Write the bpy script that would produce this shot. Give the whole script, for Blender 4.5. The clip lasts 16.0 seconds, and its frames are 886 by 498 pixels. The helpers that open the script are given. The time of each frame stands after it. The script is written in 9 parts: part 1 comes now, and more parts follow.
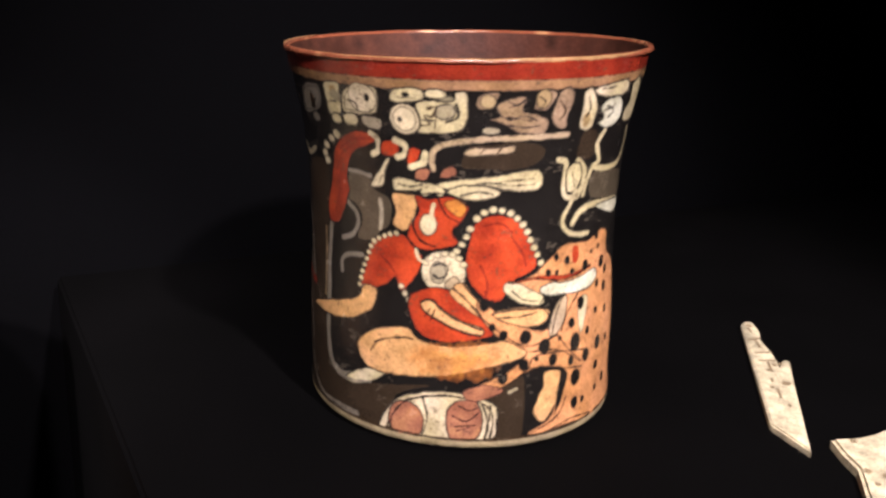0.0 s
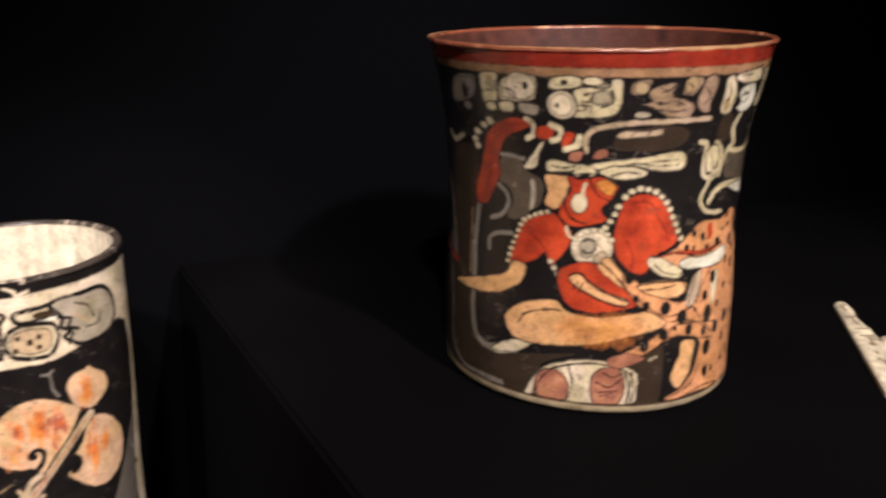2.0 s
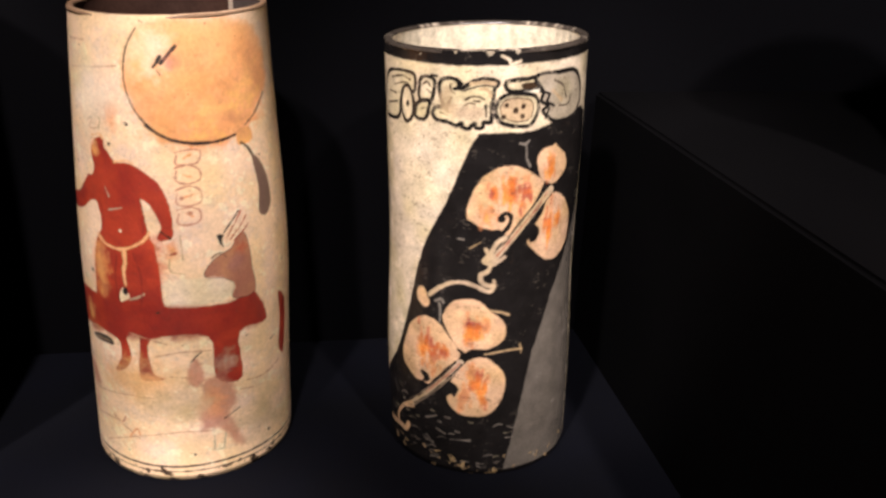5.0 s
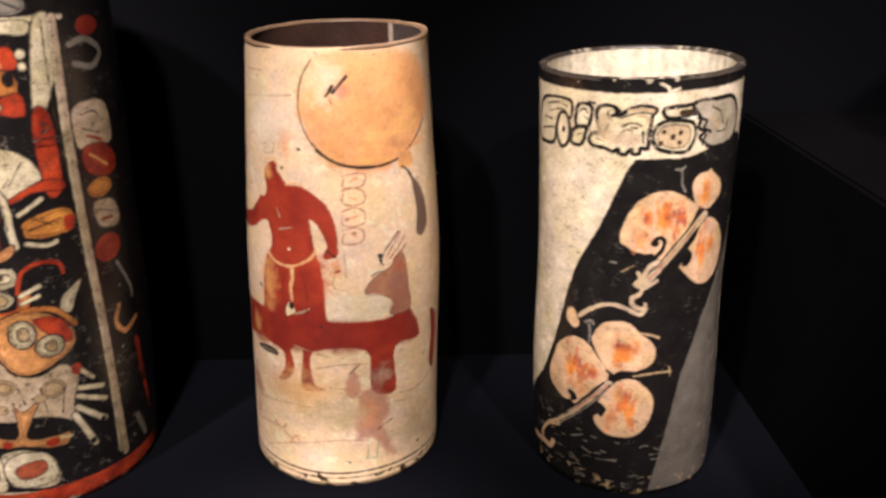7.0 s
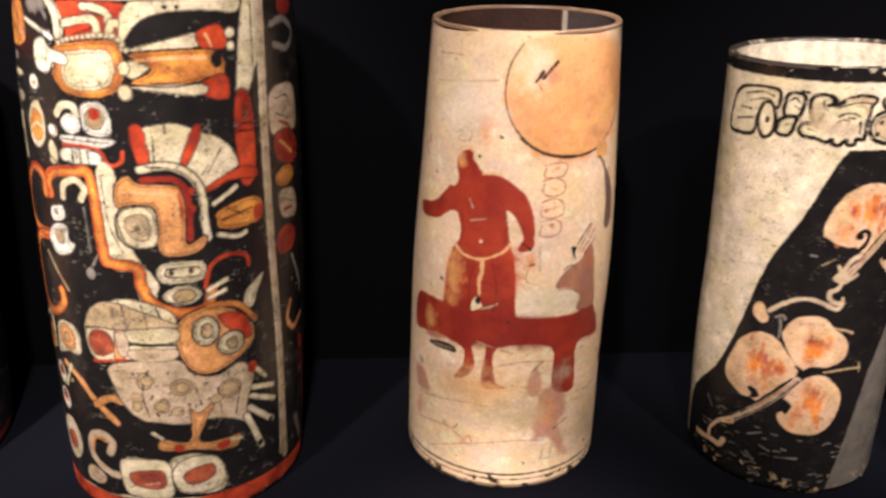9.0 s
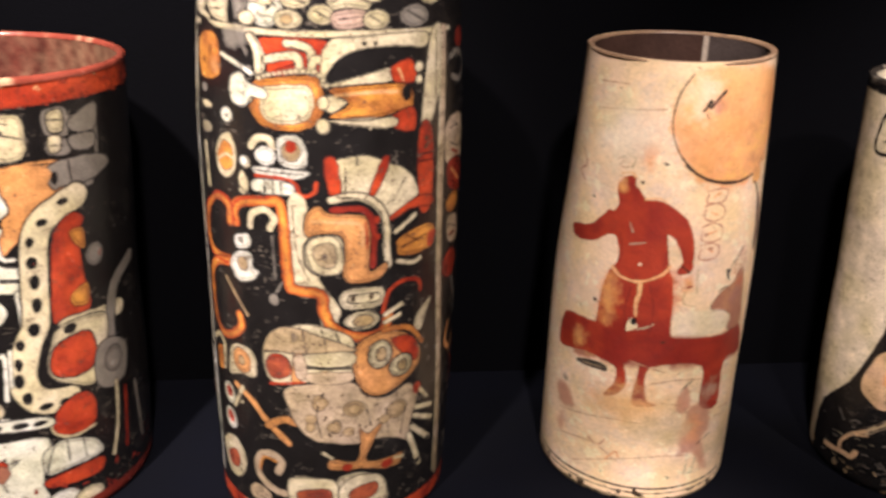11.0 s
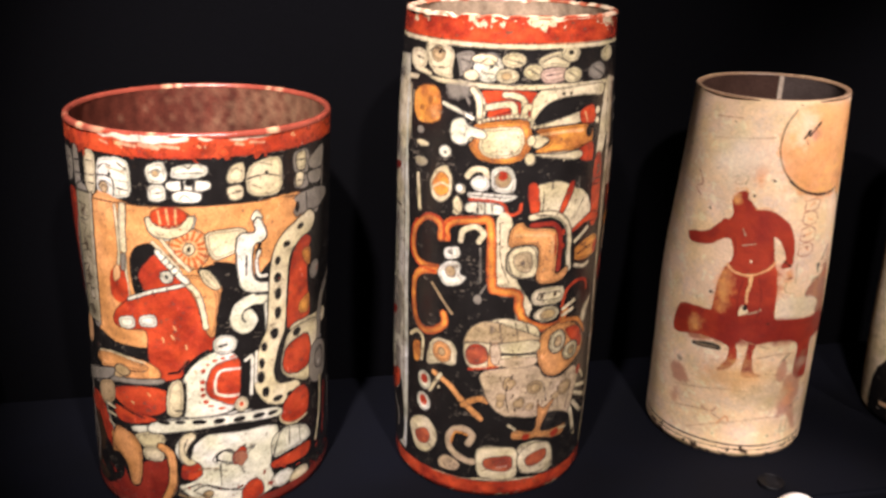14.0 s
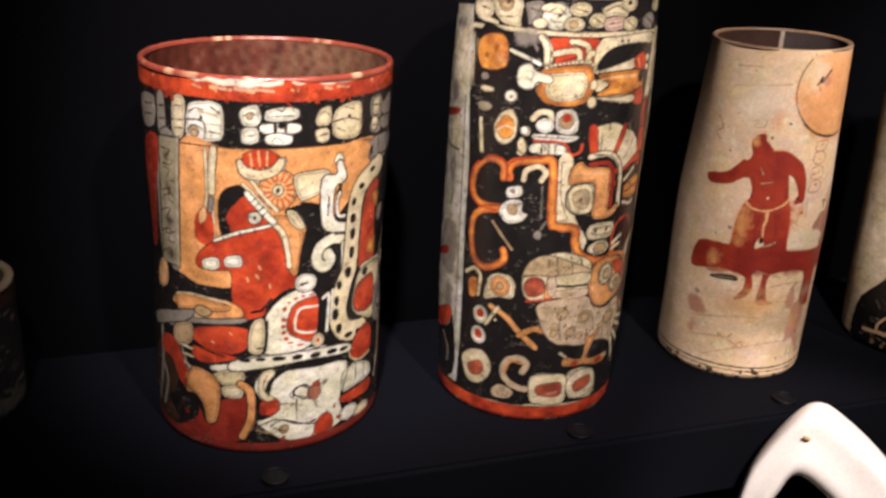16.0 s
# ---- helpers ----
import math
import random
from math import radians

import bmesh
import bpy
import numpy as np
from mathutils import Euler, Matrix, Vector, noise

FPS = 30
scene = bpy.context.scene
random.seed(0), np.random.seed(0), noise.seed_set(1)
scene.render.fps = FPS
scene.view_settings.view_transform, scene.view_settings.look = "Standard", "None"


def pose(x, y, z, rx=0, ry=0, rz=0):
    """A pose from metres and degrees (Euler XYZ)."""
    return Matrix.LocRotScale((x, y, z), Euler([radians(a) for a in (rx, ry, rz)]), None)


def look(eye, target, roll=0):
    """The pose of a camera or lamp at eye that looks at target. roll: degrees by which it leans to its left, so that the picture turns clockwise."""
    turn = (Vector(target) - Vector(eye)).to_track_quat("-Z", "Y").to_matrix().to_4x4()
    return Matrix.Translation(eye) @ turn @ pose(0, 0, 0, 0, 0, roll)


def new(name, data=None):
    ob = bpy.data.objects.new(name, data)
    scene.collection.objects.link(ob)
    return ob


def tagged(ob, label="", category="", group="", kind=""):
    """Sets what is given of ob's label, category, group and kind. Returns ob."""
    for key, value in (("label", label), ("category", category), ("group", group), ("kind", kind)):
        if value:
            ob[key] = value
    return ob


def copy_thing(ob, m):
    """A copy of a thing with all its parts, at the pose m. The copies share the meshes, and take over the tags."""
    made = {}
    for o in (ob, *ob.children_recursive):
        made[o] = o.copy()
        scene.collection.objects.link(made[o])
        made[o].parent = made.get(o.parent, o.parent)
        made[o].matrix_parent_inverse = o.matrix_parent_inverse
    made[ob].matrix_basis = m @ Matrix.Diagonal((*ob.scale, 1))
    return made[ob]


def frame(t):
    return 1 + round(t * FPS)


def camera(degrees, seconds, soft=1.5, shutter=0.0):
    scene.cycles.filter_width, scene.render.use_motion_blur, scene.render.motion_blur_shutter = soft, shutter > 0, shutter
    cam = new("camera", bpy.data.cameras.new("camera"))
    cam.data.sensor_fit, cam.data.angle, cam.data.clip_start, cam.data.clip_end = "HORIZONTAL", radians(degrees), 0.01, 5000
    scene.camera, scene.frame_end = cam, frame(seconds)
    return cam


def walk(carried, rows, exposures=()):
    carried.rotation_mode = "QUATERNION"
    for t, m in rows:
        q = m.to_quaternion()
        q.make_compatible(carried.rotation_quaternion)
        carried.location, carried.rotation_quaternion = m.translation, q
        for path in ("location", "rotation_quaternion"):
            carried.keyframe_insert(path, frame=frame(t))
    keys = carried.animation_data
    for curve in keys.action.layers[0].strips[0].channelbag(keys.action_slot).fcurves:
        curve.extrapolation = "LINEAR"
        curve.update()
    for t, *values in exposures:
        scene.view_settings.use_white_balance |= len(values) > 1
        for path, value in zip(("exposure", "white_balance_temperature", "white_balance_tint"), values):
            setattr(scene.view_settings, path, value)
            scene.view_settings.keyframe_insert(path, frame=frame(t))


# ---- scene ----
cam = camera(52.66, 16.0, soft=2.6, shutter=0.4)
PATH = [
    (0, (0.0001, 0.0290, 0.3764), (0.1051, 0.9796, 0.0841), 2.67),
    (0.5, (-0.0022, 0.0260, 0.3748), (0.1305, 0.9721, 0.0795), 2.93),
    (1, (-0.0087, 0.0214, 0.3708), (0.1280, 0.9667, 0.0747), 2.28),
    (1.5, (-0.0330, 0.0169, 0.3719), (0.1054, 0.9631, 0.0793), 2.28),
    (2, (-0.0618, 0.0041, 0.3713), (0.0310, 0.9573, 0.0833), 1.98),
    (2.5, (-0.0939, -0.0036, 0.3629), (-0.0650, 0.9480, 0.0568), 2.22),
    (3, (-0.1120, -0.0119, 0.3449), (-0.1250, 0.9320, 0.0149), 2.62),
    (3.5, (-0.1249, -0.0146, 0.3350), (-0.1592, 0.9253, -0.0047), 2.39),
    (4, (-0.1313, -0.0181, 0.3161), (-0.2637, 0.9033, -0.0494), 2.50),
    (4.5, (-0.1355, -0.0332, 0.3109), (-0.3329, 0.8741, -0.0604), 2.27),
    (4.7, (-0.1379, -0.0364, 0.3093), (-0.3418, 0.8694, -0.0622), 2.10),
    (6.8, (-0.1577, -0.0522, 0.3181), (-0.4703, 0.8253, -0.0456), 0.35),
    (7, (-0.1614, -0.0558, 0.3202), (-0.4889, 0.8159, -0.0443), 0.13),
    (7.5, (-0.1761, -0.0646, 0.3183), (-0.5270, 0.8004, -0.0404), 0.32),
    (8, (-0.1960, -0.0697, 0.3022), (-0.5612, 0.7887, -0.0580), 0.69),
    (8.5, (-0.2408, -0.0749, 0.3104), (-0.5499, 0.8075, -0.0444), 1.11),
    (8.7, (-0.2598, -0.0792, 0.3058), (-0.5483, 0.8099, -0.0497), 1.18),
    (10.8, (-0.3567, -0.1113, 0.3241), (-0.6191, 0.7785, -0.0494), 1.89),
    (11, (-0.3659, -0.1169, 0.3232), (-0.6358, 0.7743, -0.0416), 1.44),
    (11.5, (-0.3994, -0.1328, 0.3267), (-0.6955, 0.7533, -0.0301), 0.84),
    (12, (-0.3956, -0.1519, 0.3359), (-0.6884, 0.7374, -0.0154), 1.63),
    (12.5, (-0.3748, -0.1663, 0.3415), (-0.7034, 0.7099, -0.0110), 2.19),
    (13, (-0.3688, -0.1816, 0.3516), (-0.7172, 0.6880, 0.0018), 1.05),
    (13.5, (-0.4282, -0.1904, 0.3460), (-0.7190, 0.7027, 0.0028), 0.45),
    (14, (-0.4767, -0.2485, 0.3525), (-0.6709, 0.6700, 0.0079), 1.16),
    (14.5, (-0.5092, -0.2745, 0.3507), (-0.6220, 0.6537, -0.0039), 1.82),
    (15, (-0.5266, -0.3026, 0.3522), (-0.5971, 0.6312, 0.0015), 2.31),
    (15.5, (-0.5491, -0.3102, 0.3447), (-0.6254, 0.6219, -0.0094), 2.58),
    (16, (-0.5705, -0.3060, 0.3396), (-0.6517, 0.6217, -0.0249), 2.26),
]
EXPOSURES = [(0.0, 0.28), (1.0, 0.04), (2.0, -0.1), (3.2, -0.2), (4.5, 0.08), (8.0, 0.04), (11.0, 0.0), (14.0, -0.04), (15.0, -0.22), (16.0, -0.36)]
walk(cam, [(t, look(eye, target, roll)) for t, eye, target, roll in PATH], EXPOSURES)

# ---- light: warm gallery spots high in front of the case ----
world = bpy.data.worlds.new("dark_gallery")
scene.world = world
world.use_nodes = True
world.node_tree.nodes["Background"].inputs[0].default_value = (0.58, 0.56, 0.66, 1)
world.node_tree.nodes["Background"].inputs[1].default_value = 0.05


def spot(name, eye, target, watts, cone, size, blend, colour=(1.0, 0.885, 0.915)):
    lamp = bpy.data.lights.new(name, "SPOT")
    lamp.energy, lamp.color, lamp.spot_size, lamp.spot_blend, lamp.shadow_soft_size = watts, colour, radians(cone), blend, size
    ob = new(name, lamp)
    ob.matrix_world = look(eye, target)
    return ob


spot("spotlight_west", (-0.61, -0.47, 1.12), (-0.690, 0.265, 0.235), 195, 25.0, 0.03, 0.8)
spot("spotlight_middle", (-0.13, -0.50, 1.10), (-0.560, 0.30, 0.185), 110, 31.0, 0.03, 0.8)
spot("spotlight_leaf_vase", (-0.34, -0.47, 1.12), (-0.226, 0.440, 0.200), 112, 15.5, 0.03, 0.6)
spot("spotlight_ring", (-0.26, -0.60, 1.10), (-0.335, 0.225, -0.075), 190, 13.5, 0.03, 0.5)
spot("spotlight_riser", (-0.08, -0.42, 1.15), (0.09, 0.43, 0.245), 84, 36, 0.03, 0.8)
spot("spotlight_east", (0.42, -0.38, 1.15), (0.09, 0.43, 0.245), 100, 36, 0.03, 0.8)

# ---- materials ----


def material(name, colour, rough=0.6, metal=0.0, vary=0.25, scale=60.0, bump=0.15, fine=600.0, attribute=False, spec=0.5, fleck=None):
    """A surface with variation at two scales; colour is the base colour, or comes from the painted attribute."""
    m = bpy.data.materials.new(name)
    m.use_nodes = True
    nt = m.node_tree
    n, l = nt.nodes, nt.links
    b = n["Principled BSDF"]
    co = n.new("ShaderNodeTexCoord")
    big, small = n.new("ShaderNodeTexNoise"), n.new("ShaderNodeTexNoise")
    big.inputs["Scale"].default_value, small.inputs["Scale"].default_value = scale, fine
    big.inputs["Detail"].default_value, small.inputs["Detail"].default_value = 5, 3
    for t in (big, small):
        l.new(co.outputs["Object"], t.inputs["Vector"])
    ramp = n.new("ShaderNodeMapRange")
    ramp.inputs["From Min"].default_value, ramp.inputs["From Max"].default_value = 0.3, 0.7
    ramp.inputs["To Min"].default_value, ramp.inputs["To Max"].default_value = 1 - vary, 1 + vary * 0.35
    l.new(big.outputs["Fac"], ramp.inputs["Value"])
    ramp2 = n.new("ShaderNodeMapRange")
    ramp2.inputs["From Min"].default_value, ramp2.inputs["From Max"].default_value = 0.35, 0.65
    ramp2.inputs["To Min"].default_value, ramp2.inputs["To Max"].default_value = 1 - vary * 0.6, 1 + vary * 0.2
    l.new(small.outputs["Fac"], ramp2.inputs["Value"])
    mul = n.new("ShaderNodeMath")
    mul.operation = "MULTIPLY"
    l.new(ramp.outputs[0], mul.inputs[0])
    l.new(ramp2.outputs[0], mul.inputs[1])
    tint = n.new("ShaderNodeVectorMath")
    tint.operation = "SCALE"
    if attribute:
        a = n.new("ShaderNodeAttribute")
        a.attribute_name = "paint"
        l.new(a.outputs["Color"], tint.inputs[0])
    else:
        tint.inputs[0].default_value = colour[:3]
    l.new(mul.outputs[0], tint.inputs["Scale"])
    out = tint.outputs[0]
    if fleck:
        # worn flecks where the paint has come off
        w = n.new("ShaderNodeTexNoise")
        w.inputs["Scale"].default_value, w.inputs["Detail"].default_value, w.inputs["Roughness"].default_value = fleck[1], 8, 0.75
        l.new(co.outputs["Object"], w.inputs["Vector"])
        wr = n.new("ShaderNodeMapRange")
        wr.inputs["From Min"].default_value, wr.inputs["From Max"].default_value = fleck[2], fleck[2] + 0.05
        l.new(w.outputs["Fac"], wr.inputs["Value"])
        mix = n.new("ShaderNodeMix")
        mix.data_type = "RGBA"
        mix.inputs[7].default_value = (*fleck[0], 1)
        l.new(wr.outputs[0], mix.inputs[0])
        l.new(out, mix.inputs[6])
        out = mix.outputs[2]
    l.new(out, b.inputs["Base Color"])
    rr = n.new("ShaderNodeMapRange")
    rr.inputs["To Min"].default_value, rr.inputs["To Max"].default_value = max(rough - 0.12, 0.05), min(rough + 0.12, 1)
    l.new(big.outputs["Fac"], rr.inputs["Value"])
    l.new(rr.outputs[0], b.inputs["Roughness"])
    b.inputs["Metallic"].default_value = metal
    b.inputs["Specular IOR Level"].default_value = spec
    bp = n.new("ShaderNodeBump")
    bp.inputs["Strength"].default_value, bp.inputs["Distance"].default_value = bump, 0.001
    l.new(small.outputs["Fac"], bp.inputs["Height"])
    l.new(bp.outputs[0], b.inputs["Normal"])
    return m


FABRIC = material("dark_blue_black_cloth", (0.0009, 0.0012, 0.0031), 0.9, vary=0.5, scale=14, bump=0.5, fine=1500, spec=0.1)
FELT = material("black_wall_cloth", (0.0009, 0.0009, 0.0013), 0.95, vary=0.3, scale=6, bump=0.4, fine=900, spec=0.05)
PLINTH = material("brown_black_cloth", (0.0008, 0.0007, 0.0008), 0.95, vary=0.5, scale=12, bump=0.5, fine=1500, spec=0.04)
GLAZE = material("painted_burnished_slip", None, 0.23, vary=0.26, scale=110, bump=0.16, fine=900, attribute=True, fleck=((0.30, 0.22, 0.14), 55, 0.735))
MATT = material("painted_matt_slip", None, 0.42, vary=0.14, scale=50, bump=0.15, fine=500, attribute=True, fleck=((0.35, 0.2, 0.1), 40, 0.76))
INNER = material("stained_shaded_inner_wall", None, 0.6, vary=0.3, scale=60, bump=0.2, fine=500, attribute=True, spec=0.15)
BONE = material("pale_carved_bone", (0.66, 0.57, 0.38), 0.55, vary=0.55, scale=130, bump=0.3, fine=800)
ETCH = material("dark_etched_lines", (0.22, 0.16, 0.09), 0.7, vary=0.3, scale=200)
SHELL = material("polished_white_stone", (0.87, 0.80, 0.69), 0.3, vary=0.12, scale=22, bump=0.05)
STAIN = material("ochre_stain", (0.62, 0.40, 0.20), 0.5, vary=0.3, scale=90)
DISC = material("smoky_grey_disc", (0.0028, 0.0028, 0.0034), 0.5, vary=0.3, scale=200, spec=0.12)
MARK = material("pale_grey_print", (0.008, 0.008, 0.009), 0.6, vary=0.2, scale=300, spec=0.1)

BLACK, BROWN, GREY = (0.011, 0.0095, 0.0085), (0.040, 0.023, 0.012), (0.22, 0.19, 0.15)
RED, DARKRED, ORANGE, PEACH = (0.56, 0.052, 0.024), (0.25, 0.024, 0.016), (0.76, 0.24, 0.060), (0.80, 0.44, 0.21)
CREAM, WHITE, TAN, PINK = (0.74, 0.62, 0.41), (0.84, 0.79, 0.66), (0.48, 0.33, 0.18), (0.56, 0.38, 0.30)
OXIDE = (0.40, 0.034, 0.02)


def part(name, bm, mat, parent, label="", smooth=True):
    me = bpy.data.meshes.new(name)
    if smooth:
        for f in bm.faces:
            f.smooth = True
    bm.to_mesh(me)
    bm.free()
    me.materials.append(mat)
    ob = new(name, me)
    ob.parent = parent
    if label:
        ob["label"] = label
    return ob


# ---- the case: the back runs 23 degrees askew to the first view ----
YAW = 23.0
CASE = pose(0, 0, 0, 0, 0, YAW)


def block(name, mat, u, v, z, label, category, bevel=0.0, kind="structure"):
    bm = bmesh.new()
    bmesh.ops.create_cube(bm, size=1)
    for w in bm.verts:
        w.co = Vector((u[0] if w.co.x < 0 else u[1], v[0] if w.co.y < 0 else v[1], z[0] if w.co.z < 0 else z[1]))
    if bevel:
        bmesh.ops.bevel(bm, geom=bm.edges[:], offset=bevel, segments=3, affect="EDGES")
    ob = part(name, bm, mat, None, smooth=False)
    ob.matrix_world = CASE
    return tagged(ob, label, category, kind=kind)


block("shelf", FABRIC, (-1.9, 1.6), (0.400, 0.612), (-0.06, 0.0), "upper display shelf covered in dark blue cloth", "shelf", 0.003)
block("lower_shelf", FELT, (-1.9, 1.6), (-0.5, 0.612), (-0.30, -0.26), "lower display shelf in black cloth", "shelf")
block("riser", PLINTH, (0.06, 1.0), (0.10, 0.609), (-0.262, 0.184), "tall dark brown cloth-covered riser block", "plinth", 0.002)
block("wall_back", FELT, (-2.0, 1.7), (0.616, 0.66), (-1.0, 1.8), "black cloth back wall of the case", "wall")
block("wall_left", FELT, (-2.0, -1.95), (-2.0, 0.612), (-1.0, 1.8), "black side wall", "wall")
block("wall_right", FELT, (1.65, 1.7), (-2.0, 0.612), (-1.0, 1.8), "black side wall", "wall")
# the gallery side stays open to the dim room
block("ceiling", FELT, (-2.0, 1.7), (-0.1, 0.66), (1.804, 1.85), "black ceiling of the case", "ceiling")
block("floor", FELT, (-2.0, 1.7), (-2.05, 0.66), (-1.05, -1.004), "dark gallery floor", "floor")

# ---- painted vases ----


class Paint:
    """Slip painting on a vase's wall: colours laid on a fine grid of angle (degrees) and height (millimetres)."""

    def __init__(self, radii, height, arc, step, ground, seed, cant=(0.0, 0.0)):
        self.radii, self.height, self.cant = radii, height, cant
        self.unit = float(np.mean(radii)) * 1000 * math.pi / 180
        n = int((arc[1] - arc[0]) * self.unit / step)
        far = int((360 - arc[1] + arc[0]) / 6)
        self.th = np.concatenate([np.linspace(arc[0], arc[1], n), np.linspace(arc[1], arc[0] + 360, far + 1)[1:-1]])
        self.z = np.linspace(0, height, int(height / step) + 1)
        self.T, self.Z = np.meshgrid(self.th, self.z)
        self.soft = step * 0.75
        rng = np.random.default_rng(seed)
        # slow wobble of the brush, in millimetres
        self.wob = np.zeros_like(self.T)
        for k in range(14):
            fx, fz, ph = rng.uniform(-0.9, 0.9), rng.uniform(-0.9, 0.9), rng.uniform(0, 6.28)
            self.wob += np.sin(self.T * self.unit * fx + self.Z * fz + ph) * 0.055
        # ragged edges of worn slip, and thin places in the black lines
        self.wob += (self.noise(1.3, seed + 300) - 0.5) * 0.55 + (self.noise(0.7, seed + 301) - 0.5) * 0.35
        self.wob *= 0.6
        self.thin = np.clip(1.45 - 0.7 * self.noise(2.4, seed + 302) * (0.5 + self.noise(0.8, seed + 303)), 0.35, 1)
        self.blot = None
        self.col = np.empty(self.T.shape + (3,))
        self.col[:] = ground

    def slant(self, z):
        """The share of the rim's cant at a height: all of it in the uppermost few millimetres."""
        return np.clip((z - self.height + 16) / 13, 0, 1)

    def rise(self):
        """How far a painted band runs above the grid's own level."""
        t = np.radians(self.T)
        tilt = (self.cant[0] * np.sin(t) - self.cant[1] * np.cos(t)) * self.radii[4] * 1000
        return tilt * (self.slant(self.Z) - self.Z / self.height)

    def lay(self, rows, cols, cover, colour):
        c = self.col[rows, cols]
        self.col[rows, cols] = c + (np.array(colour) - c) * cover[..., None]

    def window(self, x0, x1, z0, z1):
        r = slice(max(int(np.searchsorted(self.z, z0)) - 1, 0), int(np.searchsorted(self.z, z1)) + 1)
        n = int(np.searchsorted(self.th, x1)) + 1
        c = slice(max(int(np.searchsorted(self.th, x0)) - 1, 0), n)
        return r, c

    def curve(self, pts, closed, bend):
        p = np.array(pts, float)
        if not bend or len(p) < 3:
            return p
        if closed:
            a, b, c, d = np.roll(p, 1, 0), p, np.roll(p, -1, 0), np.roll(p, -2, 0)
        else:
            a, b, c, d = np.vstack([p[:1], p[:-2]]), p[:-1], p[1:], np.vstack([p[2:], p[-1:]])
        out = []
        for t in np.linspace(0, 1, 5)[:-1]:
            out.append(0.5 * (2 * b + (c - a) * t + (2 * a - 5 * b + 4 * c - d) * t * t + (3 * b - a - 3 * c + d) * t ** 3))
        out = np.stack(out, 1).reshape(-1, 2)
        return out if closed else np.vstack([out, p[-1:]])

    def near(self, poly, closed, pad):
        k = self.unit
        r, c = self.window(poly[:, 0].min() - pad / k, poly[:, 0].max() + pad / k, poly[:, 1].min() - pad, poly[:, 1].max() + pad)
        x, z = self.T[r, c] * k, self.Z[r, c]
        px, pz = poly[:, 0] * k, poly[:, 1]
        n = len(poly)
        d, inside = np.full(x.shape, 1e9), np.zeros(x.shape, bool)
        for i in range(n if closed else n - 1):
            j = (i + 1) % n
            ex, ez = px[j] - px[i], pz[j] - pz[i]
            h = np.clip(((x - px[i]) * ex + (z - pz[i]) * ez) / (ex * ex + ez * ez + 1e-9), 0, 1)
            d = np.minimum(d, (x - px[i] - h * ex) ** 2 + (z - pz[i] - h * ez) ** 2)
            if closed and ez:
                inside ^= ((pz[i] > z) != (pz[j] > z)) & (x < ex * (z - pz[i]) / ez + px[i])
        d = np.sqrt(d)
        return r, c, np.where(inside, -d, d) + self.wob[r, c]

    def cover(self, d, soft=0.0):
        return np.clip(0.5 - d / (2 * max(soft, self.soft)), 0, 1)

    def fill(self, colour, *pts, line=0.0, ink=BLACK, bend=True, soft=0.0, rim=0.0):
        """A painted patch with an outline of that width."""
        poly = self.curve(pts, True, bend)
        r, c, d = self.near(poly, True, line + 2 + soft)
        if soft:
            if self.blot is None:
                # uneven soaking of thin washes
                self.blot = self.noise(5, 71) + self.noise(1.7, 72) * 0.8 - 0.9
            self.lay(r, c, self.cover(d + self.blot[r, c] * soft * 1.3, soft) * 0.75, colour)
        else:
            self.lay(r, c, self.cover(d), colour)
        if line:
            self.lay(r, c, self.cover(np.abs(d) - line / 2) * self.thin[r, c], ink)
        if rim:
            # a second, finer contour inside the patch
            self.lay(r, c, self.cover(np.abs(d + rim) - 0.26) * self.thin[r, c] * 0.85, ink)

    def stroke(self, colour, width, *pts, line=0.0, ink=BLACK, bend=True):
        """A brush stroke."""
        poly = self.curve(pts, False, bend)
        r, c, d = self.near(poly, False, width / 2 + line + 2)
        if line:
            self.lay(r, c, self.cover(d - width / 2 - line), ink)
        self.lay(r, c, self.cover(d - width / 2), colour)

    def oval(self, colour, th, z, a, b, turn=0.0, line=0.0, ink=BLACK, soft=0.0, rim=0.0):
        """An oval of half-axes a, b in millimetres."""
        k, t = self.unit, radians(turn)
        pts = []
        for i in range(16):
            p, q = a * math.cos(i * math.pi / 8), b * math.sin(i * math.pi / 8)
            pts.append((th + (p * math.cos(t) - q * math.sin(t)) / k, z + p * math.sin(t) + q * math.cos(t)))
        self.fill(colour, *pts, line=line, ink=ink, soft=soft, rim=rim)

    def streaks(self, colour, th, z, a, b, seed):
        """Upright strokes of a dry brush, dense in the middle of a patch."""
        g = random.Random(seed)
        for k in range(int(a * b / 1.5)):
            x, y, d = g.gauss(0, a * 0.5), g.gauss(0, b * 0.32), g.uniform(0.15, 0.5) * b
            s, e = (th + x / self.unit, z + y - d / 2), (th + (x + g.uniform(-0.5, 0.5)) / self.unit, z + y + d / 2)
            r, c, f = self.near(np.array((s, e)), False, 3)
            self.lay(r, c, self.cover(f - g.uniform(0.4, 1.0), 0.9) * g.uniform(0.4, 0.85), colour)

    def beads(self, colour, size, gap, *pts):
        """A row of small outlined beads along a line."""
        q = self.curve(pts, False, True) * (self.unit, 1)
        run = np.concatenate([[0], np.cumsum(np.hypot(*np.diff(q, axis=0).T))])
        for s in np.arange(gap / 2, run[-1], gap):
            self.oval(colour, np.interp(s, run, q[:, 0]) / self.unit, np.interp(s, run, q[:, 1]), size, size * 0.85, line=0.4)

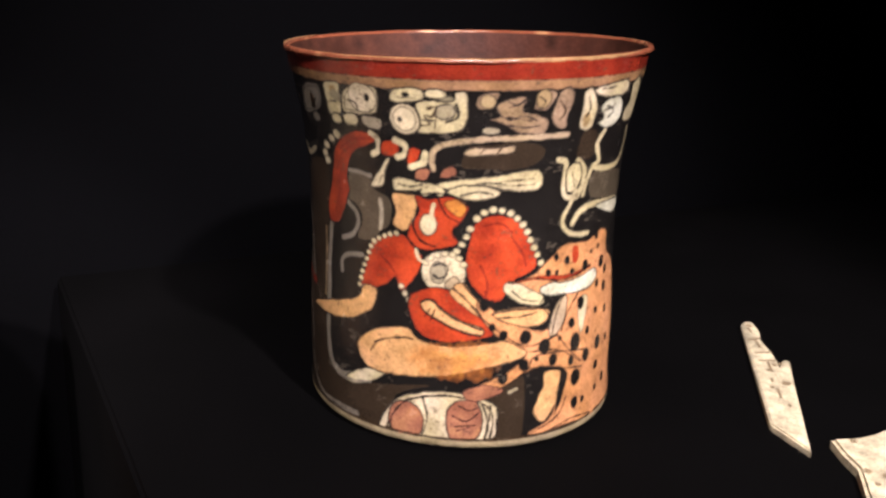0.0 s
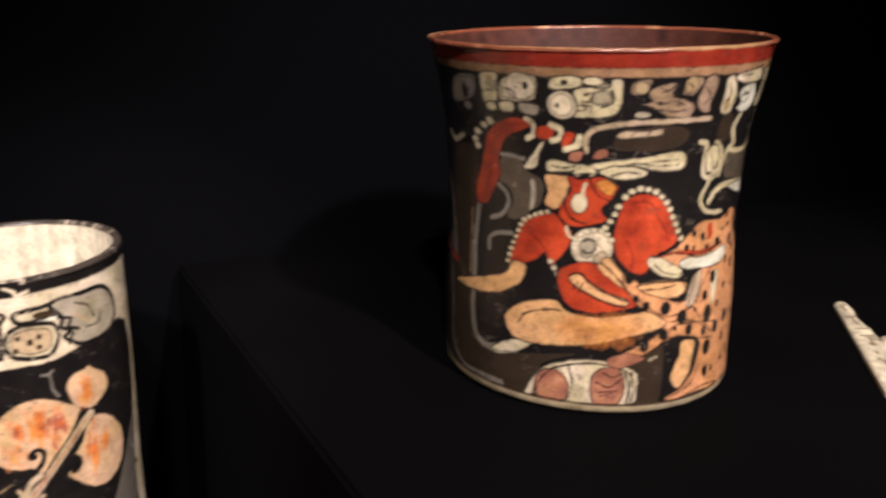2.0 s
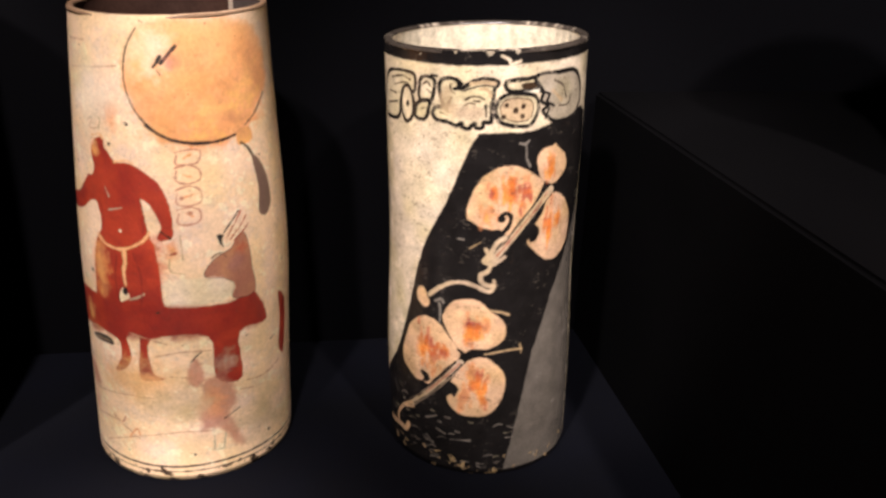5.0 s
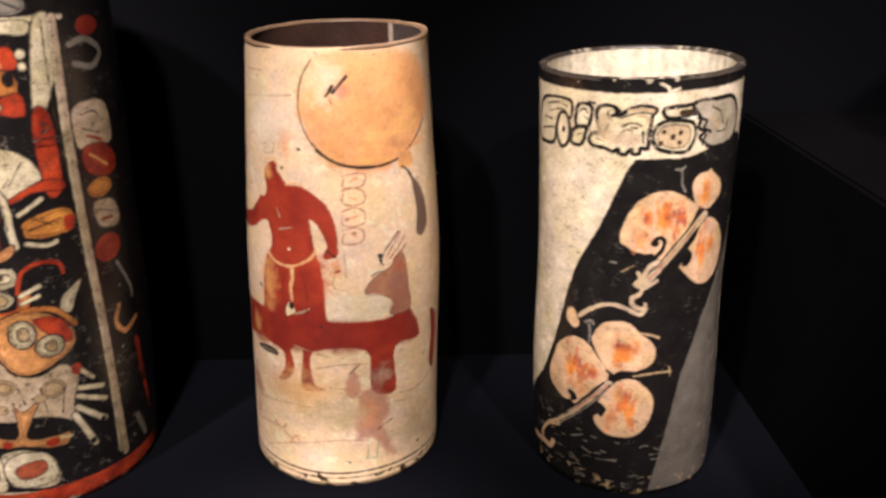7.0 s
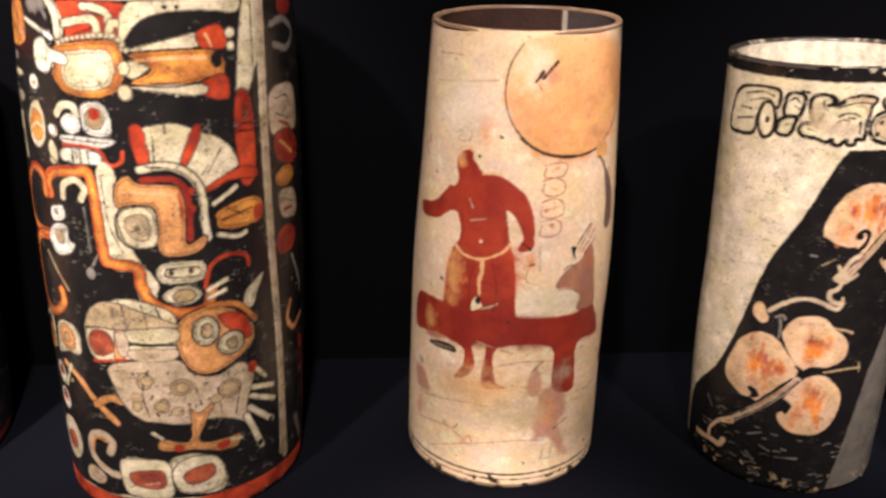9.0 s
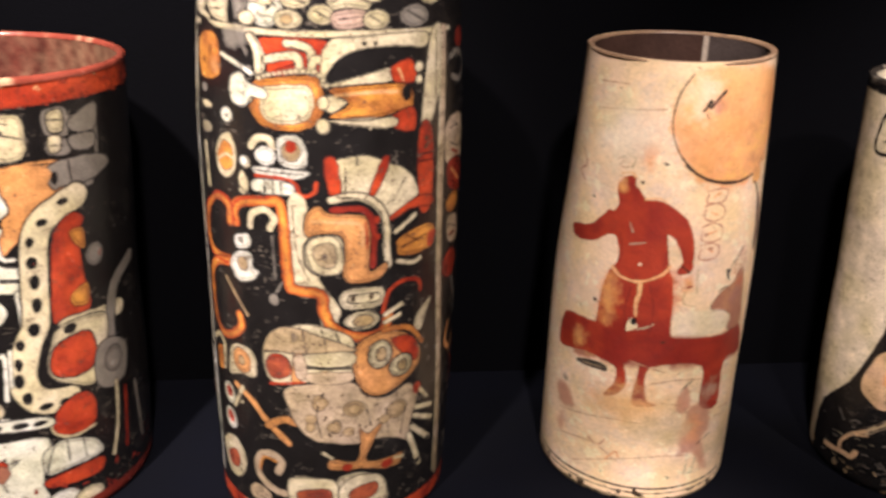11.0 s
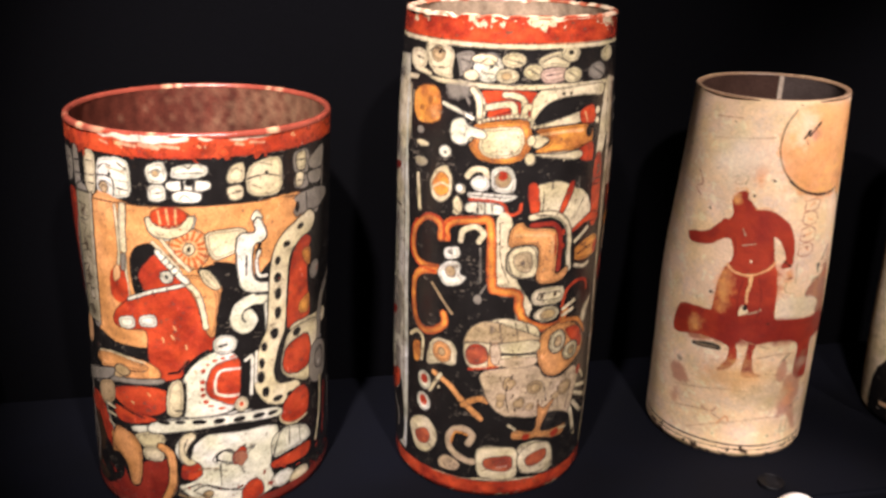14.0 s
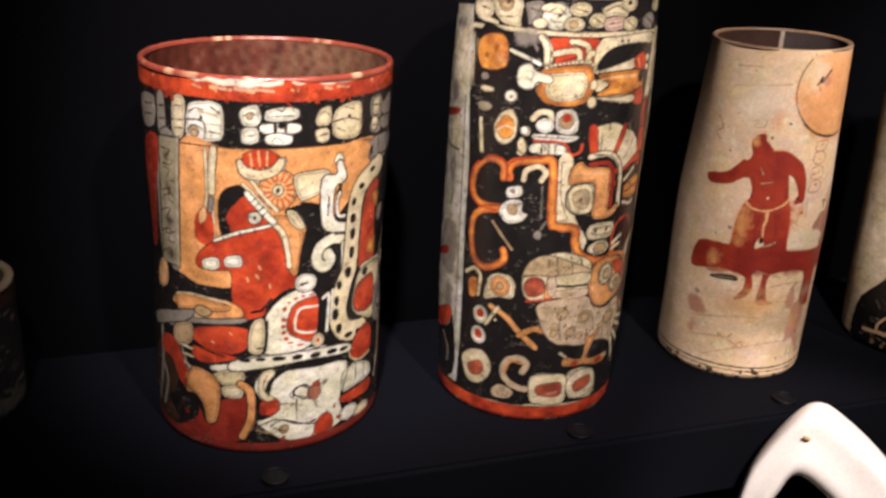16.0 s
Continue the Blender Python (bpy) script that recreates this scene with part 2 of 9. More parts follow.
    def band(self, colour, z0, z1):
        d = np.abs(self.Z + self.rise() - (z0 + z1) / 2) - (z1 - z0) / 2 + self.wob
        self.lay(slice(None), slice(None), self.cover(d), colour)

    def noise(self, mm, seed, stretch=1.0):
        """Smooth random values, 0 to 1, with spots of that size."""
        g = np.random.default_rng(seed).random((257, 257))
        x, z = self.T * self.unit / (mm * stretch) + 900, self.Z / mm
        i, j = x.astype(int), z.astype(int)
        fx, fz = x - i, z - j
        fx, fz = fx * fx * (3 - 2 * fx), fz * fz * (3 - 2 * fz)
        i, j = i % 256, j % 256
        return (g[i, j] * (1 - fx) + g[i + 1, j] * fx) * (1 - fz) + (g[i, j + 1] * (1 - fx) + g[i + 1, j + 1] * fx) * fz

    def age(self, seed, wash=0.30, specks=0.5, scuffs=0.35, depth=0.38):
        """Uneven slip, dark specks in the pale paint, pale scuffs in the dark."""
        big, mid, fine, dust = self.noise(11, seed), self.noise(3.2, seed + 1, 1.6), self.noise(1.1, seed + 2), self.noise(0.75, seed + 3, 1.8)
        pale = np.clip((self.col.max(2) - 0.1) / 0.3, 0, 1)
        tiny = self.noise(0.62, seed + 4)
        tone = 1.12 - wash * (0.55 * big + 0.6 * mid + 0.45 * fine + 0.35 * tiny)
        self.col *= 1 - pale[..., None] * (1 - tone[..., None])
        self.col[..., 2] *= 1 - 0.22 * pale * big
        hit = np.clip((fine * 0.6 + dust * 0.5 + mid * 0.3 - 0.98) * 9, 0, 1) * pale * specks
        self.lay(slice(None), slice(None), hit, (0.10, 0.065, 0.04))
        hit = np.clip((dust * 0.7 + mid * 0.45 + big * 0.3 - 1.03) * 7, 0, 1) * (1 - pale) * scuffs
        self.lay(slice(None), slice(None), hit, (0.34, 0.28, 0.20))
        # red and orange slips run from dark and thick to bright and thin
        warm = np.clip((self.col[..., 0] - 2.2 * self.col[..., 1]) / 0.12, 0, 1) * pale
        thick = np.clip(0.5 + 2.4 * (0.55 * big + 0.3 * mid + 0.15 * self.noise(5.5, seed + 8, 0.5) - 0.5), 0, 1)
        self.col[..., 0] *= 1 - warm * depth * thick
        self.col[..., 1] *= 1 + warm * (0.35 - depth * 2 * thick)
        # fine cracks and scratches
        crack = np.abs(self.noise(6.5, seed + 5, 0.8) - 0.5) + np.abs(self.noise(2.2, seed + 6) - 0.5) * 0.12
        hit = np.clip(1 - crack / 0.018, 0, 1) * 0.35 * (0.3 + 0.7 * pale)
        self.lay(slice(None), slice(None), hit, (0.12, 0.07, 0.04))

    def worn(self, colour, z0, z1, amount, seed):
        """Patches where the slip has chipped off."""
        rng = np.random.default_rng(seed)
        f = np.zeros_like(self.T)
        for k in range(40):
            s = rng.uniform(0.1, 1.4)
            a = rng.uniform(0, 6.28)
            f += np.sin((self.T * self.unit * math.cos(a) + self.Z * math.sin(a)) * s + rng.uniform(0, 6.28)) / (0.6 + s)
        f /= f.std()
        f += (self.noise(1.6, seed) - 0.5) * 2.2 + (self.noise(0.8, seed + 7) - 0.5) * 1.6
        zone = np.clip(np.minimum(self.Z - z0, z1 - self.Z) / 1.5, -3, 1)
        self.lay(slice(None), slice(None), np.clip((f - amount + np.minimum(zone, 0)) * 3, 0, 1), colour)


def knots(radii, f):
    """The wall's radius at a share f of its height, smooth through five knots."""
    u = np.clip(np.asarray(f, float), 0, 1) * 4
    i = np.minimum(u.astype(int), 3)
    p = np.array([2 * radii[0] - radii[1], *radii, 2 * radii[4] - radii[3]])
    t = u - i
    a, b, c, d = p[i], p[i + 1], p[i + 2], p[i + 3]
    return 0.5 * (2 * b + (c - a) * t + (2 * a - 5 * b + 4 * c - d) * t * t + (3 * b - a - 3 * c + d) * t ** 3)


def sheet(name, P, colours, mat, parent, label="", closed=True):
    """A grid of points, rows by columns round the axis, as one mesh with its painted colours."""
    h, w = P.shape[:2]
    idx = np.arange(h * w).reshape(h, w)
    nxt = np.roll(idx, -1, 1)
    q = np.stack([idx[:-1], nxt[:-1], nxt[1:], idx[1:]], -1).reshape(-1, 4)
    me = bpy.data.meshes.new(name)
    me.vertices.add(h * w)
    me.vertices.foreach_set("co", P.reshape(-1).astype(np.float32))
    me.loops.add(q.size)
    me.loops.foreach_set("vertex_index", q.reshape(-1).astype(np.int32))
    me.polygons.add(len(q))
    me.polygons.foreach_set("loop_start", np.arange(0, q.size, 4, dtype=np.int32))
    me.update(calc_edges=True)
    me.polygons.foreach_set("use_smooth", np.ones(len(q), bool))
    at = me.attributes.new("paint", "FLOAT_COLOR", "POINT")
    at.data.foreach_set("color", np.concatenate([colours.reshape(-1, 3), np.ones((h * w, 1))], 1).reshape(-1).astype(np.float32))
    me.materials.append(mat)
    ob = new(name, me)
    ob.parent = parent
    if label:
        ob["label"] = label
    return ob


def ring(th, rz, lean):
    t = np.radians(th)
    r, z = np.array([p[0] for p in rz])[:, None], np.array([p[1] for p in rz])[:, None]
    return np.stack([r * np.sin(t) + lean[0] * z, -r * np.cos(t) + lean[1] * z, z + 0 * t], -1)


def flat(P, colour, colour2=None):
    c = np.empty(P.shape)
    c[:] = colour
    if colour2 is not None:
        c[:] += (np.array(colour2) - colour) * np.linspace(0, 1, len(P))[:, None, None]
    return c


def vase(name, spot_xyz, lean, paint, mat, lip, inside, foot, wall, label, lip_label, inner=None, chips=None, nick=0.00015, round_lip=0.42):
    """A vase: painted wall, rolled lip, inner wall with floor, and underside."""
    thing = new(name)
    thing.location = spot_xyz
    tagged(thing, label, "vase", "painted vases on display")
    rad, H = paint.radii, paint.height / 1000
    r = knots(rad, paint.z / paint.height)
    # the foot is rounded off
    r = r - 0.0018 * np.clip(1 - paint.z / 5, 0, 1) ** 2
    t = np.radians(paint.T)
    R, Z = r[:, None], paint.Z / 1000
    dent = 0.0005 * np.sin(3 * t + 1) + 0.0004 * np.sin(5 * t + Z * 30)
    R = R + dent * np.clip(Z / 0.02, 0, 1)
    P = np.stack([R * np.sin(t) + lean[0] * Z, -R * np.cos(t) + lean[1] * Z, Z], -1)
    g = np.random.default_rng(len(label) + 5)
    waves = [(int(g.integers(3, 45)), g.uniform(0, 6.28)) for k in range(16)]

    def chipped(P, th):
        """The hand-made rim is a little out of level, and dips where it is chipped."""
        x, y = P[..., 0] - lean[0] * P[..., 2], P[..., 1] - lean[1] * P[..., 2]
        P[..., 2] += (paint.cant[0] * x + paint.cant[1] * y) * paint.slant(P[..., 2] * 1000)
        f = sum(np.sin(n * np.radians(th) + a) for n, a in waves) / 2.8
        P[..., 2] -= nick * np.clip(f - 0.6, 0, 1.6) * np.clip((P[..., 2] - H + 0.012) / 0.012, 0, 1)

    chipped(P, paint.th)
    sheet("wall", P, paint.col, mat, thing)
    th = np.linspace(-180, 180, 145)[:-1]
    top, w = rad[4], wall
    arc = [(top - w / 2 + (w / 2 + 0.0002) * math.cos(a), H - 0.0012 + w * round_lip * math.sin(a)) for a in np.linspace(-0.25, math.pi + 0.05, 10)]
    Q = ring(th, arc, lean)
    chipped(Q, th)
    L = flat(Q, lip)
    if chips is not None:
        # pale chips along the edge
        g = np.random.default_rng(len(label))
        f = np.repeat(g.random(48), 3) * 0.6 + g.random(144) * 0.4
        f = np.clip((f - chips[1]) * 4, 0, 1)[None, :, None]
        L += (np.array(chips[0]) - L) * f
    sheet("lip", Q, L, mat, thing, lip_label)
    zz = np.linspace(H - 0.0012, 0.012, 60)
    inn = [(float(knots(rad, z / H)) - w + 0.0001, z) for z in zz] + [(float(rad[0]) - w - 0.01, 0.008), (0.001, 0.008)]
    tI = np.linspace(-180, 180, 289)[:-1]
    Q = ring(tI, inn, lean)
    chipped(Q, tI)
    # darker towards the floor: depth shade painted into the inner wall
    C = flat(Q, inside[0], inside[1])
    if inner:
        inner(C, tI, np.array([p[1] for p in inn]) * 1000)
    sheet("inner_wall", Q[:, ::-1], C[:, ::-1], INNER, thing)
    Q = ring(th, [(0.001, 0.0005), (rad[0] - 0.004, 0.0), (rad[0] - 0.0016, 0.0008)], lean)
    sheet("foot", Q, flat(Q, foot), mat, thing)
    return thing


SCARLET = (0.64, 0.115, 0.035)
BRICK, STONE, PALE, LEAF, EMBER, FAINT, SALMON, BUFF, MOSS = (0.46, 0.17, 0.11), (0.44, 0.37, 0.27), (0.60, 0.62, 0.58), (0.74, 0.47, 0.28), (0.86, 0.19, 0.05), (0.50, 0.27, 0.17), (0.84, 0.32, 0.13), (0.58, 0.43, 0.29), (0.27, 0.23, 0.15)
PEACH2, ORANGE2, CREAM2, PINK2, TAN2 = (0.80, 0.50, 0.25), (0.76, 0.34, 0.13), (0.80, 0.66, 0.47), (0.50, 0.18, 0.12), (0.55, 0.40, 0.25)

def repaired(C, th, z):
    """A mended piece of the inner wall, with a pale seam round it."""
    top = z.max()
    x, h = np.meshgrid(th, top - z)
    inside = (x > 86) & (x < 167) & (h < 24)
    seam = inside & ((x > 163.5) | (h > 21.5) | (x < 89))
    C[inside] = (0.075, 0.055, 0.045)
    C[seam] = (0.50, 0.40, 0.29)


def mottled_lit(pale, amount, side):
    """Stains running down the inner wall; worn patches and painted light brighten one side."""

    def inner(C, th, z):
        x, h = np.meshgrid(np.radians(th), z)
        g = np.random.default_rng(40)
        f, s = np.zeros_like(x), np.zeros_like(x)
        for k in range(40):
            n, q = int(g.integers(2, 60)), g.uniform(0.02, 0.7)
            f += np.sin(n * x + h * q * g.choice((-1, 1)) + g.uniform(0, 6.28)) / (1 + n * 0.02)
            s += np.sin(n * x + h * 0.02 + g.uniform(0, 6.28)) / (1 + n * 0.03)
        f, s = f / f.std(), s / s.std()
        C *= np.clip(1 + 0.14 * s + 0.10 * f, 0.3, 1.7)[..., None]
        # lit side of the wall, put into the colour as a paler tone
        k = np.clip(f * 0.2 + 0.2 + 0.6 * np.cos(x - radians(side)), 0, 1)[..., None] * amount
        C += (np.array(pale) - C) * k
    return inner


# squat flaring vase on the riser: black ground, red figure shapes, spotted orange shape
p = Paint((0.0729, 0.0725, 0.0706, 0.0729, 0.0812), 164.5, (-125, 95), 0.46, BLACK, 1, (0.040, 0.002))
p.band((0.30, 0.028, 0.017), 156.5, 166)
p.band((0.40, 0.22, 0.12), 152.8, 156.3)
p.fill(GREY, (-71.6, 145.4), (-61.2, 148.5), (-58.0, 147.0), (-59.1, 139.9), (-64.9, 136.0), (-74.0, 134.7), line=0.85, rim=1.4)
p.oval(BROWN, -64.8, 140.5, 2.2, 3.2)
p.oval(GREY, -64.1, 134.1, 3.4, 2.2, line=0.85)
p.fill(CREAM, (-54.6, 149.8), (-48.9, 151.3), (-47.0, 149.8), (-48.1, 145.7), (-47.7, 140.8), (-49.8, 137.5), (-54.5, 136.9), (-55.1, 141.8), line=0.85)
p.oval(TAN, -50.8, 147.0, 2.2, 2.4)
p.stroke(BLACK, 0.6, (-54.6, 141.9), (-48.8, 143.3))
p.oval(STONE, -50.3, 145.3, 3.4, 2.2)
p.fill(CREAM, (-44.7, 149.1), (-40.0, 151.3), (-35.1, 151.7), (-33.0, 149.7), (-33.7, 141.9), (-36.4, 139.7), (-42.9, 138.9), (-47.3, 139.5), (-46.8, 145.4), line=0.85, rim=1.5)
p.oval(CREAM2, -38.7, 146.2, 6.6, 6.0, line=0.5)
p.oval(BLACK, -36.9, 146.5, 1.2, 1.6)
p.oval(CREAM, -51.3, 135.6, 3.2, 2.2, line=0.85)
p.fill(CREAM, (-47.8, 137.8), (-42.9, 139.1), (-41.4, 136.9), (-42.5, 134.5), (-46.8, 134.1), line=0.85)
p.fill(STONE, (-39.7, 138.8), (-35.5, 139.2), (-32.7, 138.3), (-32.8, 135.4), (-34.5, 134.0), (-39.1, 135.1), line=0.85)
p.fill(CREAM, (-28.9, 149.1), (-27.4, 151.4), (-22.0, 152.5), (-19.2, 151.2), (-18.9, 148.7), (-20.7, 146.8), (-27.5, 145.8), (-29.2, 146.9), line=0.85)
p.oval(BLACK, -24.2, 149.2, 1.6, 1.3)
p.fill(CREAM, (-21.5, 146.1), (-17.4, 147.6), (-11.1, 148.2), (-10.1, 151.4), (-7.1, 151.3), (-6.6, 144.8), (-7.5, 138.2), (-11.0, 135.5), (-20.3, 134.8), (-21.9, 136.9), (-20.6, 140.3), line=0.85)
p.oval(CREAM2, -25.0, 139.6, 6.2, 6.0, line=0.85, rim=1.5)
p.oval(BLACK, -26.5, 139.4, 0.9, 1.2)
p.fill(STONE, (-15.0, 145.7), (-11.1, 146.5), (-10.3, 142.4), (-13.5, 140.6), (-15.6, 141.9), line=0.7)
p.fill(MOSS, (-14.5, 149.2), (-11.1, 149.9), (-10.7, 147.8), (-14.5, 147.4), line=0.5)
p.stroke(BLACK, 1.3, (-9.8, 146.7), (-9.4, 141.8), (-12.7, 139.8))
p.stroke(BROWN, 0.7, (-17.9, 144.5), (-15.5, 145.2), (-16.6, 141.6), (-18.9, 141.6), (-17.6, 138.5), (-20.2, 137.7))
p.stroke(BROWN, 0.6, (-15.6, 141.7), (-16.0, 136.8))
p.oval(CREAM, -15.7, 150.3, 4.0, 2.0, line=0.85)
p.fill((0.42, 0.28, 0.19), (-4.5, 147.8), (-3.1, 150.9), (0.9, 152.1), (2.0, 150.7), (-0.1, 146.3), (-3.2, 144.8), line=0.85)
p.oval(TAN2, -1.1, 148.3, 3.0, 2.6, line=0.5)
p.fill((0.42, 0.28, 0.19), (1.2, 146.7), (4.5, 149.6), (9.3, 150.4), (8.9, 145.4), (10.6, 144.4), (14.3, 143.6), (17.3, 140.9), (16.1, 136.4), (8.8, 136.4), (4.4, 139.4), (-0.1, 141.4), (2.5, 143.1), line=0.85)
p.fill((0.42, 0.28, 0.19), (12.1, 146.5), (13.3, 152.0), (16.7, 153.0), (18.7, 150.8), (16.3, 145.4), (14.0, 145.4), line=0.85)
p.oval(TAN, 14.7, 149.6, 3.0, 3.6, line=0.5)
p.fill((0.42, 0.28, 0.19), (18.9, 149.7), (20.3, 153.0), (23.2, 153.4), (24.7, 149.6), (23.4, 142.9), (23.6, 138.4), (20.5, 138.4), (18.2, 142.0), line=0.85)
p.stroke(BROWN, 0.6, (5.0, 146.4), (7.9, 147.5))
p.stroke(BROWN, 0.6, (5.0, 142.5), (11.9, 141.2))
p.oval(STONE, 0.4, 137.1, 3.0, 1.2)
p.fill(CREAM2, (27.8, 151.7), (30.8, 153.1), (34.1, 146.8), (34.4, 142.2), (33.7, 137.7), (30.5, 136.6), (28.1, 139.3), (28.5, 144.9), line=0.85)
p.oval(TAN, 30.9, 140.9, 2.0, 3.0)
p.fill(CREAM2, (31.8, 152.6), (39.6, 154.3), (48.1, 154.8), (48.9, 150.1), (39.9, 149.3), (34.4, 150.2), line=0.85)
p.fill(WHITE, (36.2, 145.5), (38.8, 148.7), (45.8, 148.8), (49.0, 143.0), (47.2, 138.5), (41.1, 136.7), (36.0, 139.1), (38.5, 141.2), line=0.85)
p.stroke(BROWN, 0.7, (38.2, 144.2), (42.5, 145.4))
p.fill(CREAM, (53.7, 153.1), (61.4, 154.1), (63.9, 145.8), (62.6, 138.6), (53.8, 137.6), (50.7, 141.6), (54.0, 146.4), line=0.85)
p.fill((0.036, 0.024, 0.015), (-79.9, 107.3), (-61.0, 114.6), (-63.0, 86.9), (-60.3, 57.1), (-57.9, 26.4), (-50.4, 22.4), (-33.2, 25.9), (-17.0, 29.5), (-28.8, 22.2), (-37.2, 1.9), (-60.2, 3.1), (-78.8, 0.8), (-82.0, 53.4))
p.fill((0.080, 0.062, 0.040), (-48.0, 114.1), (-40.1, 114.1), (-37.6, 109.3), (-31.6, 105.8), (-31.9, 96.3), (-35.8, 91.9), (-39.7, 87.4), (-45.8, 87.0), (-43.2, 95.0), (-45.1, 100.5), (-50.5, 104.0))
p.fill((0.036, 0.024, 0.015), (-6.3, 130.1), (0.6, 131.9), (10.9, 133.2), (17.8, 130.3), (15.5, 124.0), (6.4, 121.4), (-2.4, 121.7), (-8.4, 122.5), line=0.5)
p.fill((0.036, 0.024, 0.015), (30.8, 135.6), (37.0, 135.7), (37.4, 125.6), (30.3, 125.2))
p.fill((0.080, 0.062, 0.040), (39.0, 118.2), (53.8, 117.3), (64.8, 113.1), (63.4, 103.2), (45.6, 106.1), (39.0, 108.6))
p.fill((0.036, 0.024, 0.015), (-5.8, 28.9), (9.2, 32.4), (14.1, 34.3), (14.7, 14.9), (13.0, 5.8), (2.2, 5.0), (-0.1, 21.3))
p.stroke(GREY, 2.6, (-60.7, 88.8), (-62.0, 71.9), (-61.1, 56.8), (-60.6, 35.9), (-57.9, 26.4), (-52.2, 23.7), (-45.2, 26.3))
p.stroke(TAN, 0.5, (-64.7, 86.3), (-63.7, 55.8))
p.stroke(GREY, 1.2, (-82.7, 69.5), (-76.3, 39.4), (-75.6, 17.2), (-66.2, 8.2), (-54.6, 8.3), (-44.9, 8.6))
p.fill(CREAM, (-50.4, 22.4), (-45.1, 28.4), (-36.6, 32.1), (-32.8, 31.3), (-38.9, 25.0), (-46.5, 21.5), line=0.85)
p.stroke(GREY, 2.0, (-50.8, 101.5), (-46.4, 97.8), (-45.5, 93.2), (-48.4, 87.5), (-53.6, 84.8))
p.stroke(GREY, 1.6, (-49.7, 114.9), (-43.6, 115.1), (-38.9, 114.4))
p.stroke(STONE, 2.0, (-35.4, 105.1), (-34.9, 99.2), (-35.7, 93.2))
p.stroke(GREY, 1.8, (-54.0, 70.1), (-54.2, 74.6), (-51.0, 78.1), (-43.5, 79.9))
p.fill((0.42, 0.045, 0.024), (-60.9, 90.0), (-62.3, 97.1), (-58.3, 110.5), (-55.2, 122.0), (-49.5, 129.0), (-42.8, 132.1), (-37.3, 132.4), (-34.9, 130.3), (-37.9, 127.5), (-43.3, 124.5), (-47.4, 120.1), (-49.7, 112.5), (-49.4, 105.5), (-53.1, 96.0), (-55.8, 91.0), line=0.85)
p.stroke(DARKRED, 0.9, (-52.0, 123.4), (-44.5, 128.6), (-37.6, 129.9))
p.stroke(DARKRED, 0.8, (-55.1, 113.7), (-51.6, 121.1), (-45.7, 125.6))
p.oval(CREAM, -52.9, 128.8, 2.4, 1.7, line=0.4)
p.oval(CREAM, -56.3, 126.5, 2.4, 1.7, line=0.4)
p.oval(CREAM, -60.1, 123.0, 2.4, 1.7, line=0.4)
p.oval(CREAM, -62.0, 119.2, 2.4, 1.7, line=0.4)
p.oval(CREAM, -60.5, 116.4, 2.4, 1.7, line=0.4)
p.stroke(CREAM, 2.2, (-37.3, 132.2), (-34.9, 130.3), (-34.7, 126.0), (-37.1, 124.0))
p.fill(RED, (-33.2, 129.7), (-28.6, 130.4), (-27.3, 127.2), (-29.8, 124.3), (-33.9, 125.0), line=0.85)
p.stroke(CREAM, 2.4, (-28.6, 130.8), (-25.4, 129.0), (-25.8, 125.4), (-28.1, 124.2))
p.fill(RED, (-24.1, 128.3), (-20.4, 127.9), (-21.8, 123.4), (-24.9, 121.8), line=0.85)
p.stroke(CREAM, 2.6, (-19.2, 126.7), (-20.0, 123.0), (-23.7, 120.7))
p.fill(CREAM, (-30.9, 123.2), (-32.8, 117.2), (-34.3, 111.1), (-39.0, 110.6), (-35.8, 116.6), (-33.1, 121.7), line=0.85)
p.stroke(BROWN, 0.5, (-34.1, 115.8), (-35.7, 111.7))
p.stroke(BUFF, 2.0, (-16.6, 120.6), (-17.0, 126.3), (-14.4, 130.3), (-7.7, 132.6), (2.2, 134.0), (24.6, 135.4))
p.fill(BUFF, (-7.6, 128.2), (-4.3, 130.1), (2.4, 130.4), (7.5, 131.4), (6.9, 128.7), (0.8, 127.7), (-5.9, 126.9), line=0.5)
p.stroke(BROWN, 0.6, (-2.6, 128.1), (-1.3, 129.8))
p.stroke(BROWN, 0.6, (2.5, 128.2), (3.7, 130.5))
p.fill(BRICK, (-21.9, 120.0), (-17.6, 120.6), (-18.9, 116.2), (-22.6, 116.3), line=0.85)
p.fill(BRICK, (-13.6, 121.0), (-10.1, 122.3), (-9.9, 118.5), (-14.5, 117.6), line=0.85)
p.fill(CREAM, (-30.1, 114.7), (-26.9, 115.9), (-20.8, 115.1), (-17.2, 114.8), (-19.9, 112.0), (-25.5, 110.7), (-29.8, 110.6), line=0.85)
p.fill(CREAM, (-15.4, 114.8), (-8.3, 117.3), (2.9, 119.2), (16.2, 121.5), (17.2, 113.8), (6.8, 113.2), (-0.4, 115.0), (-10.9, 112.9), line=0.7)
p.fill(CREAM, (-12.6, 112.4), (-7.4, 115.1), (-0.4, 115.0), (4.2, 112.7), (1.5, 110.0), (-5.5, 109.2), (-10.0, 110.3), line=0.85)
p.stroke(BROWN, 0.5, (3.9, 116.9), (15.0, 118.0))
p.stroke(BROWN, 0.5, (3.2, 115.0), (15.8, 115.7))
p.stroke(CREAM, 3, (-19.5, 111.2), (-16.6, 112.8), (-14.4, 111.8))
p.fill(PEACH, (-30.4, 109.0), (-22.7, 109.8), (-22.1, 103.9), (-23.8, 96.6), (-27.3, 94.1), (-30.7, 96.4), (-29.6, 101.5), line=0.6)
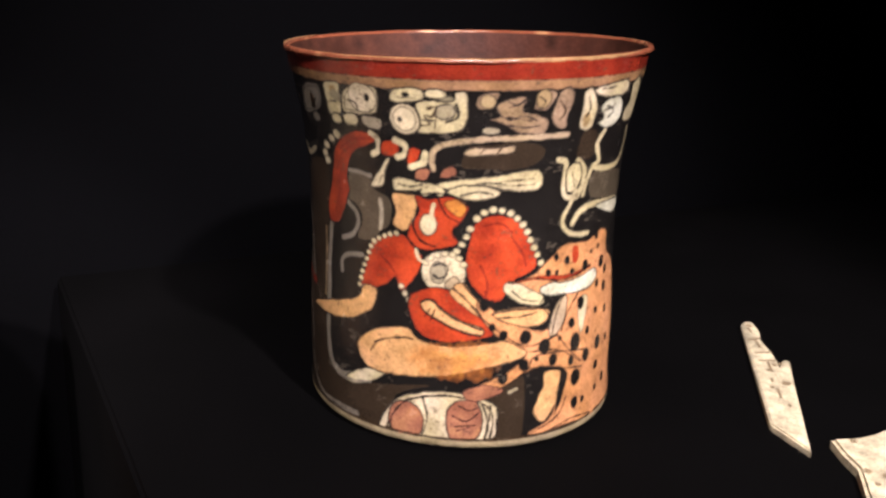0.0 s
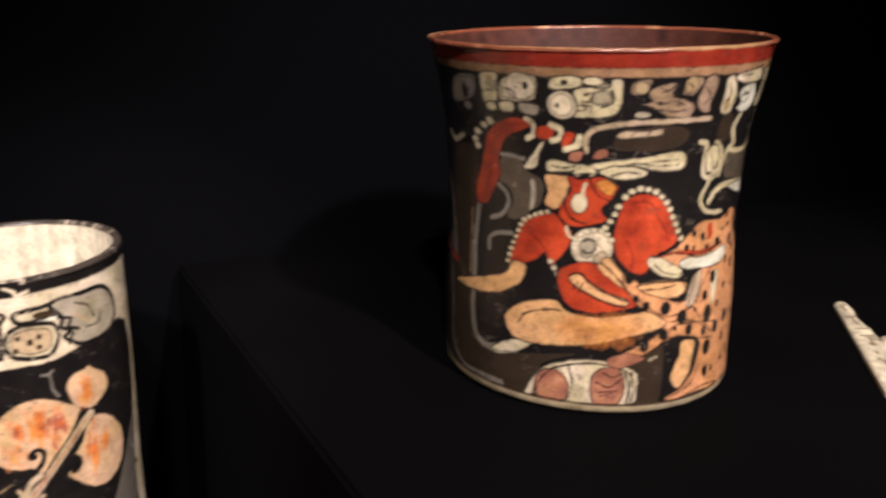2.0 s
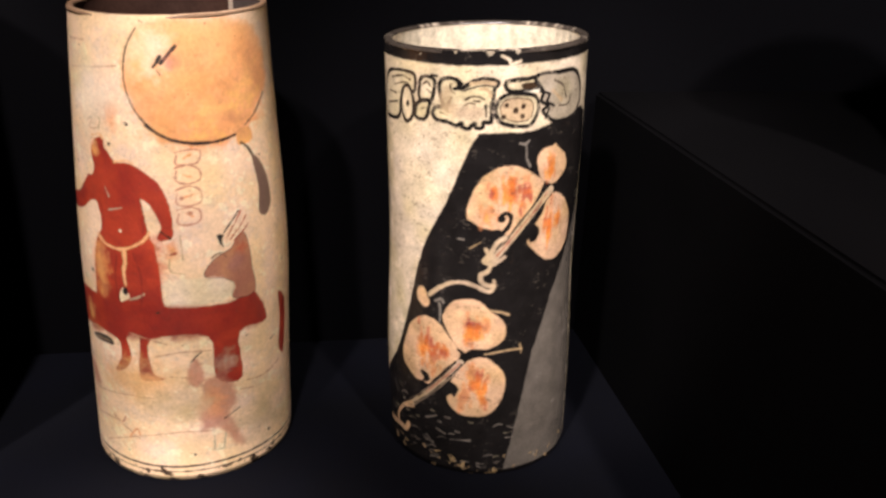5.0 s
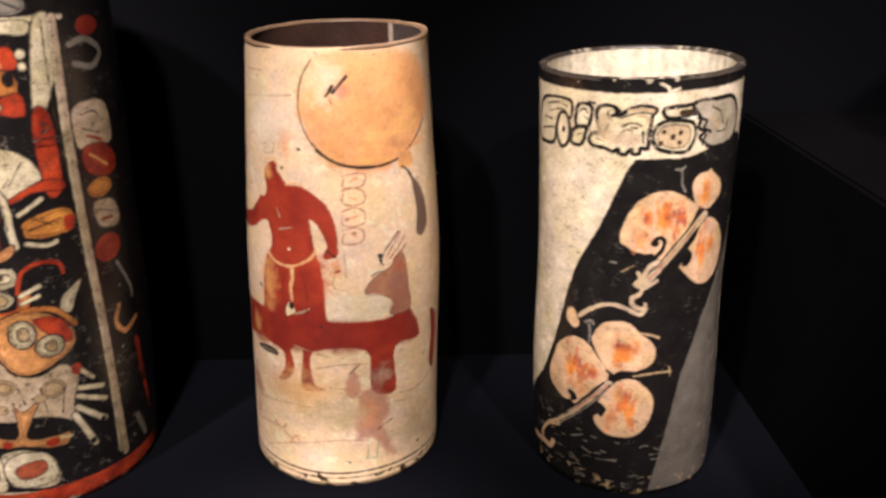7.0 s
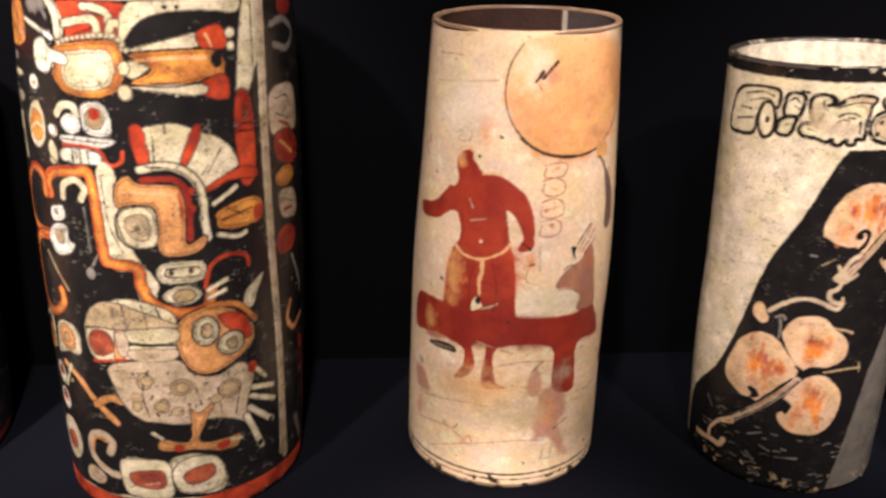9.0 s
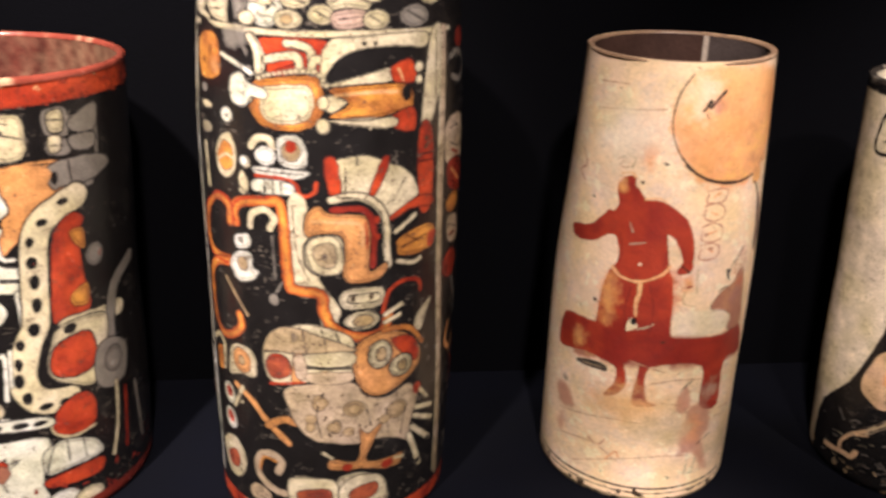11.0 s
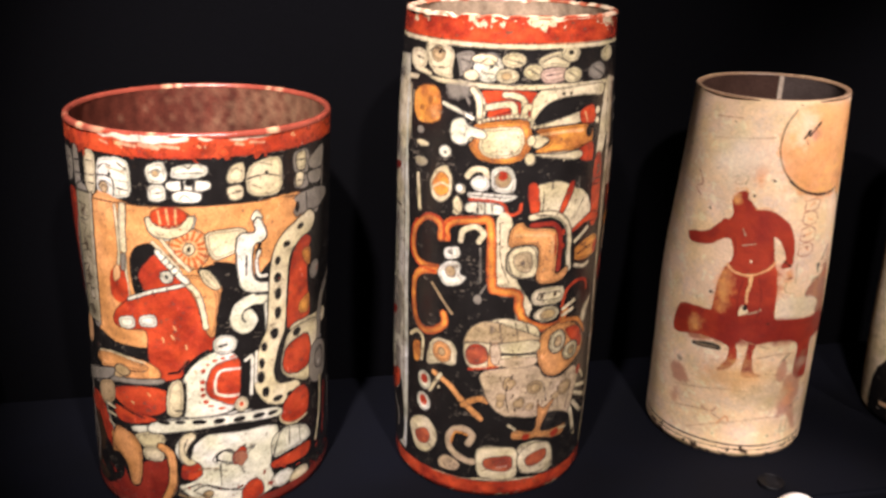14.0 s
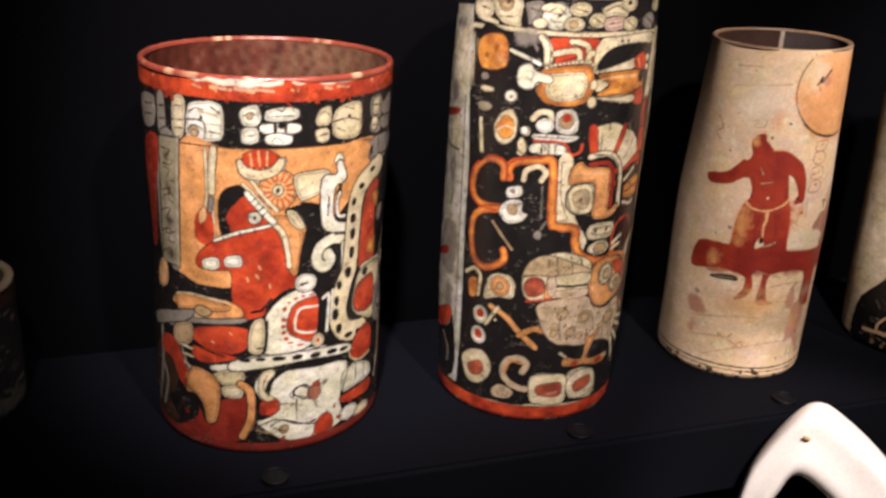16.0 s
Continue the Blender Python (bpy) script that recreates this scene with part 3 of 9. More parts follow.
p.fill(RED, (-22.7, 109.6), (-18.1, 108.5), (-10.9, 110.3), (-5.8, 106.7), (-7.2, 101.3), (-10.7, 95.9), (-8.8, 91.4), (-14.3, 88.5), (-20.9, 87.6), (-25.3, 91.6), (-24.1, 97.8), (-21.4, 103.5), line=0.7)
p.fill(ORANGE, (-13.0, 107.8), (-8.7, 109.4), (-6.2, 105.9), (-8.1, 102.1), (-11.7, 104.6), line=0.4)
p.oval(CREAM, -18.4, 97.9, 3.6, 4.6, line=0.6)
p.stroke(CREAM, 1.6, (-16.6, 106.5), (-17.3, 102.2), (-16.2, 98.8))
p.fill(RED, (-39.8, 86.2), (-34.1, 90.4), (-27.3, 92.5), (-22.7, 87.4), (-20.2, 83.0), (-22.6, 75.5), (-27.5, 68.6), (-29.8, 73.5), (-34.0, 69.4), (-40.8, 65.9), (-44.4, 66.6), (-42.4, 75.7), line=0.85)
p.fill(PEACH, (-73.5, 48.9), (-58.2, 55.4), (-45.4, 61.2), (-43.3, 66.9), (-37.2, 67.0), (-37.9, 61.0), (-40.4, 56.2), (-48.3, 51.0), (-59.8, 47.9), line=0.85)
p.beads(CREAM, 1.3, 3.2, (-28.2, 93.0), (-33.0, 91.1), (-38.7, 86.9), (-41.1, 80.9), (-43.2, 74.3), (-44.9, 66.4))
p.beads(CREAM, 1.3, 3.2, (-28.1, 72.0), (-26.3, 67.6), (-24.7, 65.0))
p.fill(RED, (-5.2, 91.6), (-3.9, 98.7), (-0.9, 102.2), (4.6, 103.5), (10.3, 101.1), (14.6, 94.9), (17.8, 86.3), (17.4, 80.3), (9.3, 75.0), (6.2, 68.0), (1.3, 68.1), (-3.9, 74.0), (-6.4, 82.1), line=0.85)
p.beads(CREAM, 1.6, 3.8, (-3.9, 100.5), (-0.0, 104.8), (4.5, 105.3), (9.2, 103.0), (13.4, 97.4), (16.9, 88.8), (20.0, 81.8))
p.beads(CREAM, 1.5, 3.6, (-4.4, 99.1), (-7.0, 91.5), (-9.6, 87.1))
p.stroke(DARKRED, 0.8, (-0.2, 98.8), (4.7, 100.0), (8.6, 96.4))
p.oval(CREAM2, -13.2, 78.6, 9.6, 9.2, line=0.8)
p.beads(CREAM, 1.4, 3.2, (-19.8, 80.7), (-17.1, 84.6), (-12.4, 86.8), (-8.3, 85.3), (-6.4, 82.1))
p.oval(STONE, -14.9, 78.5, 3.4, 4.6, line=0.5)
p.fill(BUFF, (-12.6, 74.5), (-9.5, 77.6), (-7.6, 74.9), (-8.8, 71.5), (-11.8, 71.8), line=0.6)
p.fill(RED, (-25.1, 64.2), (-21.6, 69.7), (-15.9, 72.3), (-10.3, 70.9), (-0.9, 61.0), (3.4, 53.7), (-1.1, 51.8), (-9.9, 49.4), (-17.3, 50.0), (-22.2, 53.9), line=0.85)
p.fill(PEACH, (-20.5, 65.1), (-16.8, 66.8), (-12.9, 63.0), (-6.4, 58.8), (-0.4, 56.3), (-0.7, 53.3), (-7.2, 54.7), (-13.8, 58.1), (-19.1, 61.3), line=0.85)
p.fill(PEACH, (-6.7, 75.0), (-2.9, 69.2), (1.9, 65.7), (-0.9, 61.0), (-10.2, 68.8), (-10.0, 72.8), line=0.5)
p.fill(PEACH, (-44.7, 39.5), (-41.4, 46.3), (-33.4, 51.3), (-25.1, 53.4), (-21.1, 49.3), (-11.7, 47.8), (-0.6, 49.4), (8.8, 50.6), (15.9, 44.9), (9.0, 41.2), (-0.4, 38.5), (-13.3, 34.3), (-28.9, 31.4), (-40.1, 31.9), line=0.8)
p.stroke(BROWN, 0.9, (-38.9, 39.6), (-35.5, 44.7), (-28.1, 48.7), (-23.1, 48.8))
p.stroke(BLACK, 1.2, (-22.1, 51.1), (-13.6, 48.5), (-0.7, 50.8), (4.9, 53.6))
p.oval(ORANGE, -9.7, 41.2, 18, 5, soft=4)
p.oval(PEACH, -31.1, 41.5, 8, 7, soft=3)
p.fill((0.80, 0.36, 0.17), (18.5, 79.0), (23.8, 84.3), (29.6, 89.0), (41.1, 88.5), (49.1, 91.6), (54.5, 89.4), (55.9, 80.8), (66.2, 69.5), (66.4, 44.9), (65.4, 22.8), (70.7, 2.3), (48.1, 4.6), (32.8, 7.1), (20.5, 6.1), (17.1, 8.0), (24.9, 12.4), (28.0, 22.2), (31.5, 31.6), (27.5, 35.9), (17.2, 37.2), (5.4, 28.9), (-3.9, 24.4), (-5.4, 27.7), (3.4, 34.0), (9.1, 37.4), (14.9, 45.0), (4.9, 52.6), (-0.9, 61.0), (-1.9, 66.8), (1.3, 65.8), (6.7, 60.9), (21.2, 53.1), (26.8, 60.7), (30.4, 68.6), (21.0, 69.0), (8.5, 72.6), line=0.6)
p.fill(PEACH, (2.9, 62.2), (10.5, 64.3), (22.1, 62.8), (23.3, 58.9), (17.8, 55.5), (8.7, 57.8), line=0.7)
p.fill(CREAM, (6.5, 73.2), (9.4, 75.5), (17.7, 70.7), (21.3, 67.8), (19.8, 64.4), (12.5, 66.4), (8.5, 69.3), line=0.5)
p.fill(WHITE, (19.7, 71.2), (22.1, 68.4), (30.5, 67.3), (42.4, 66.9), (48.2, 70.3), (46.6, 74.8), (38.8, 73.4), (30.5, 72.7), (23.0, 73.2), line=0.7)
p.fill(RED, (9.3, 74.6), (17.5, 75.7), (27.8, 73.8), (38.7, 74.9), (43.7, 76.6), (30.3, 75.7), (18.5, 77.1), line=0.3)
p.fill(RED, (33.1, 87.0), (36.0, 86.9), (36.1, 80.9), (33.8, 80.2))
p.fill(BUFF, (24.5, 58.7), (28.0, 65.4), (31.3, 66.0), (30.6, 57.5), (26.9, 50.9), (23.4, 51.1), line=0.6)
p.fill(CREAM, (37.6, 63.2), (42.7, 63.0), (40.9, 52.1), (38.8, 47.6), (37.5, 53.1), line=0.3)
p.fill(BLACK, (16.1, 36.6), (27.5, 34.7), (29.4, 31.0), (23.0, 26.2), (20.1, 17.6), (17.0, 14.8), (15.1, 25.1))
p.fill(PEACH, (22.0, 34.3), (28.8, 33.7), (28.0, 24.8), (27.1, 18.4), (22.5, 11.8), (18.4, 16.6), (19.8, 24.2), (21.8, 27.8), line=0.6)
p.fill(BLACK, (29.4, 32.3), (32.6, 31.3), (30.0, 20.2), (26.8, 13.2), (28.0, 22.2))
p.oval(BLACK, 30.4, 92.4, 1.8, 2.07)
p.oval(BLACK, 40.9, 89.8, 1.3, 1.4949999999999999)
p.oval(BLACK, 25.9, 84.1, 1.6, 1.8399999999999999)
p.oval(BLACK, 30.8, 82.0, 1.8, 2.07)
p.oval(BLACK, 22.8, 77.8, 1.6, 1.8399999999999999)
p.oval(BLACK, 26.5, 77.2, 1.2, 1.38)
p.oval(BLACK, 40.4, 77.5, 2.4, 2.76)
p.oval(BLACK, 46.3, 89.8, 1.7, 1.9549999999999998)
p.oval(BLACK, 48.2, 84.3, 1.2, 1.38)
p.oval(BLACK, 51.7, 76.4, 2.6, 2.9899999999999998)
p.oval(BLACK, 55.5, 71.9, 2.0, 2.3)
p.oval(BLACK, 54.8, 64.3, 2.2, 2.53)
p.oval(BLACK, 48.8, 67.5, 1.6, 1.8399999999999999)
p.oval(BLACK, 38.7, 61.6, 2.6, 2.9899999999999998)
p.oval(BLACK, 48.2, 55.3, 1.5, 1.7249999999999999)
p.oval(BLACK, 33.9, 53.6, 2.2, 2.53)
p.oval(BLACK, 56.2, 53.2, 1.8, 2.07)
p.oval(BLACK, 14.6, 51.5, 2.8, 3.2199999999999998)
p.oval(BLACK, 21.7, 46.4, 3.0, 3.4499999999999997)
p.oval(BLACK, 6.8, 53.2, 2.0, 2.3)
p.oval(BLACK, 3.0, 56.6, 1.6, 1.8399999999999999)
p.oval(BLACK, 0.2, 65.7, 2.2, 2.53)
p.oval(BLACK, 36.0, 44.6, 3.6, 4.14)
p.oval(BLACK, 50.6, 39.4, 3.0, 3.4499999999999997)
p.oval(BLACK, 58.5, 38.8, 1.8, 2.07)
p.oval(BLACK, 25.4, 39.6, 2.4, 2.76)
p.oval(BLACK, 33.9, 36.7, 2.0, 2.3)
p.oval(BLACK, 42.3, 36.5, 2.8, 3.2199999999999998)
p.oval(BLACK, 18.8, 41.4, 1.2, 1.38)
p.oval(BLACK, 14.0, 39.4, 2.4, 2.76)
p.oval(BLACK, 6.9, 34.3, 2.4, 2.76)
p.oval(BLACK, 50.1, 28.7, 2.0, 2.3)
p.oval(BLACK, 57.3, 19.8, 2.2, 2.53)
p.oval(BLACK, 36.7, 27.9, 3.4, 3.9099999999999997)
p.oval(BLACK, 36.8, 16.0, 2.6, 2.9899999999999998)
p.oval(BLACK, 41.4, 15.8, 1.6, 1.8399999999999999)
p.oval(BLACK, 50.5, 17.5, 1.6, 1.8399999999999999)
p.oval(BLACK, 42.8, 47.6, 1.6, 1.8399999999999999)
p.oval(BLACK, 28.2, 48.5, 1.2, 1.38)
p.oval(BLACK, 43.5, 82.9, 1.0, 1.15)
p.oval(BLACK, 33.6, 76.5, 1.4, 1.6099999999999999)
p.stroke(BLACK, 0.7, (15.1, 38.0), (27.5, 34.9), (40.1, 32.0))
p.stroke(BLACK, 0.7, (27.0, 50.3), (33.6, 41.0), (40.0, 34.2), (27.2, 43.6), (15.9, 44.9))
p.stroke(CREAM, 2.2, (23.0, 125.0), (25.8, 124.2), (26.4, 118.6), (26.1, 114.0), (27.6, 109.5), (31.4, 108.6))
p.stroke(CREAM, 2.6, (31.0, 124.0), (34.3, 120.1), (34.7, 114.0), (32.7, 109.5))
p.fill(CREAM, (27.0, 120.9), (29.2, 123.5), (32.3, 122.6), (33.5, 117.3), (31.8, 111.8), (28.3, 111.4), (27.0, 115.7), line=0.85)
p.stroke(BROWN, 0.6, (29.2, 119.5), (31.1, 113.3))
p.stroke(CREAM, 2.0, (31.8, 111.4), (29.6, 105.2), (27.3, 99.6), (29.8, 94.4), (34.4, 92.4), (40.5, 91.9))
p.stroke(CREAM, 2.6, (31.9, 97.6), (35.0, 102.0), (42.3, 104.3), (61.6, 102.4))
p.fill(WHITE, (44.1, 103.5), (63.7, 102.4), (62.5, 96.5), (51.3, 98.9), line=0.85)
p.stroke(CREAM, 2.2, (40.8, 135.3), (38.5, 130.1), (41.2, 123.4), (38.6, 120.7), (47.2, 119.0), (56.8, 119.9), (61.7, 126.4), (60.0, 134.1))
p.stroke(CREAM, 1.8, (35.4, 109.1), (36.6, 115.0), (37.8, 119.6))
p.fill(CREAM2, (-34.9, 2.9), (-33.1, 12.9), (-27.8, 21.2), (-19.8, 25.6), (-9.5, 27.6), (3.7, 23.3), (5.4, 14.6), (3.7, 6.0), (-9.1, 4.3), (-24.6, 2.2), line=0.8)
p.stroke(BROWN, 0.8, (-32.2, 3.9), (-30.9, 12.3), (-26.3, 19.8), (-18.8, 24.1), (-9.5, 25.9), (1.8, 22.3), (2.7, 13.5), (1.4, 6.7))
p.oval(PINK2, -25.2, 12.0, 8.2, 8.6, line=0.8)
p.oval(BRICK, -24.3, 12.8, 5, 5.4, soft=2)
p.fill(PINK2, (-11.2, 16.8), (-8.5, 23.1), (-2.0, 24.3), (0.4, 17.4), (-0.1, 8.3), (-5.4, 4.9), (-10.1, 6.5), line=0.8)
p.stroke(BLACK, 0.8, (-19.2, 23.3), (-17.6, 14.5), (-19.6, 5.7))
p.stroke(BLACK, 0.8, (-9.3, 16.9), (-4.6, 14.7), (-0.8, 18.8))
p.stroke(BROWN, 0.8, (-8.3, 11.9), (-1.8, 13.0))
p.fill(BRICK, (-5.4, 28.9), (1.6, 31.5), (7.4, 28.7), (-0.2, 24.5), (-4.8, 24.8), line=0.5)
p.stroke(GREY, 2.0, (-97.2, 102.9), (-85.5, 93.8), (-79.3, 76.1), (-75.7, 60.5))
p.stroke(DARKRED, 2.2, (-95.6, 66.6), (-83.4, 61.1), (-73.4, 58.3))
p.stroke(GREY, 1.6, (-89.9, 43.3), (-94.3, 25.3), (-86.6, 10.0), (-70.4, 5.0), (-44.6, 7.4))
p.stroke(GREY, 1.6, (-94.6, 116.7), (-94.6, 105.9), (-87.9, 96.1))
p.stroke(STONE, 2.4, (-82.1, 119.3), (-76.9, 116.1), (-69.9, 119.5))
p.stroke(BLACK, 0.7, (4.5, 148.6), (7.1, 147.3), (9.1, 149.1))
p.stroke(BLACK, 0.7, (2.5, 143.1), (5.9, 141.6), (10.0, 143.0), (13.7, 141.2))
p.stroke(BLACK, 0.7, (5.2, 139.4), (10.4, 138.6), (14.7, 139.4))
p.stroke(BROWN, 0.8, (20.0, 149.0), (22.4, 145.0), (21.0, 141.5))
p.stroke(BLACK, 0.6, (13.4, 150.5), (15.4, 148.7), (14.4, 146.5))
p.stroke(BLACK, 0.7, (29.8, 150.0), (31.5, 145.9), (30.7, 142.3))
p.stroke(BLACK, 0.7, (38.7, 146.2), (43.1, 143.9), (40.8, 140.9))
p.stroke(BLACK, 0.6, (35.1, 152.4), (41.5, 152.8))
p.stroke(BLACK, 0.7, (-65.1, 144.6), (-61.8, 142.4), (-66.4, 137.9))
p.stroke(BLACK, 0.6, (-45.0, 144.4), (-41.5, 143.6), (-40.8, 140.1))
p.stroke(BLACK, 0.6, (-53.1, 143.0), (-50.0, 142.2))
p.stroke(BLACK, 0.6, (-27.3, 147.8), (-21.4, 148.1))
p.stroke(BLACK, 0.7, (-19.6, 139.9), (-15.9, 140.0))
p.stroke(BLACK, 0.9, (-29.4, 109.7), (-22.7, 109.8), (-16.2, 111.1), (-10.9, 110.7), (-6.2, 106.9))
p.stroke(BLACK, 0.8, (-5.7, 114.8), (-0.4, 116.3), (5.8, 116.0))
p.stroke(BLACK, 0.7, (-8.2, 110.8), (-3.0, 112.6), (1.8, 111.8))
p.stroke(BLACK, 0.7, (-28.3, 113.3), (-24.5, 112.7), (-20.2, 114.2))
p.stroke(BLACK, 0.9, (-21.8, 103.5), (-23.4, 97.1), (-20.9, 91.1), (-16.1, 89.3))
p.stroke(BLACK, 0.7, (-15.3, 109.4), (-12.6, 102.7), (-8.6, 100.2))
p.stroke(CREAM, 1.4, (-22.5, 87.0), (-21.4, 83.3), (-18.7, 81.8))
p.stroke(BLACK, 0.9, (-20.6, 65.3), (-17.3, 66.8), (-13.1, 62.6), (-7.3, 58.7), (-0.7, 55.6))
p.stroke(BLACK, 0.8, (-19.0, 61.1), (-13.7, 57.7), (-7.2, 54.3), (-1.1, 52.9))
p.stroke(BLACK, 0.7, (-17.2, 63.2), (-19.0, 59.4))
p.stroke(BLACK, 0.7, (-15.7, 62.7), (-17.1, 58.2))
p.stroke(BLACK, 0.9, (-9.8, 72.3), (-5.6, 68.0), (-0.9, 61.5))
p.stroke(BLACK, 0.8, (-6.7, 74.6), (-2.5, 68.6), (2.1, 65.7))
p.stroke(BLACK, 0.8, (2.8, 62.0), (10.6, 63.7), (22.1, 62.6))
p.stroke(BLACK, 0.7, (4.8, 60.5), (12.5, 60.5), (18.7, 61.7))
p.stroke(BLACK, 0.8, (21.3, 67.2), (19.8, 64.4), (23.2, 60.0), (24.6, 55.7))
p.stroke(BLACK, 0.8, (30.0, 67.5), (26.8, 60.3), (24.8, 51.3))
p.stroke(BLACK, 0.8, (36.8, 65.8), (31.7, 59.1), (28.8, 51.6))
p.stroke(BLACK, 0.7, (9.4, 71.5), (13.5, 67.6), (18.8, 66.4))
p.stroke(BLACK, 0.7, (8.3, 75.1), (17.4, 76.3), (30.3, 73.5), (43.8, 77.1))
p.stroke(BLACK, 0.8, (-0.9, 61.0), (5.9, 54.1), (14.9, 47.5), (27.0, 50.3))
p.stroke(BLACK, 0.8, (5.4, 29.3), (15.1, 36.8), (18.1, 42.6), (28.3, 42.5), (41.5, 39.4))
p.stroke(BLACK, 0.7, (18.3, 7.6), (28.5, 12.7), (32.1, 20.8))
p.stroke(BLACK, 0.7, (24.0, 6.7), (35.5, 8.9), (48.0, 6.7))
p.stroke(BLACK, 0.9, (-30.8, 4.4), (-30.1, 12.6), (-25.7, 20.0), (-18.5, 24.2), (-9.5, 25.9))
p.stroke(BLACK, 0.9, (0.5, 22.6), (2.4, 14.8), (1.4, 6.0))
p.stroke(BLACK, 0.7, (3.0, 22.2), (4.2, 14.5), (3.3, 6.6))
p.stroke(BLACK, 0.8, (-7.2, 21.7), (-3.8, 19.8), (-1.0, 21.3))
p.stroke(BLACK, 0.7, (-7.7, 10.1), (-3.6, 11.8))
p.stroke(BLACK, 0.8, (-16.4, 81.2), (-14.2, 82.3), (-11.9, 81.2), (-12.3, 77.8), (-14.5, 76.1), (-16.4, 77.3))
p.stroke(BLACK, 0.7, (-37.3, 43.7), (-33.3, 46.4), (-26.0, 48.8))
p.stroke(STONE, 1.2, (9.4, 28.0), (11.7, 29.2))
p.stroke(GREY, 1.0, (-54.8, 22.5), (-47.5, 22.6), (-38.9, 25.0))
p.stroke(DARKRED, 0.9, (-1.3, 82.3), (1.1, 75.2), (0.5, 69.3))
p.stroke(DARKRED, 0.9, (8.7, 94.1), (12.9, 86.8), (14.1, 81.9))
p.stroke(DARKRED, 0.9, (-36.2, 82.2), (-31.9, 78.4), (-28.7, 73.1))
p.stroke(DARKRED, 0.8, (-53.2, 114.1), (-54.8, 104.1), (-57.8, 94.7))
# pale line at the rim: the lip's highlight painted on as a band
p.band((0.60, 0.38, 0.20), 163.4, 167)
p.band(BLACK, -1, 2.4)
p.band((0.50, 0.40, 0.26), 2.4, 5.4)
p.band(BROWN, 5.4, 6.6)
p.age(101, 0.36, 0.5, 0.16, 0.24)
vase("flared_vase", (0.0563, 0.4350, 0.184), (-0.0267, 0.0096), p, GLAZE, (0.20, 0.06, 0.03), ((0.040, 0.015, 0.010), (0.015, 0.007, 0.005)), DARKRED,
     0.0022, "squat flaring black vase with red and spotted orange paint", "worn red lip with pale edge", mottled_lit((0.11, 0.035, 0.02), 0.5, 170), ((0.52, 0.27, 0.13), 0.72), round_lip=0.6)

# black and cream cylinder with orange leaf clusters
p = Paint((0.0528, 0.0538, 0.0525, 0.0531, 0.0535), 240.0, (-110, 115), 0.50, CREAM2, 2, (0.045, 0.010))
p.fill(BLACK, (11.9, 200.3), (38.2, 201.0), (91.2, 203.7), (90.1, 127.8), (91.8, 125.0), (59.0, 95.0), (44.8, 49.4), (30.2, -1.5), (-24.9, -21.0), (-74.4, -27.5), (-75.5, 31.0), (-50.4, 64.0), (-36.8, 95.2), (-24.9, 133.1), (-9.3, 162.2), (2.1, 188.0), (7.6, 197.8))
# grey wedge: the shaded right side, put into the paint over the cream
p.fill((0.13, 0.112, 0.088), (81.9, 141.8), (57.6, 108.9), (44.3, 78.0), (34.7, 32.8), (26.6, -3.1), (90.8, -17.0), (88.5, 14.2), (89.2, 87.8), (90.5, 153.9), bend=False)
p.fill(CREAM, (-55.6, 223.1), (-41.2, 225.9), (-31.4, 225.4), (-29.5, 221.8), (-30.8, 216.1), (-37.2, 215.6), (-42.1, 209.8), (-43.6, 201.7), (-53.9, 199.5), (-64.5, 200.8), (-62.0, 216.2), line=2.2)
p.stroke(BROWN, 0.9, (-52.1, 220.3), (-40.4, 222.9), (-33.3, 221.8))
p.stroke(BROWN, 0.8, (-48.4, 217.2), (-37.1, 220.1), (-33.5, 217.9))
p.stroke(BLACK, 1.1, (-57.5, 206.4), (-45.2, 209.2))
p.stroke(BROWN, 0.8, (-55.6, 213.0), (-46.9, 213.2))
p.oval(CREAM2, -36.1, 209.5, 5.0, 9.0, line=2.2)
p.oval(BLACK, -35.5, 209.6, 1.2, 1.7)
p.fill(CREAM, (-25.9, 222.4), (-22.3, 225.3), (-17.2, 224.6), (-16.1, 221.5), (-17.6, 215.2), (-20.4, 212.1), (-23.5, 211.6), (-26.5, 214.5), line=2.2)
p.fill(CREAM, (-27.6, 211.5), (-20.0, 213.3), (-20.4, 207.9), (-22.9, 203.8), (-27.4, 203.6), (-29.6, 205.5), line=2.2)
p.stroke(BROWN, 0.9, (-23.9, 221.0), (-20.9, 222.6), (-18.9, 220.6))
p.stroke(BLACK, 1.0, (-21.1, 218.7), (-18.3, 217.3))
p.stroke(BROWN, 0.8, (-25.1, 208.6), (-22.2, 209.6))
p.stroke(BLACK, 1.3, (-18.2, 226.7), (-14.8, 226.3))
p.fill(CREAM, (-12.5, 216.4), (-13.3, 221.9), (-10.6, 225.4), (-5.7, 226.2), (-2.7, 224.5), (-2.1, 221.6), (1.5, 222.7), (5.6, 225.6), (12.0, 226.8), (17.2, 226.1), (18.1, 224.5), (16.1, 222.0), (15.7, 216.6), (14.6, 213.8), (15.3, 209.2), (14.2, 205.5), (11.2, 205.7), (10.7, 202.9), (7.4, 202.7), (6.5, 204.8), (3.0, 201.8), (-0.1, 202.7), (-0.7, 204.4), (-3.7, 202.7), (-7.3, 204.2), (-11.0, 204.4), (-15.5, 204.6), (-17.5, 207.8), (-15.5, 210.8), (-11.2, 211.9), line=2.2)
p.stroke(BLACK, 1.9, (-4.4, 220.9), (-2.4, 221.6), (-0.8, 223.9), (-3.3, 225.8))
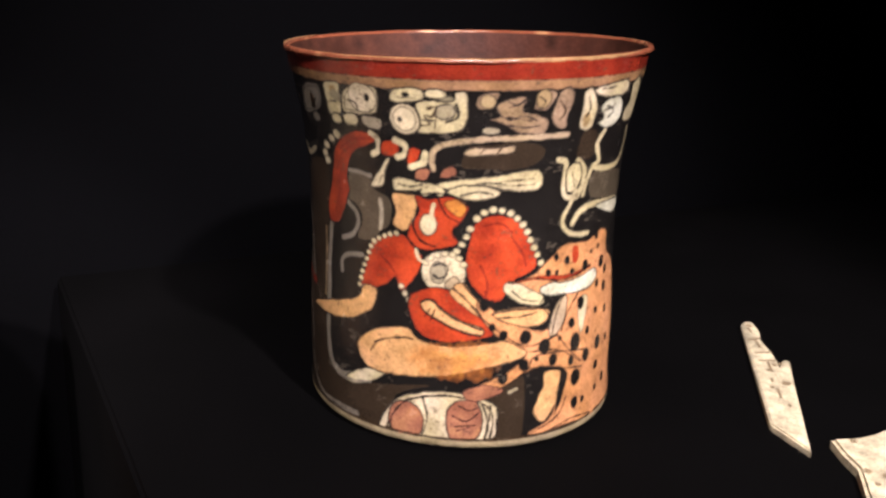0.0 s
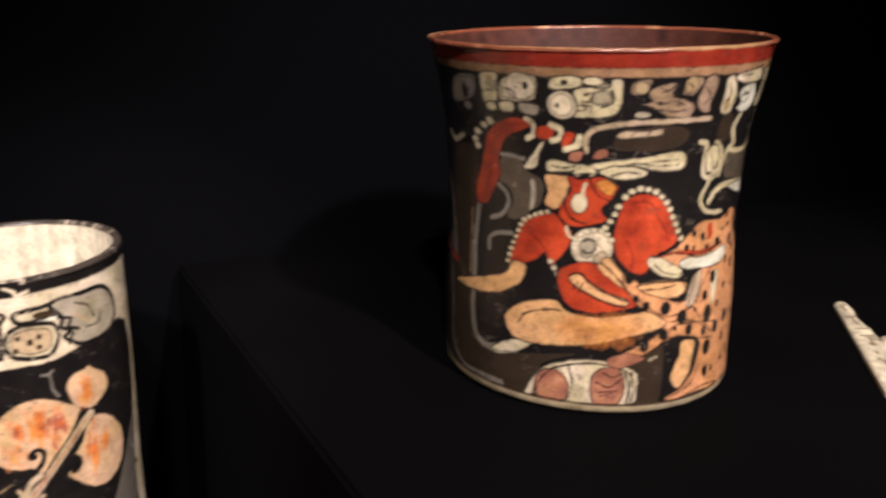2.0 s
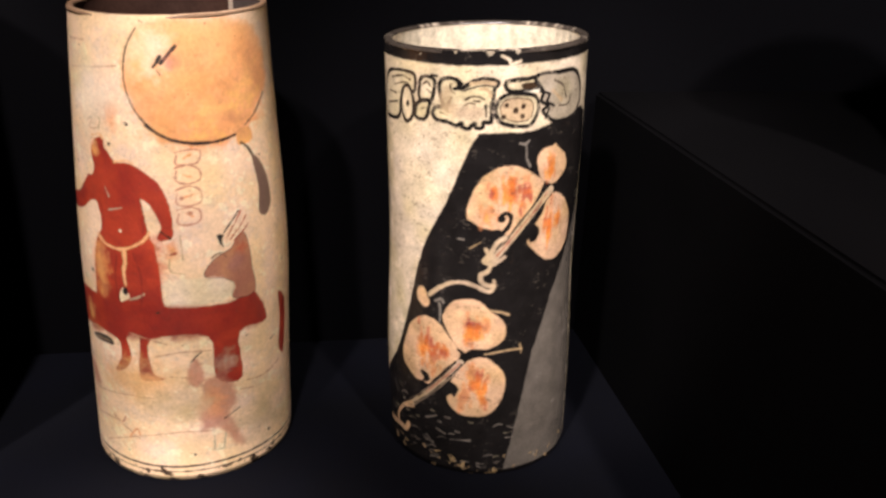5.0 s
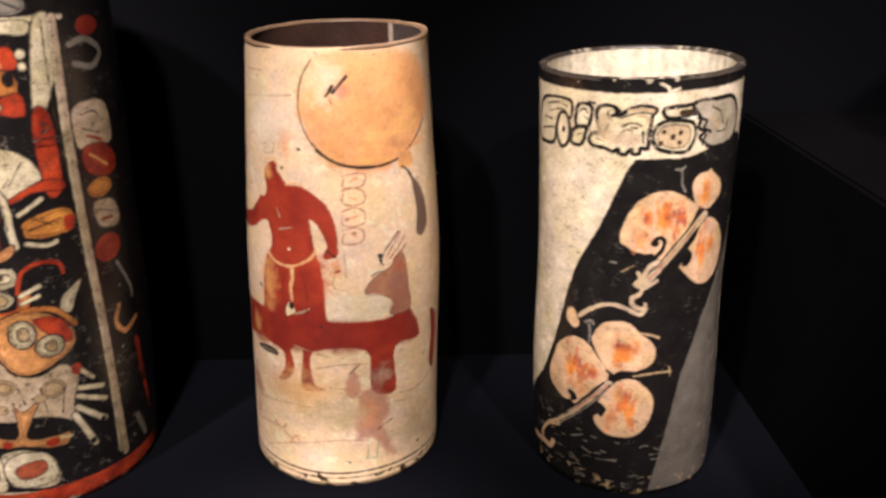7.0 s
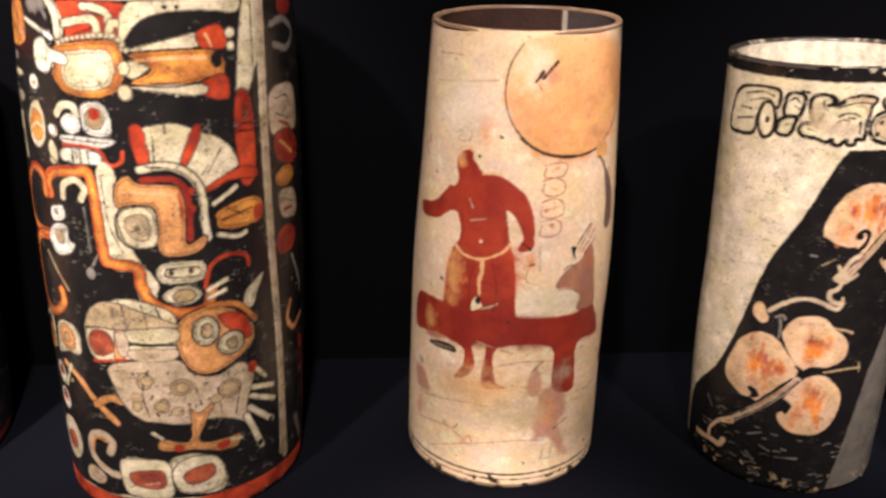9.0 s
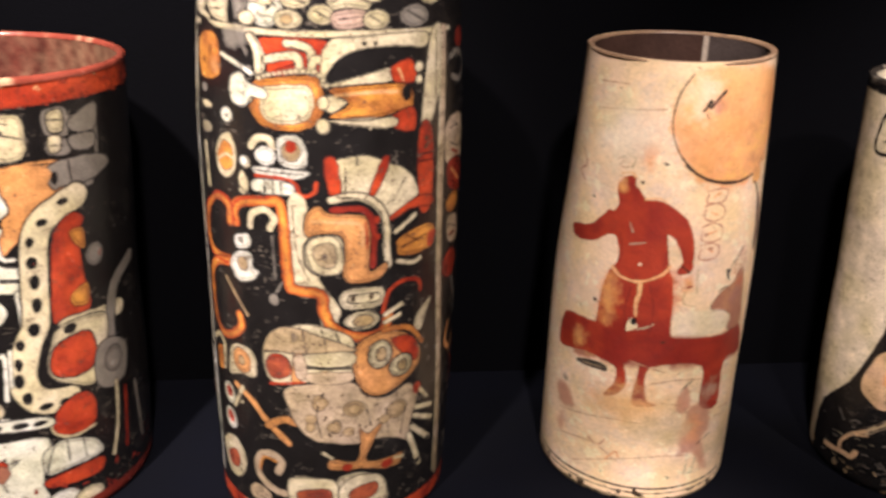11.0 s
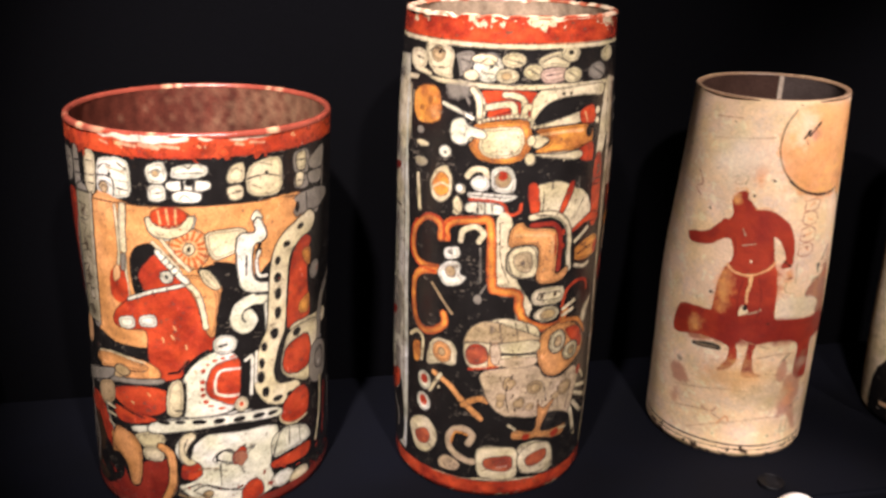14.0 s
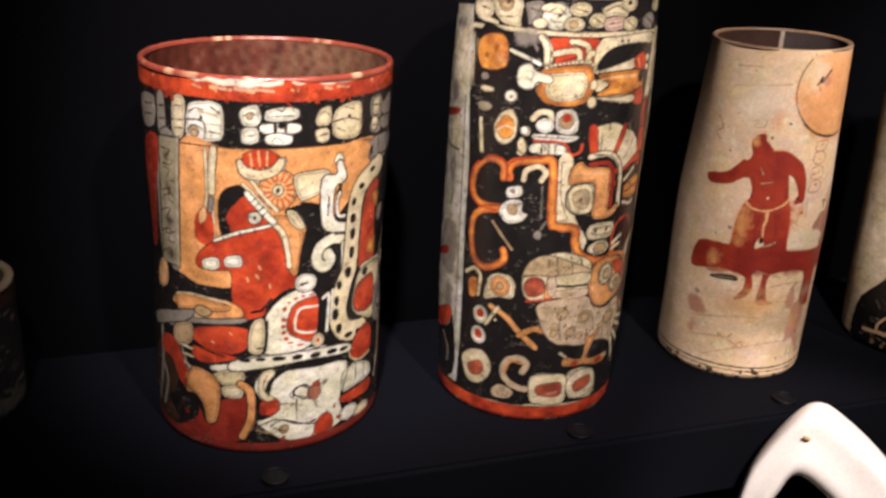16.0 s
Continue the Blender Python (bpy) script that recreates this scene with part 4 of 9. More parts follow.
p.stroke(BLACK, 1.0, (-0.3, 220.1), (5.6, 222.4), (12.0, 223.8), (15.5, 223.4))
p.stroke(TAN2, 1.8, (4.5, 224.0), (10.3, 225.1), (16.1, 224.7))
p.stroke(TAN2, 1.6, (8.6, 221.7), (12.6, 221.7), (14.5, 218.5))
p.stroke(BROWN, 0.9, (1.3, 216.1), (4.3, 217.7), (8.1, 218.2), (11.0, 217.0))
p.stroke(BROWN, 0.8, (5.7, 215.9), (8.7, 215.8))
p.stroke(BROWN, 0.8, (-6.9, 222.5), (-6.3, 219.8), (-3.8, 218.5))
p.stroke(BROWN, 0.8, (0.4, 212.7), (3.4, 214.6), (6.4, 214.3))
p.stroke(BLACK, 1.2, (11.9, 213.7), (12.3, 208.6))
p.stroke(BLACK, 1.4, (-1.3, 204.3), (-0.7, 202.7))
p.stroke(BLACK, 1.4, (5.6, 204.3), (6.8, 202.6))
p.stroke(BLACK, 1.2, (-7.9, 209.2), (-8.8, 211.4), (-6.3, 216.6))
p.stroke(BROWN, 0.7, (-12.9, 208.6), (-8.3, 207.5))
p.oval(TAN2, -9.4, 214.9, 3.2, 6.0, soft=1.5)
p.oval(TAN2, 5.8, 210.7, 5.0, 4.0, soft=1.5)
p.oval(TAN2, -3.3, 209.9, 4.5, 3.0, soft=1.5)
p.fill(CREAM, (22.5, 225.4), (27.5, 226.4), (33.7, 226.5), (38.8, 226.9), (40.5, 224.3), (39.6, 221.6), (32.3, 221.2), (26.3, 220.7), (22.5, 222.2), line=2.2)
p.fill(BROWN, (31.0, 224.5), (38.7, 225.0), (39.9, 223.0), (36.5, 221.8), (31.1, 222.3))
p.stroke(WHITE, 1.3, (28.6, 219.7), (33.8, 220.0), (39.0, 220.6), (44.4, 220.6), (48.9, 221.5))
p.fill(CREAM, (19.1, 217.2), (23.3, 219.1), (28.6, 219.7), (35.8, 219.1), (40.0, 217.0), (41.2, 211.8), (39.2, 207.0), (35.8, 203.8), (27.4, 203.9), (20.7, 205.4), (17.6, 209.2), (17.5, 213.6), line=2.3)
p.fill(TAN2, (20.4, 215.3), (24.8, 217.5), (31.0, 217.6), (36.6, 216.0), (38.0, 211.5), (35.6, 206.9), (29.2, 205.8), (23.0, 207.1), (19.7, 210.3), line=0.7, ink=BROWN)
p.oval(BROWN, 22.8, 214.2, 1.3, 1.4)
p.oval(BROWN, 27.7, 211.7, 1.3, 1.4)
p.oval(BROWN, 32.0, 213.5, 1.3, 1.4)
p.oval(BROWN, 31.6, 208.5, 1.3, 1.4)
p.oval(BROWN, 21.2, 208.4, 1.3, 1.4)
p.fill(STONE, (38.5, 226.3), (44.5, 228.7), (54.7, 228.4), (67.3, 228.1), (75.6, 223.4), (78.7, 212.7), (72.4, 205.8), (60.1, 203.7), (50.4, 205.5), (44.4, 210.1), (47.8, 212.7), (42.9, 215.3), (43.8, 220.1), line=2.2)
p.stroke(BLACK, 1.6, (42.2, 220.2), (48.7, 218.2), (46.8, 215.0), (52.1, 212.2))
p.stroke(BLACK, 1.3, (46.4, 206.5), (48.8, 211.2))
p.stroke(BROWN, 1.0, (51.6, 224.8), (58.8, 221.7), (62.3, 215.3))
p.stroke(TAN2, 1.8, (50.8, 219.8), (58.2, 214.4))
p.stroke(BROWN, 0.8, (56.7, 211.7), (64.4, 211.8), (66.9, 216.6))
p.fill(LEAF, (3.2, 155.4), (3.1, 161.5), (6.2, 169.2), (10.9, 176.8), (18.3, 182.3), (25.4, 183.7), (34.1, 182.1), (43.0, 176.6), (47.6, 173.6), (45.0, 167.9), (38.7, 159.6), (33.0, 154.7), (26.4, 146.7), (21.1, 150.1), (17.7, 149.7), (11.4, 150.8), (6.7, 153.2))
p.streaks(EMBER, 27.5, 170.9, 4.6, 13, 3)
p.streaks(EMBER, 16.9, 169.1, 3.0, 9, 4)
p.streaks(EMBER, 35.5, 168.3, 3.0, 10, 5)
p.streaks(SALMON, 14.4, 157.0, 4.6, 7, 6)
p.stroke(BLACK, 2.6, (22.0, 155.7), (23.1, 158.3), (25.6, 158.5), (27.4, 156.2), (26.5, 152.0), (24.0, 149.0), (21.9, 146.9))
p.oval(BLACK, 22.3, 155.7, 2.2, 2.0)
p.fill(LEAF, (42.3, 184.0), (42.4, 187.6), (45.9, 190.9), (52.0, 191.6), (55.5, 192.6), (58.3, 189.9), (64.8, 185.7), (67.1, 179.3), (61.9, 174.2), (55.4, 171.4), (48.4, 173.5), (44.3, 177.6))
p.streaks(EMBER, 53.5, 182.3, 3.4, 9, 7)
p.streaks(EMBER, 50.7, 176.7, 2.6, 7, 8)
p.fill(LEAF, (50.7, 165.2), (58.8, 165.9), (68.0, 160.5), (75.4, 150.7), (74.9, 139.5), (69.8, 132.8), (60.1, 128.8), (50.3, 130.8), (42.5, 136.7), (38.3, 141.1), (38.6, 143.4), (41.9, 142.8), (45.0, 144.7), (45.1, 148.8), (42.9, 151.3), (48.4, 158.2))
p.streaks(EMBER, 53.6, 149.6, 3.4, 16, 9)
p.streaks(EMBER, 61.6, 151.0, 2.4, 10, 10)
p.stroke(BLACK, 3.0, (37.9, 145.9), (39.3, 149.1), (42.1, 149.7), (44.4, 146.4), (42.5, 143.4), (40.5, 142.9))
p.stroke(BUFF, 4.4, (53.1, 168.2), (44.1, 161.4), (35.5, 153.2), (25.9, 142.1), (18.5, 131.6))
p.stroke(BLACK, 0.9, (47.4, 171.8), (43.5, 165.1), (36.1, 156.8), (28.4, 148.2))
p.stroke(BRICK, 0.9, (50.3, 167.2), (41.1, 157.7), (31.7, 148.5), (20.3, 135.4))
p.stroke(BLACK, 0.9, (54.2, 165.8), (43.2, 157.2), (33.1, 146.6), (22.3, 134.1))
p.stroke(BROWN, 0.8, (44.0, 164.4), (32.8, 153.4), (22.7, 140.4))
p.stroke(BUFF, 2.4, (24.5, 145.3), (20.1, 142.3), (17.1, 136.7), (15.3, 132.2))
p.stroke(BUFF, 1.8, (13.9, 139.1), (15.2, 135.9), (12.7, 132.3), (16.0, 130.4))
p.stroke(BUFF, 1.8, (24.8, 134.7), (22.4, 132.8), (19.1, 131.1))
p.stroke(BUFF, 2.4, (17.2, 130.4), (15.4, 126.6), (11.6, 124.6), (11.4, 121.3), (14.3, 118.9), (18.2, 118.3))
p.stroke(BUFF, 1.6, (16.9, 118.3), (19.4, 120.2), (18.8, 121.4))
p.stroke(GREY, 0.9, (37.4, 182.8), (35.2, 187.3), (34.9, 191.9), (34.2, 194.8))
p.stroke(GREY, 0.9, (31.0, 194.9), (34.2, 194.6), (36.1, 196.1))
p.stroke(BUFF, 2.2, (-19.3, 108.9), (-13.0, 114.3), (-5.4, 118.6), (2.3, 119.6), (8.9, 118.0), (14.4, 115.6), (17.6, 115.5), (19.5, 118.6))
p.oval(LEAF, -25.0, 107.3, 3.6, 5.0)
p.oval(LEAF, -22.9, 104.6, 3.4, 3.6)
p.stroke(GREY, 1.0, (-12.1, 94.2), (-11.8, 100.9), (-12.6, 105.6))
p.stroke(GREY, 1.2, (-15.1, 106.4), (-11.5, 108.1), (-10.0, 106.5))
p.fill(LEAF, (-38.4, 79.1), (-35.1, 86.6), (-25.6, 94.6), (-17.3, 95.6), (-10.9, 92.9), (-6.2, 87.2), (-1.3, 82.3), (0.7, 78.5), (-0.5, 74.6), (-5.3, 70.4), (-10.6, 64.6), (-15.4, 59.1), (-19.4, 54.4), (-23.5, 55.2), (-28.8, 54.7), (-35.0, 57.5), (-40.8, 61.1), (-42.4, 68.7))
p.streaks(EMBER, -21.9, 76.7, 6.0, 13, 11)
p.streaks(EMBER, -11.7, 75.5, 4.6, 8, 12)
p.streaks(SALMON, -17.8, 67.2, 3.6, 8, 13)
p.stroke(BLACK, 2.4, (-24.2, 55.7), (-21.8, 58.6), (-20.0, 58.6), (-20.8, 60.4), (-24.2, 60.7), (-19.2, 58.1))
p.oval(BLACK, -21.9, 57.8, 2.6, 2.6)
p.stroke(LEAF, 1.6, (-28.9, 56.0), (-25.1, 55.7), (-24.2, 57.8))
p.fill(LEAF, (-10.0, 96.3), (-8.6, 102.2), (-4.2, 107.5), (2.5, 110.1), (10.0, 109.8), (14.6, 106.7), (17.9, 103.5), (23.9, 99.0), (27.0, 93.3), (25.9, 87.3), (20.2, 83.1), (13.8, 81.0), (7.9, 81.3), (3.0, 78.8), (0.1, 80.6), (-4.9, 87.0))
p.streaks(EMBER, 5.1, 91.0, 3.0, 13, 14)
p.streaks(EMBER, 10.9, 93.5, 3.0, 12, 15)
p.streaks(SALMON, 14.8, 95.9, 2.6, 8, 16)
p.fill(LEAF, (1.5, 69.8), (6.4, 75.1), (13.9, 76.9), (20.5, 73.6), (25.9, 67.1), (27.5, 60.0), (25.7, 51.3), (21.2, 44.3), (14.6, 40.4), (7.0, 40.1), (1.2, 40.7), (-4.4, 44.7), (-6.8, 49.1), (-5.1, 53.0), (-2.3, 51.0), (0.1, 55.7), (-1.7, 58.8), (-5.1, 59.0))
p.streaks(EMBER, 10.2, 62.0, 3.0, 14, 17)
p.streaks(EMBER, 14.3, 55.2, 2.6, 12, 18)
p.streaks(SALMON, 3.5, 50.9, 4.0, 10, 19)
p.streaks(SALMON, 6.5, 67.6, 3.0, 8, 20)
p.stroke(BLACK, 3.2, (-9.3, 51.6), (-5.8, 53.5), (-2.7, 56.2), (-3.8, 58.5), (-7.9, 57.6))
p.oval(BLACK, -4.5, 55.1, 3.0, 2.6)
p.stroke(BLACK, 1.6, (-0.7, 80.3), (2.7, 78.1), (0.8, 73.9))
p.stroke(BLACK, 3.0, (2.2, 73.4), (6.3, 79.2), (11.2, 80.1), (18.4, 79.7))
p.stroke(BUFF, 4.2, (0.8, 72.3), (-6.9, 63.1), (-18.1, 51.2), (-33.5, 37.2))
p.stroke(BLACK, 1.0, (-1.8, 72.8), (-10.6, 62.6), (-22.4, 50.4), (-36.9, 36.4))
p.stroke(BRICK, 0.9, (0.2, 71.8), (-8.6, 61.8), (-21.0, 48.9))
p.stroke(BLACK, 0.9, (2.1, 71.8), (-6.5, 61.6), (-18.0, 49.1), (-31.3, 37.5))
p.stroke(BROWN, 0.7, (-4.5, 68.9), (-15.2, 56.5), (-28.1, 43.3))
p.stroke(TAN, 1.0, (15.1, 78.7), (22.7, 79.9), (30.4, 80.6), (36.9, 80.3))
p.stroke(TAN, 0.9, (36.0, 83.6), (36.9, 77.9))
p.stroke(TAN, 1.2, (17.9, 104.0), (23.8, 103.1), (28.5, 101.3))
p.stroke(LEAF, 2.0, (-33.5, 37.2), (-42.1, 31.6), (-48.8, 23.5), (-49.4, 17.8))
p.stroke(LEAF, 1.4, (-39.5, 32.1), (-32.3, 34.8))
p.stroke(LEAF, 3.2, (-61.9, 14.6), (-47.6, 16.4), (-40.3, 16.5), (-37.7, 20.8))
g = random.Random(62)
for k in range(44):
    # scratches low on the wall
    x, z = g.uniform(-70, 30), 6 + 34 * g.random() ** 1.4
    a, d = g.uniform(-0.6, 0.6), g.uniform(1.0, 3.6)
    p.stroke(g.choice((MOSS, GREY, GREY)), g.uniform(0.3, 0.55), (x, z), (x + d * math.cos(a), z + 0.9 * d * math.sin(a)), (x + d * 1.7, z + d * math.sin(a) * 0.6))
p.stroke(GREY, 0.6, (-22.0, 32.0), (-14.1, 35.8))
p.stroke(GREY, 0.6, (-13.8, 27.4), (-8.2, 25.5))
p.stroke(GREY, 0.5, (-4.5, 22.7), (7.6, 24.5))
p.stroke(GREY, 0.6, (-21.7, 20.5), (-16.7, 16.7))
p.stroke(GREY, 0.5, (-49.6, 37.8), (-54.1, 43.1))
p.stroke(GREY, 0.5, (-1.9, 143.8), (1.3, 143.6))
p.stroke(TAN, 0.5, (4.7, 138.9), (10.8, 142.6))
p.band(CREAM2, 228.5, 233)
p.band(BLACK, 233, 241)
p.band(BLACK, -1, 4)
p.worn(TAN, -2, 12, 1.6, 4)
p.worn(STONE, 238.6, 242, 1.6, 14)
p.worn(STONE, 234, 240, 2.9, 15)
p.stroke(CREAM2, 1.4, (19.6, 237.5), (23.5, 235.6), (24.5, 233.8), (29.5, 234.6))
p.age(111, 0.26, 0.45, 0.10)
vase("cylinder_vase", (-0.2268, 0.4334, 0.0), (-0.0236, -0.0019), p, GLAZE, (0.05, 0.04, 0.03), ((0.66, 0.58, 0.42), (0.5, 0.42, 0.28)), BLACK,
     0.0040, "tall cream and black cylinder vase with orange leaf clusters", "worn black lip", mottled_lit((0.72, 0.64, 0.45), 0.6, 180), (STONE, 0.7))


# pale barrel cylinder with dark red shapes
p = Paint((0.0562, 0.0559, 0.0558, 0.0523, 0.0488), 253.5, (-100, 120), 0.50, (0.86, 0.61, 0.40), 3, (0.009, 0.026))
p.worn((0.80, 0.58, 0.41), 8, 246, 0.7, 44)
p.worn((0.88, 0.72, 0.50), 8, 246, 1.3, 45)
p.fill((0.84, 0.41, 0.18), (11.3, 246.9), (6.8, 240.1), (3.8, 231.8), (3.4, 222.1), (5.7, 213.9), (11.4, 204.4), (19.9, 196.8), (30.7, 192.7), (43.1, 191.4), (55.9, 191.9), (67.3, 195.5), (80.6, 204.5), (91.2, 219.2), (87.5, 237.1), (76.4, 246.6), (45.4, 250.9), (22.2, 250.6), soft=2)
p.fill((0.84, 0.41, 0.18), (11.3, 246.9), (6.8, 240.1), (3.8, 231.8), (3.4, 222.1), (5.7, 213.9), (11.4, 204.4), (19.9, 196.8), (30.7, 192.7), (43.1, 191.4), (55.9, 191.9), (67.3, 195.5), (80.6, 204.5), (91.2, 219.2), (87.5, 237.1), (76.4, 246.6), (45.4, 250.9), (22.2, 250.6), soft=2)
p.oval(SALMON, 53.5, 206.4, 17, 11, soft=7)
p.oval(SALMON, 73.8, 218.6, 11, 20, soft=7)
p.oval(ORANGE2, 32.5, 224.2, 19, 16, soft=8)
p.oval(ORANGE2, 26.6, 204.7, 15, 7, soft=6)
p.oval(CREAM2, 16.8, 237.7, 9, 10, soft=6)
p.oval(SALMON, 43.1, 194.2, 15, 4, soft=4)
p.stroke(BLACK, 0.8, (11.7, 247.5), (7.6, 241.2), (4.5, 233.2), (3.5, 223.5), (5.4, 214.7), (10.0, 206.5), (16.7, 199.5))
p.stroke(BLACK, 1.5, (14.1, 201.6), (21.2, 196.8), (30.7, 193.3), (43.1, 191.6), (54.0, 192.1), (62.5, 193.5))
p.stroke(BLACK, 0.9, (70.0, 197.5), (78.3, 202.8), (86.5, 211.0))
p.stroke(BLACK, 1.6, (19.9, 229.1), (22.7, 232.9), (23.3, 233.7))
p.stroke(BLACK, 1.9, (23.7, 230.8), (26.5, 233.5), (29.6, 236.7), (31.5, 238.4))
p.stroke(BROWN, 0.8, (21.6, 227.5), (22.9, 225.3))
p.oval(BRICK, 29.8, 231.1, 3.2, 3.6, soft=2)
p.fill(SALMON, (64.2, 195.9), (72.5, 196.0), (73.9, 189.1), (64.8, 187.6), (62.9, 191.4))
p.stroke(BROWN, 1.6, (65.8, 188.9), (70.7, 185.2), (74.9, 178.4))
p.fill((0.17, 0.10, 0.07), (72.9, 180.9), (78.6, 177.7), (84.7, 167.0), (86.4, 153.9), (81.1, 147.2), (75.2, 150.3), (76.4, 161.1), (75.1, 170.7))
p.fill(OXIDE, (-22.8, 186.0), (-19.3, 192.0), (-13.1, 192.9), (-12.3, 188.8), (-9.7, 186.6), (-4.8, 182.2), (3.1, 182.4), (11.6, 178.4), (18.1, 173.0), (22.0, 165.7), (24.1, 156.6), (24.2, 150.6), (23.7, 145.4), (18.2, 143.4), (15.7, 145.2), (18.1, 150.1), (16.7, 155.6), (12.7, 162.2), (8.1, 164.8), (9.8, 156.1), (11.9, 147.1), (14.6, 138.0), (16.2, 123.9), (17.1, 109.4), (21.2, 107.3), (41.8, 106.2), (54.2, 106.4), (66.5, 108.4), (76.0, 88.2), (56.2, 87.3), (56.7, 59.6), (41.4, 63.0), (38.5, 88.7), (8.9, 88.6), (8.4, 69.5), (14.7, 65.9), (9.1, 64.2), (0.4, 65.8), (2.4, 89.1), (-5.4, 88.3), (-3.2, 77.0), (-8.8, 68.6), (-16.0, 66.4), (-10.2, 75.9), (-11.6, 86.0), (-30.0, 88.7), (-54.6, 84.0), (-51.2, 105.2), (-29.6, 108.6), (-25.2, 109.4), (-24.2, 126.3), (-20.8, 140.2), (-16.5, 147.5), (-19.1, 159.3), (-25.9, 159.5), (-36.9, 154.6), (-51.6, 151.8), (-51.5, 158.4), (-37.6, 162.0), (-29.4, 169.6), (-21.0, 175.8))
p.fill((0.30, 0.024, 0.016), (-21.6, 105.4), (-3.1, 105.2), (16.5, 109.3), (41.8, 106.2), (55.2, 106.2), (66.3, 107.6), (73.6, 89.7), (56.2, 88.6), (7.1, 89.2), (-19.3, 87.2), soft=2)
p.oval(SALMON, -18.9, 187.9, 2.4, 3.6, soft=1.5)
p.stroke(PEACH, 0.9, (-21.3, 193.4), (-15.6, 194.9), (-13.1, 192.9))
p.stroke(TAN, 0.8, (-19.8, 203.7), (-14.4, 202.0), (-16.1, 197.4))
p.oval(SALMON, -6.4, 203.0, 3.4, 5.4, soft=3)
p.stroke(FAINT, 0.7, (-25.0, 200.6), (-20.0, 202.4), (-23.3, 197.3), (-17.8, 197.2))
p.stroke(PEACH, 1.0, (-5.7, 182.1), (1.6, 183.5), (5.6, 182.1))
p.stroke(PEACH, 1.5, (-19.1, 143.1), (-14.6, 139.0), (-7.5, 137.6), (-1.6, 138.1), (5.7, 141.2), (10.1, 144.8), (11.9, 148.0))
p.stroke(PEACH, 2.2, (-2.6, 137.6), (-2.4, 131.3), (-3.5, 127.3))
p.stroke(PEACH, 1.4, (-3.8, 126.2), (-3.0, 118.3))
p.fill(CREAM2, (-5.0, 116.4), (-2.6, 115.1), (-1.2, 111.4), (-6.8, 108.4), (-7.6, 110.8))
p.oval(BLACK, -3.4, 114.9, 1.4, 2.0)
p.stroke(STONE, 1.2, (-1.0, 110.5), (3.7, 112.3), (6.9, 114.3))
p.oval(SALMON, -19.1, 124.5, 3.4, 14, soft=4)
p.oval(RED, 12.9, 133.3, 3.5, 12, soft=4)
p.stroke(STONE, 0.7, (-10.9, 157.3), (-2.8, 159.2))
p.stroke(STONE, 0.7, (-12.5, 168.3), (-10.4, 164.1))
p.oval(CREAM2, -4.2, 147.3, 0.9, 0.9)
p.stroke(DARKRED, 0.8, (-17.5, 162.8), (-15.3, 153.9), (-16.4, 146.9))
p.stroke(DARKRED, 0.8, (7.8, 164.6), (9.8, 155.8), (8.8, 147.8))
p.stroke(DARKRED, 0.9, (-7.2, 133.6), (-9.1, 120.4), (-6.7, 104.4))
p.stroke(DARKRED, 0.9, (2.4, 136.7), (6.1, 122.9), (5.0, 108.1))
p.stroke(BROWN, 1.0, (18.1, 148.3), (22.5, 144.9))
p.oval(ORANGE, 23.9, 138.4, 2.2, 4.4, soft=2)
p.stroke(OXIDE, 0.9, (22.1, 136.1), (25.1, 136.9))
p.stroke(TAN, 0.7, (21.5, 133.7), (21.7, 127.3), (28.5, 125.5))
p.stroke(TAN, 0.6, (27.4, 146.0), (28.3, 133.6))
p.stroke(PINK2, 0.7, (27.7, 188.2), (34.0, 189.2), (40.6, 188.3), (39.3, 182.9), (32.9, 181.7), (27.8, 182.4), (28.4, 186.9))
p.stroke(PINK2, 0.7, (27.2, 180.6), (33.5, 181.7), (39.4, 179.0), (39.5, 174.1), (33.1, 172.3), (27.4, 174.2), (27.9, 178.8))
p.stroke(PINK2, 0.7, (26.9, 169.5), (33.1, 171.1), (38.9, 169.1), (39.6, 163.1), (32.6, 161.1), (27.0, 162.7), (27.5, 167.7))
p.stroke(PINK2, 0.7, (26.8, 159.3), (33.3, 160.4), (38.4, 158.3), (37.9, 152.9), (31.0, 151.4), (26.9, 152.8), (27.8, 157.5))
p.stroke(SALMON, 0.8, (31.8, 185.2), (35.4, 186.8))
p.stroke(SALMON, 0.8, (31.0, 177.1), (34.9, 175.8))
p.stroke(SALMON, 0.8, (30.7, 165.6), (35.8, 166.8))
p.stroke(SALMON, 0.8, (31.5, 157.4), (34.7, 155.5))
p.oval(PINK2, 33.3, 157.4, 1.3, 1.2)
p.oval(PINK2, 29.4, 165.3, 1.0, 1.0)
p.fill(BRICK, (38.6, 122.9), (41.6, 129.6), (47.7, 133.6), (53.9, 135.8), (57.6, 140.6), (62.5, 142.1), (65.2, 133.5), (66.0, 123.5), (67.9, 108.1), (55.9, 107.1), (52.6, 110.2), (54.0, 116.4), (48.0, 120.5), line=0.4)
p.oval(OXIDE, 58.7, 131.7, 4.0, 5.4, soft=3)
p.oval((0.35, 0.16, 0.13), 56.9, 127.3, 4.5, 5, soft=3)
p.stroke(OXIDE, 0.8, (51.6, 141.6), (56.6, 147.8), (61.6, 154.1))
p.stroke(OXIDE, 0.8, (53.8, 140.6), (60.4, 146.3), (64.8, 151.0))
p.stroke(OXIDE, 0.8, (56.1, 139.6), (62.5, 143.4), (66.0, 146.4))
p.stroke(BLACK, 0.8, (50.2, 144.9), (54.6, 149.1), (60.0, 154.4))
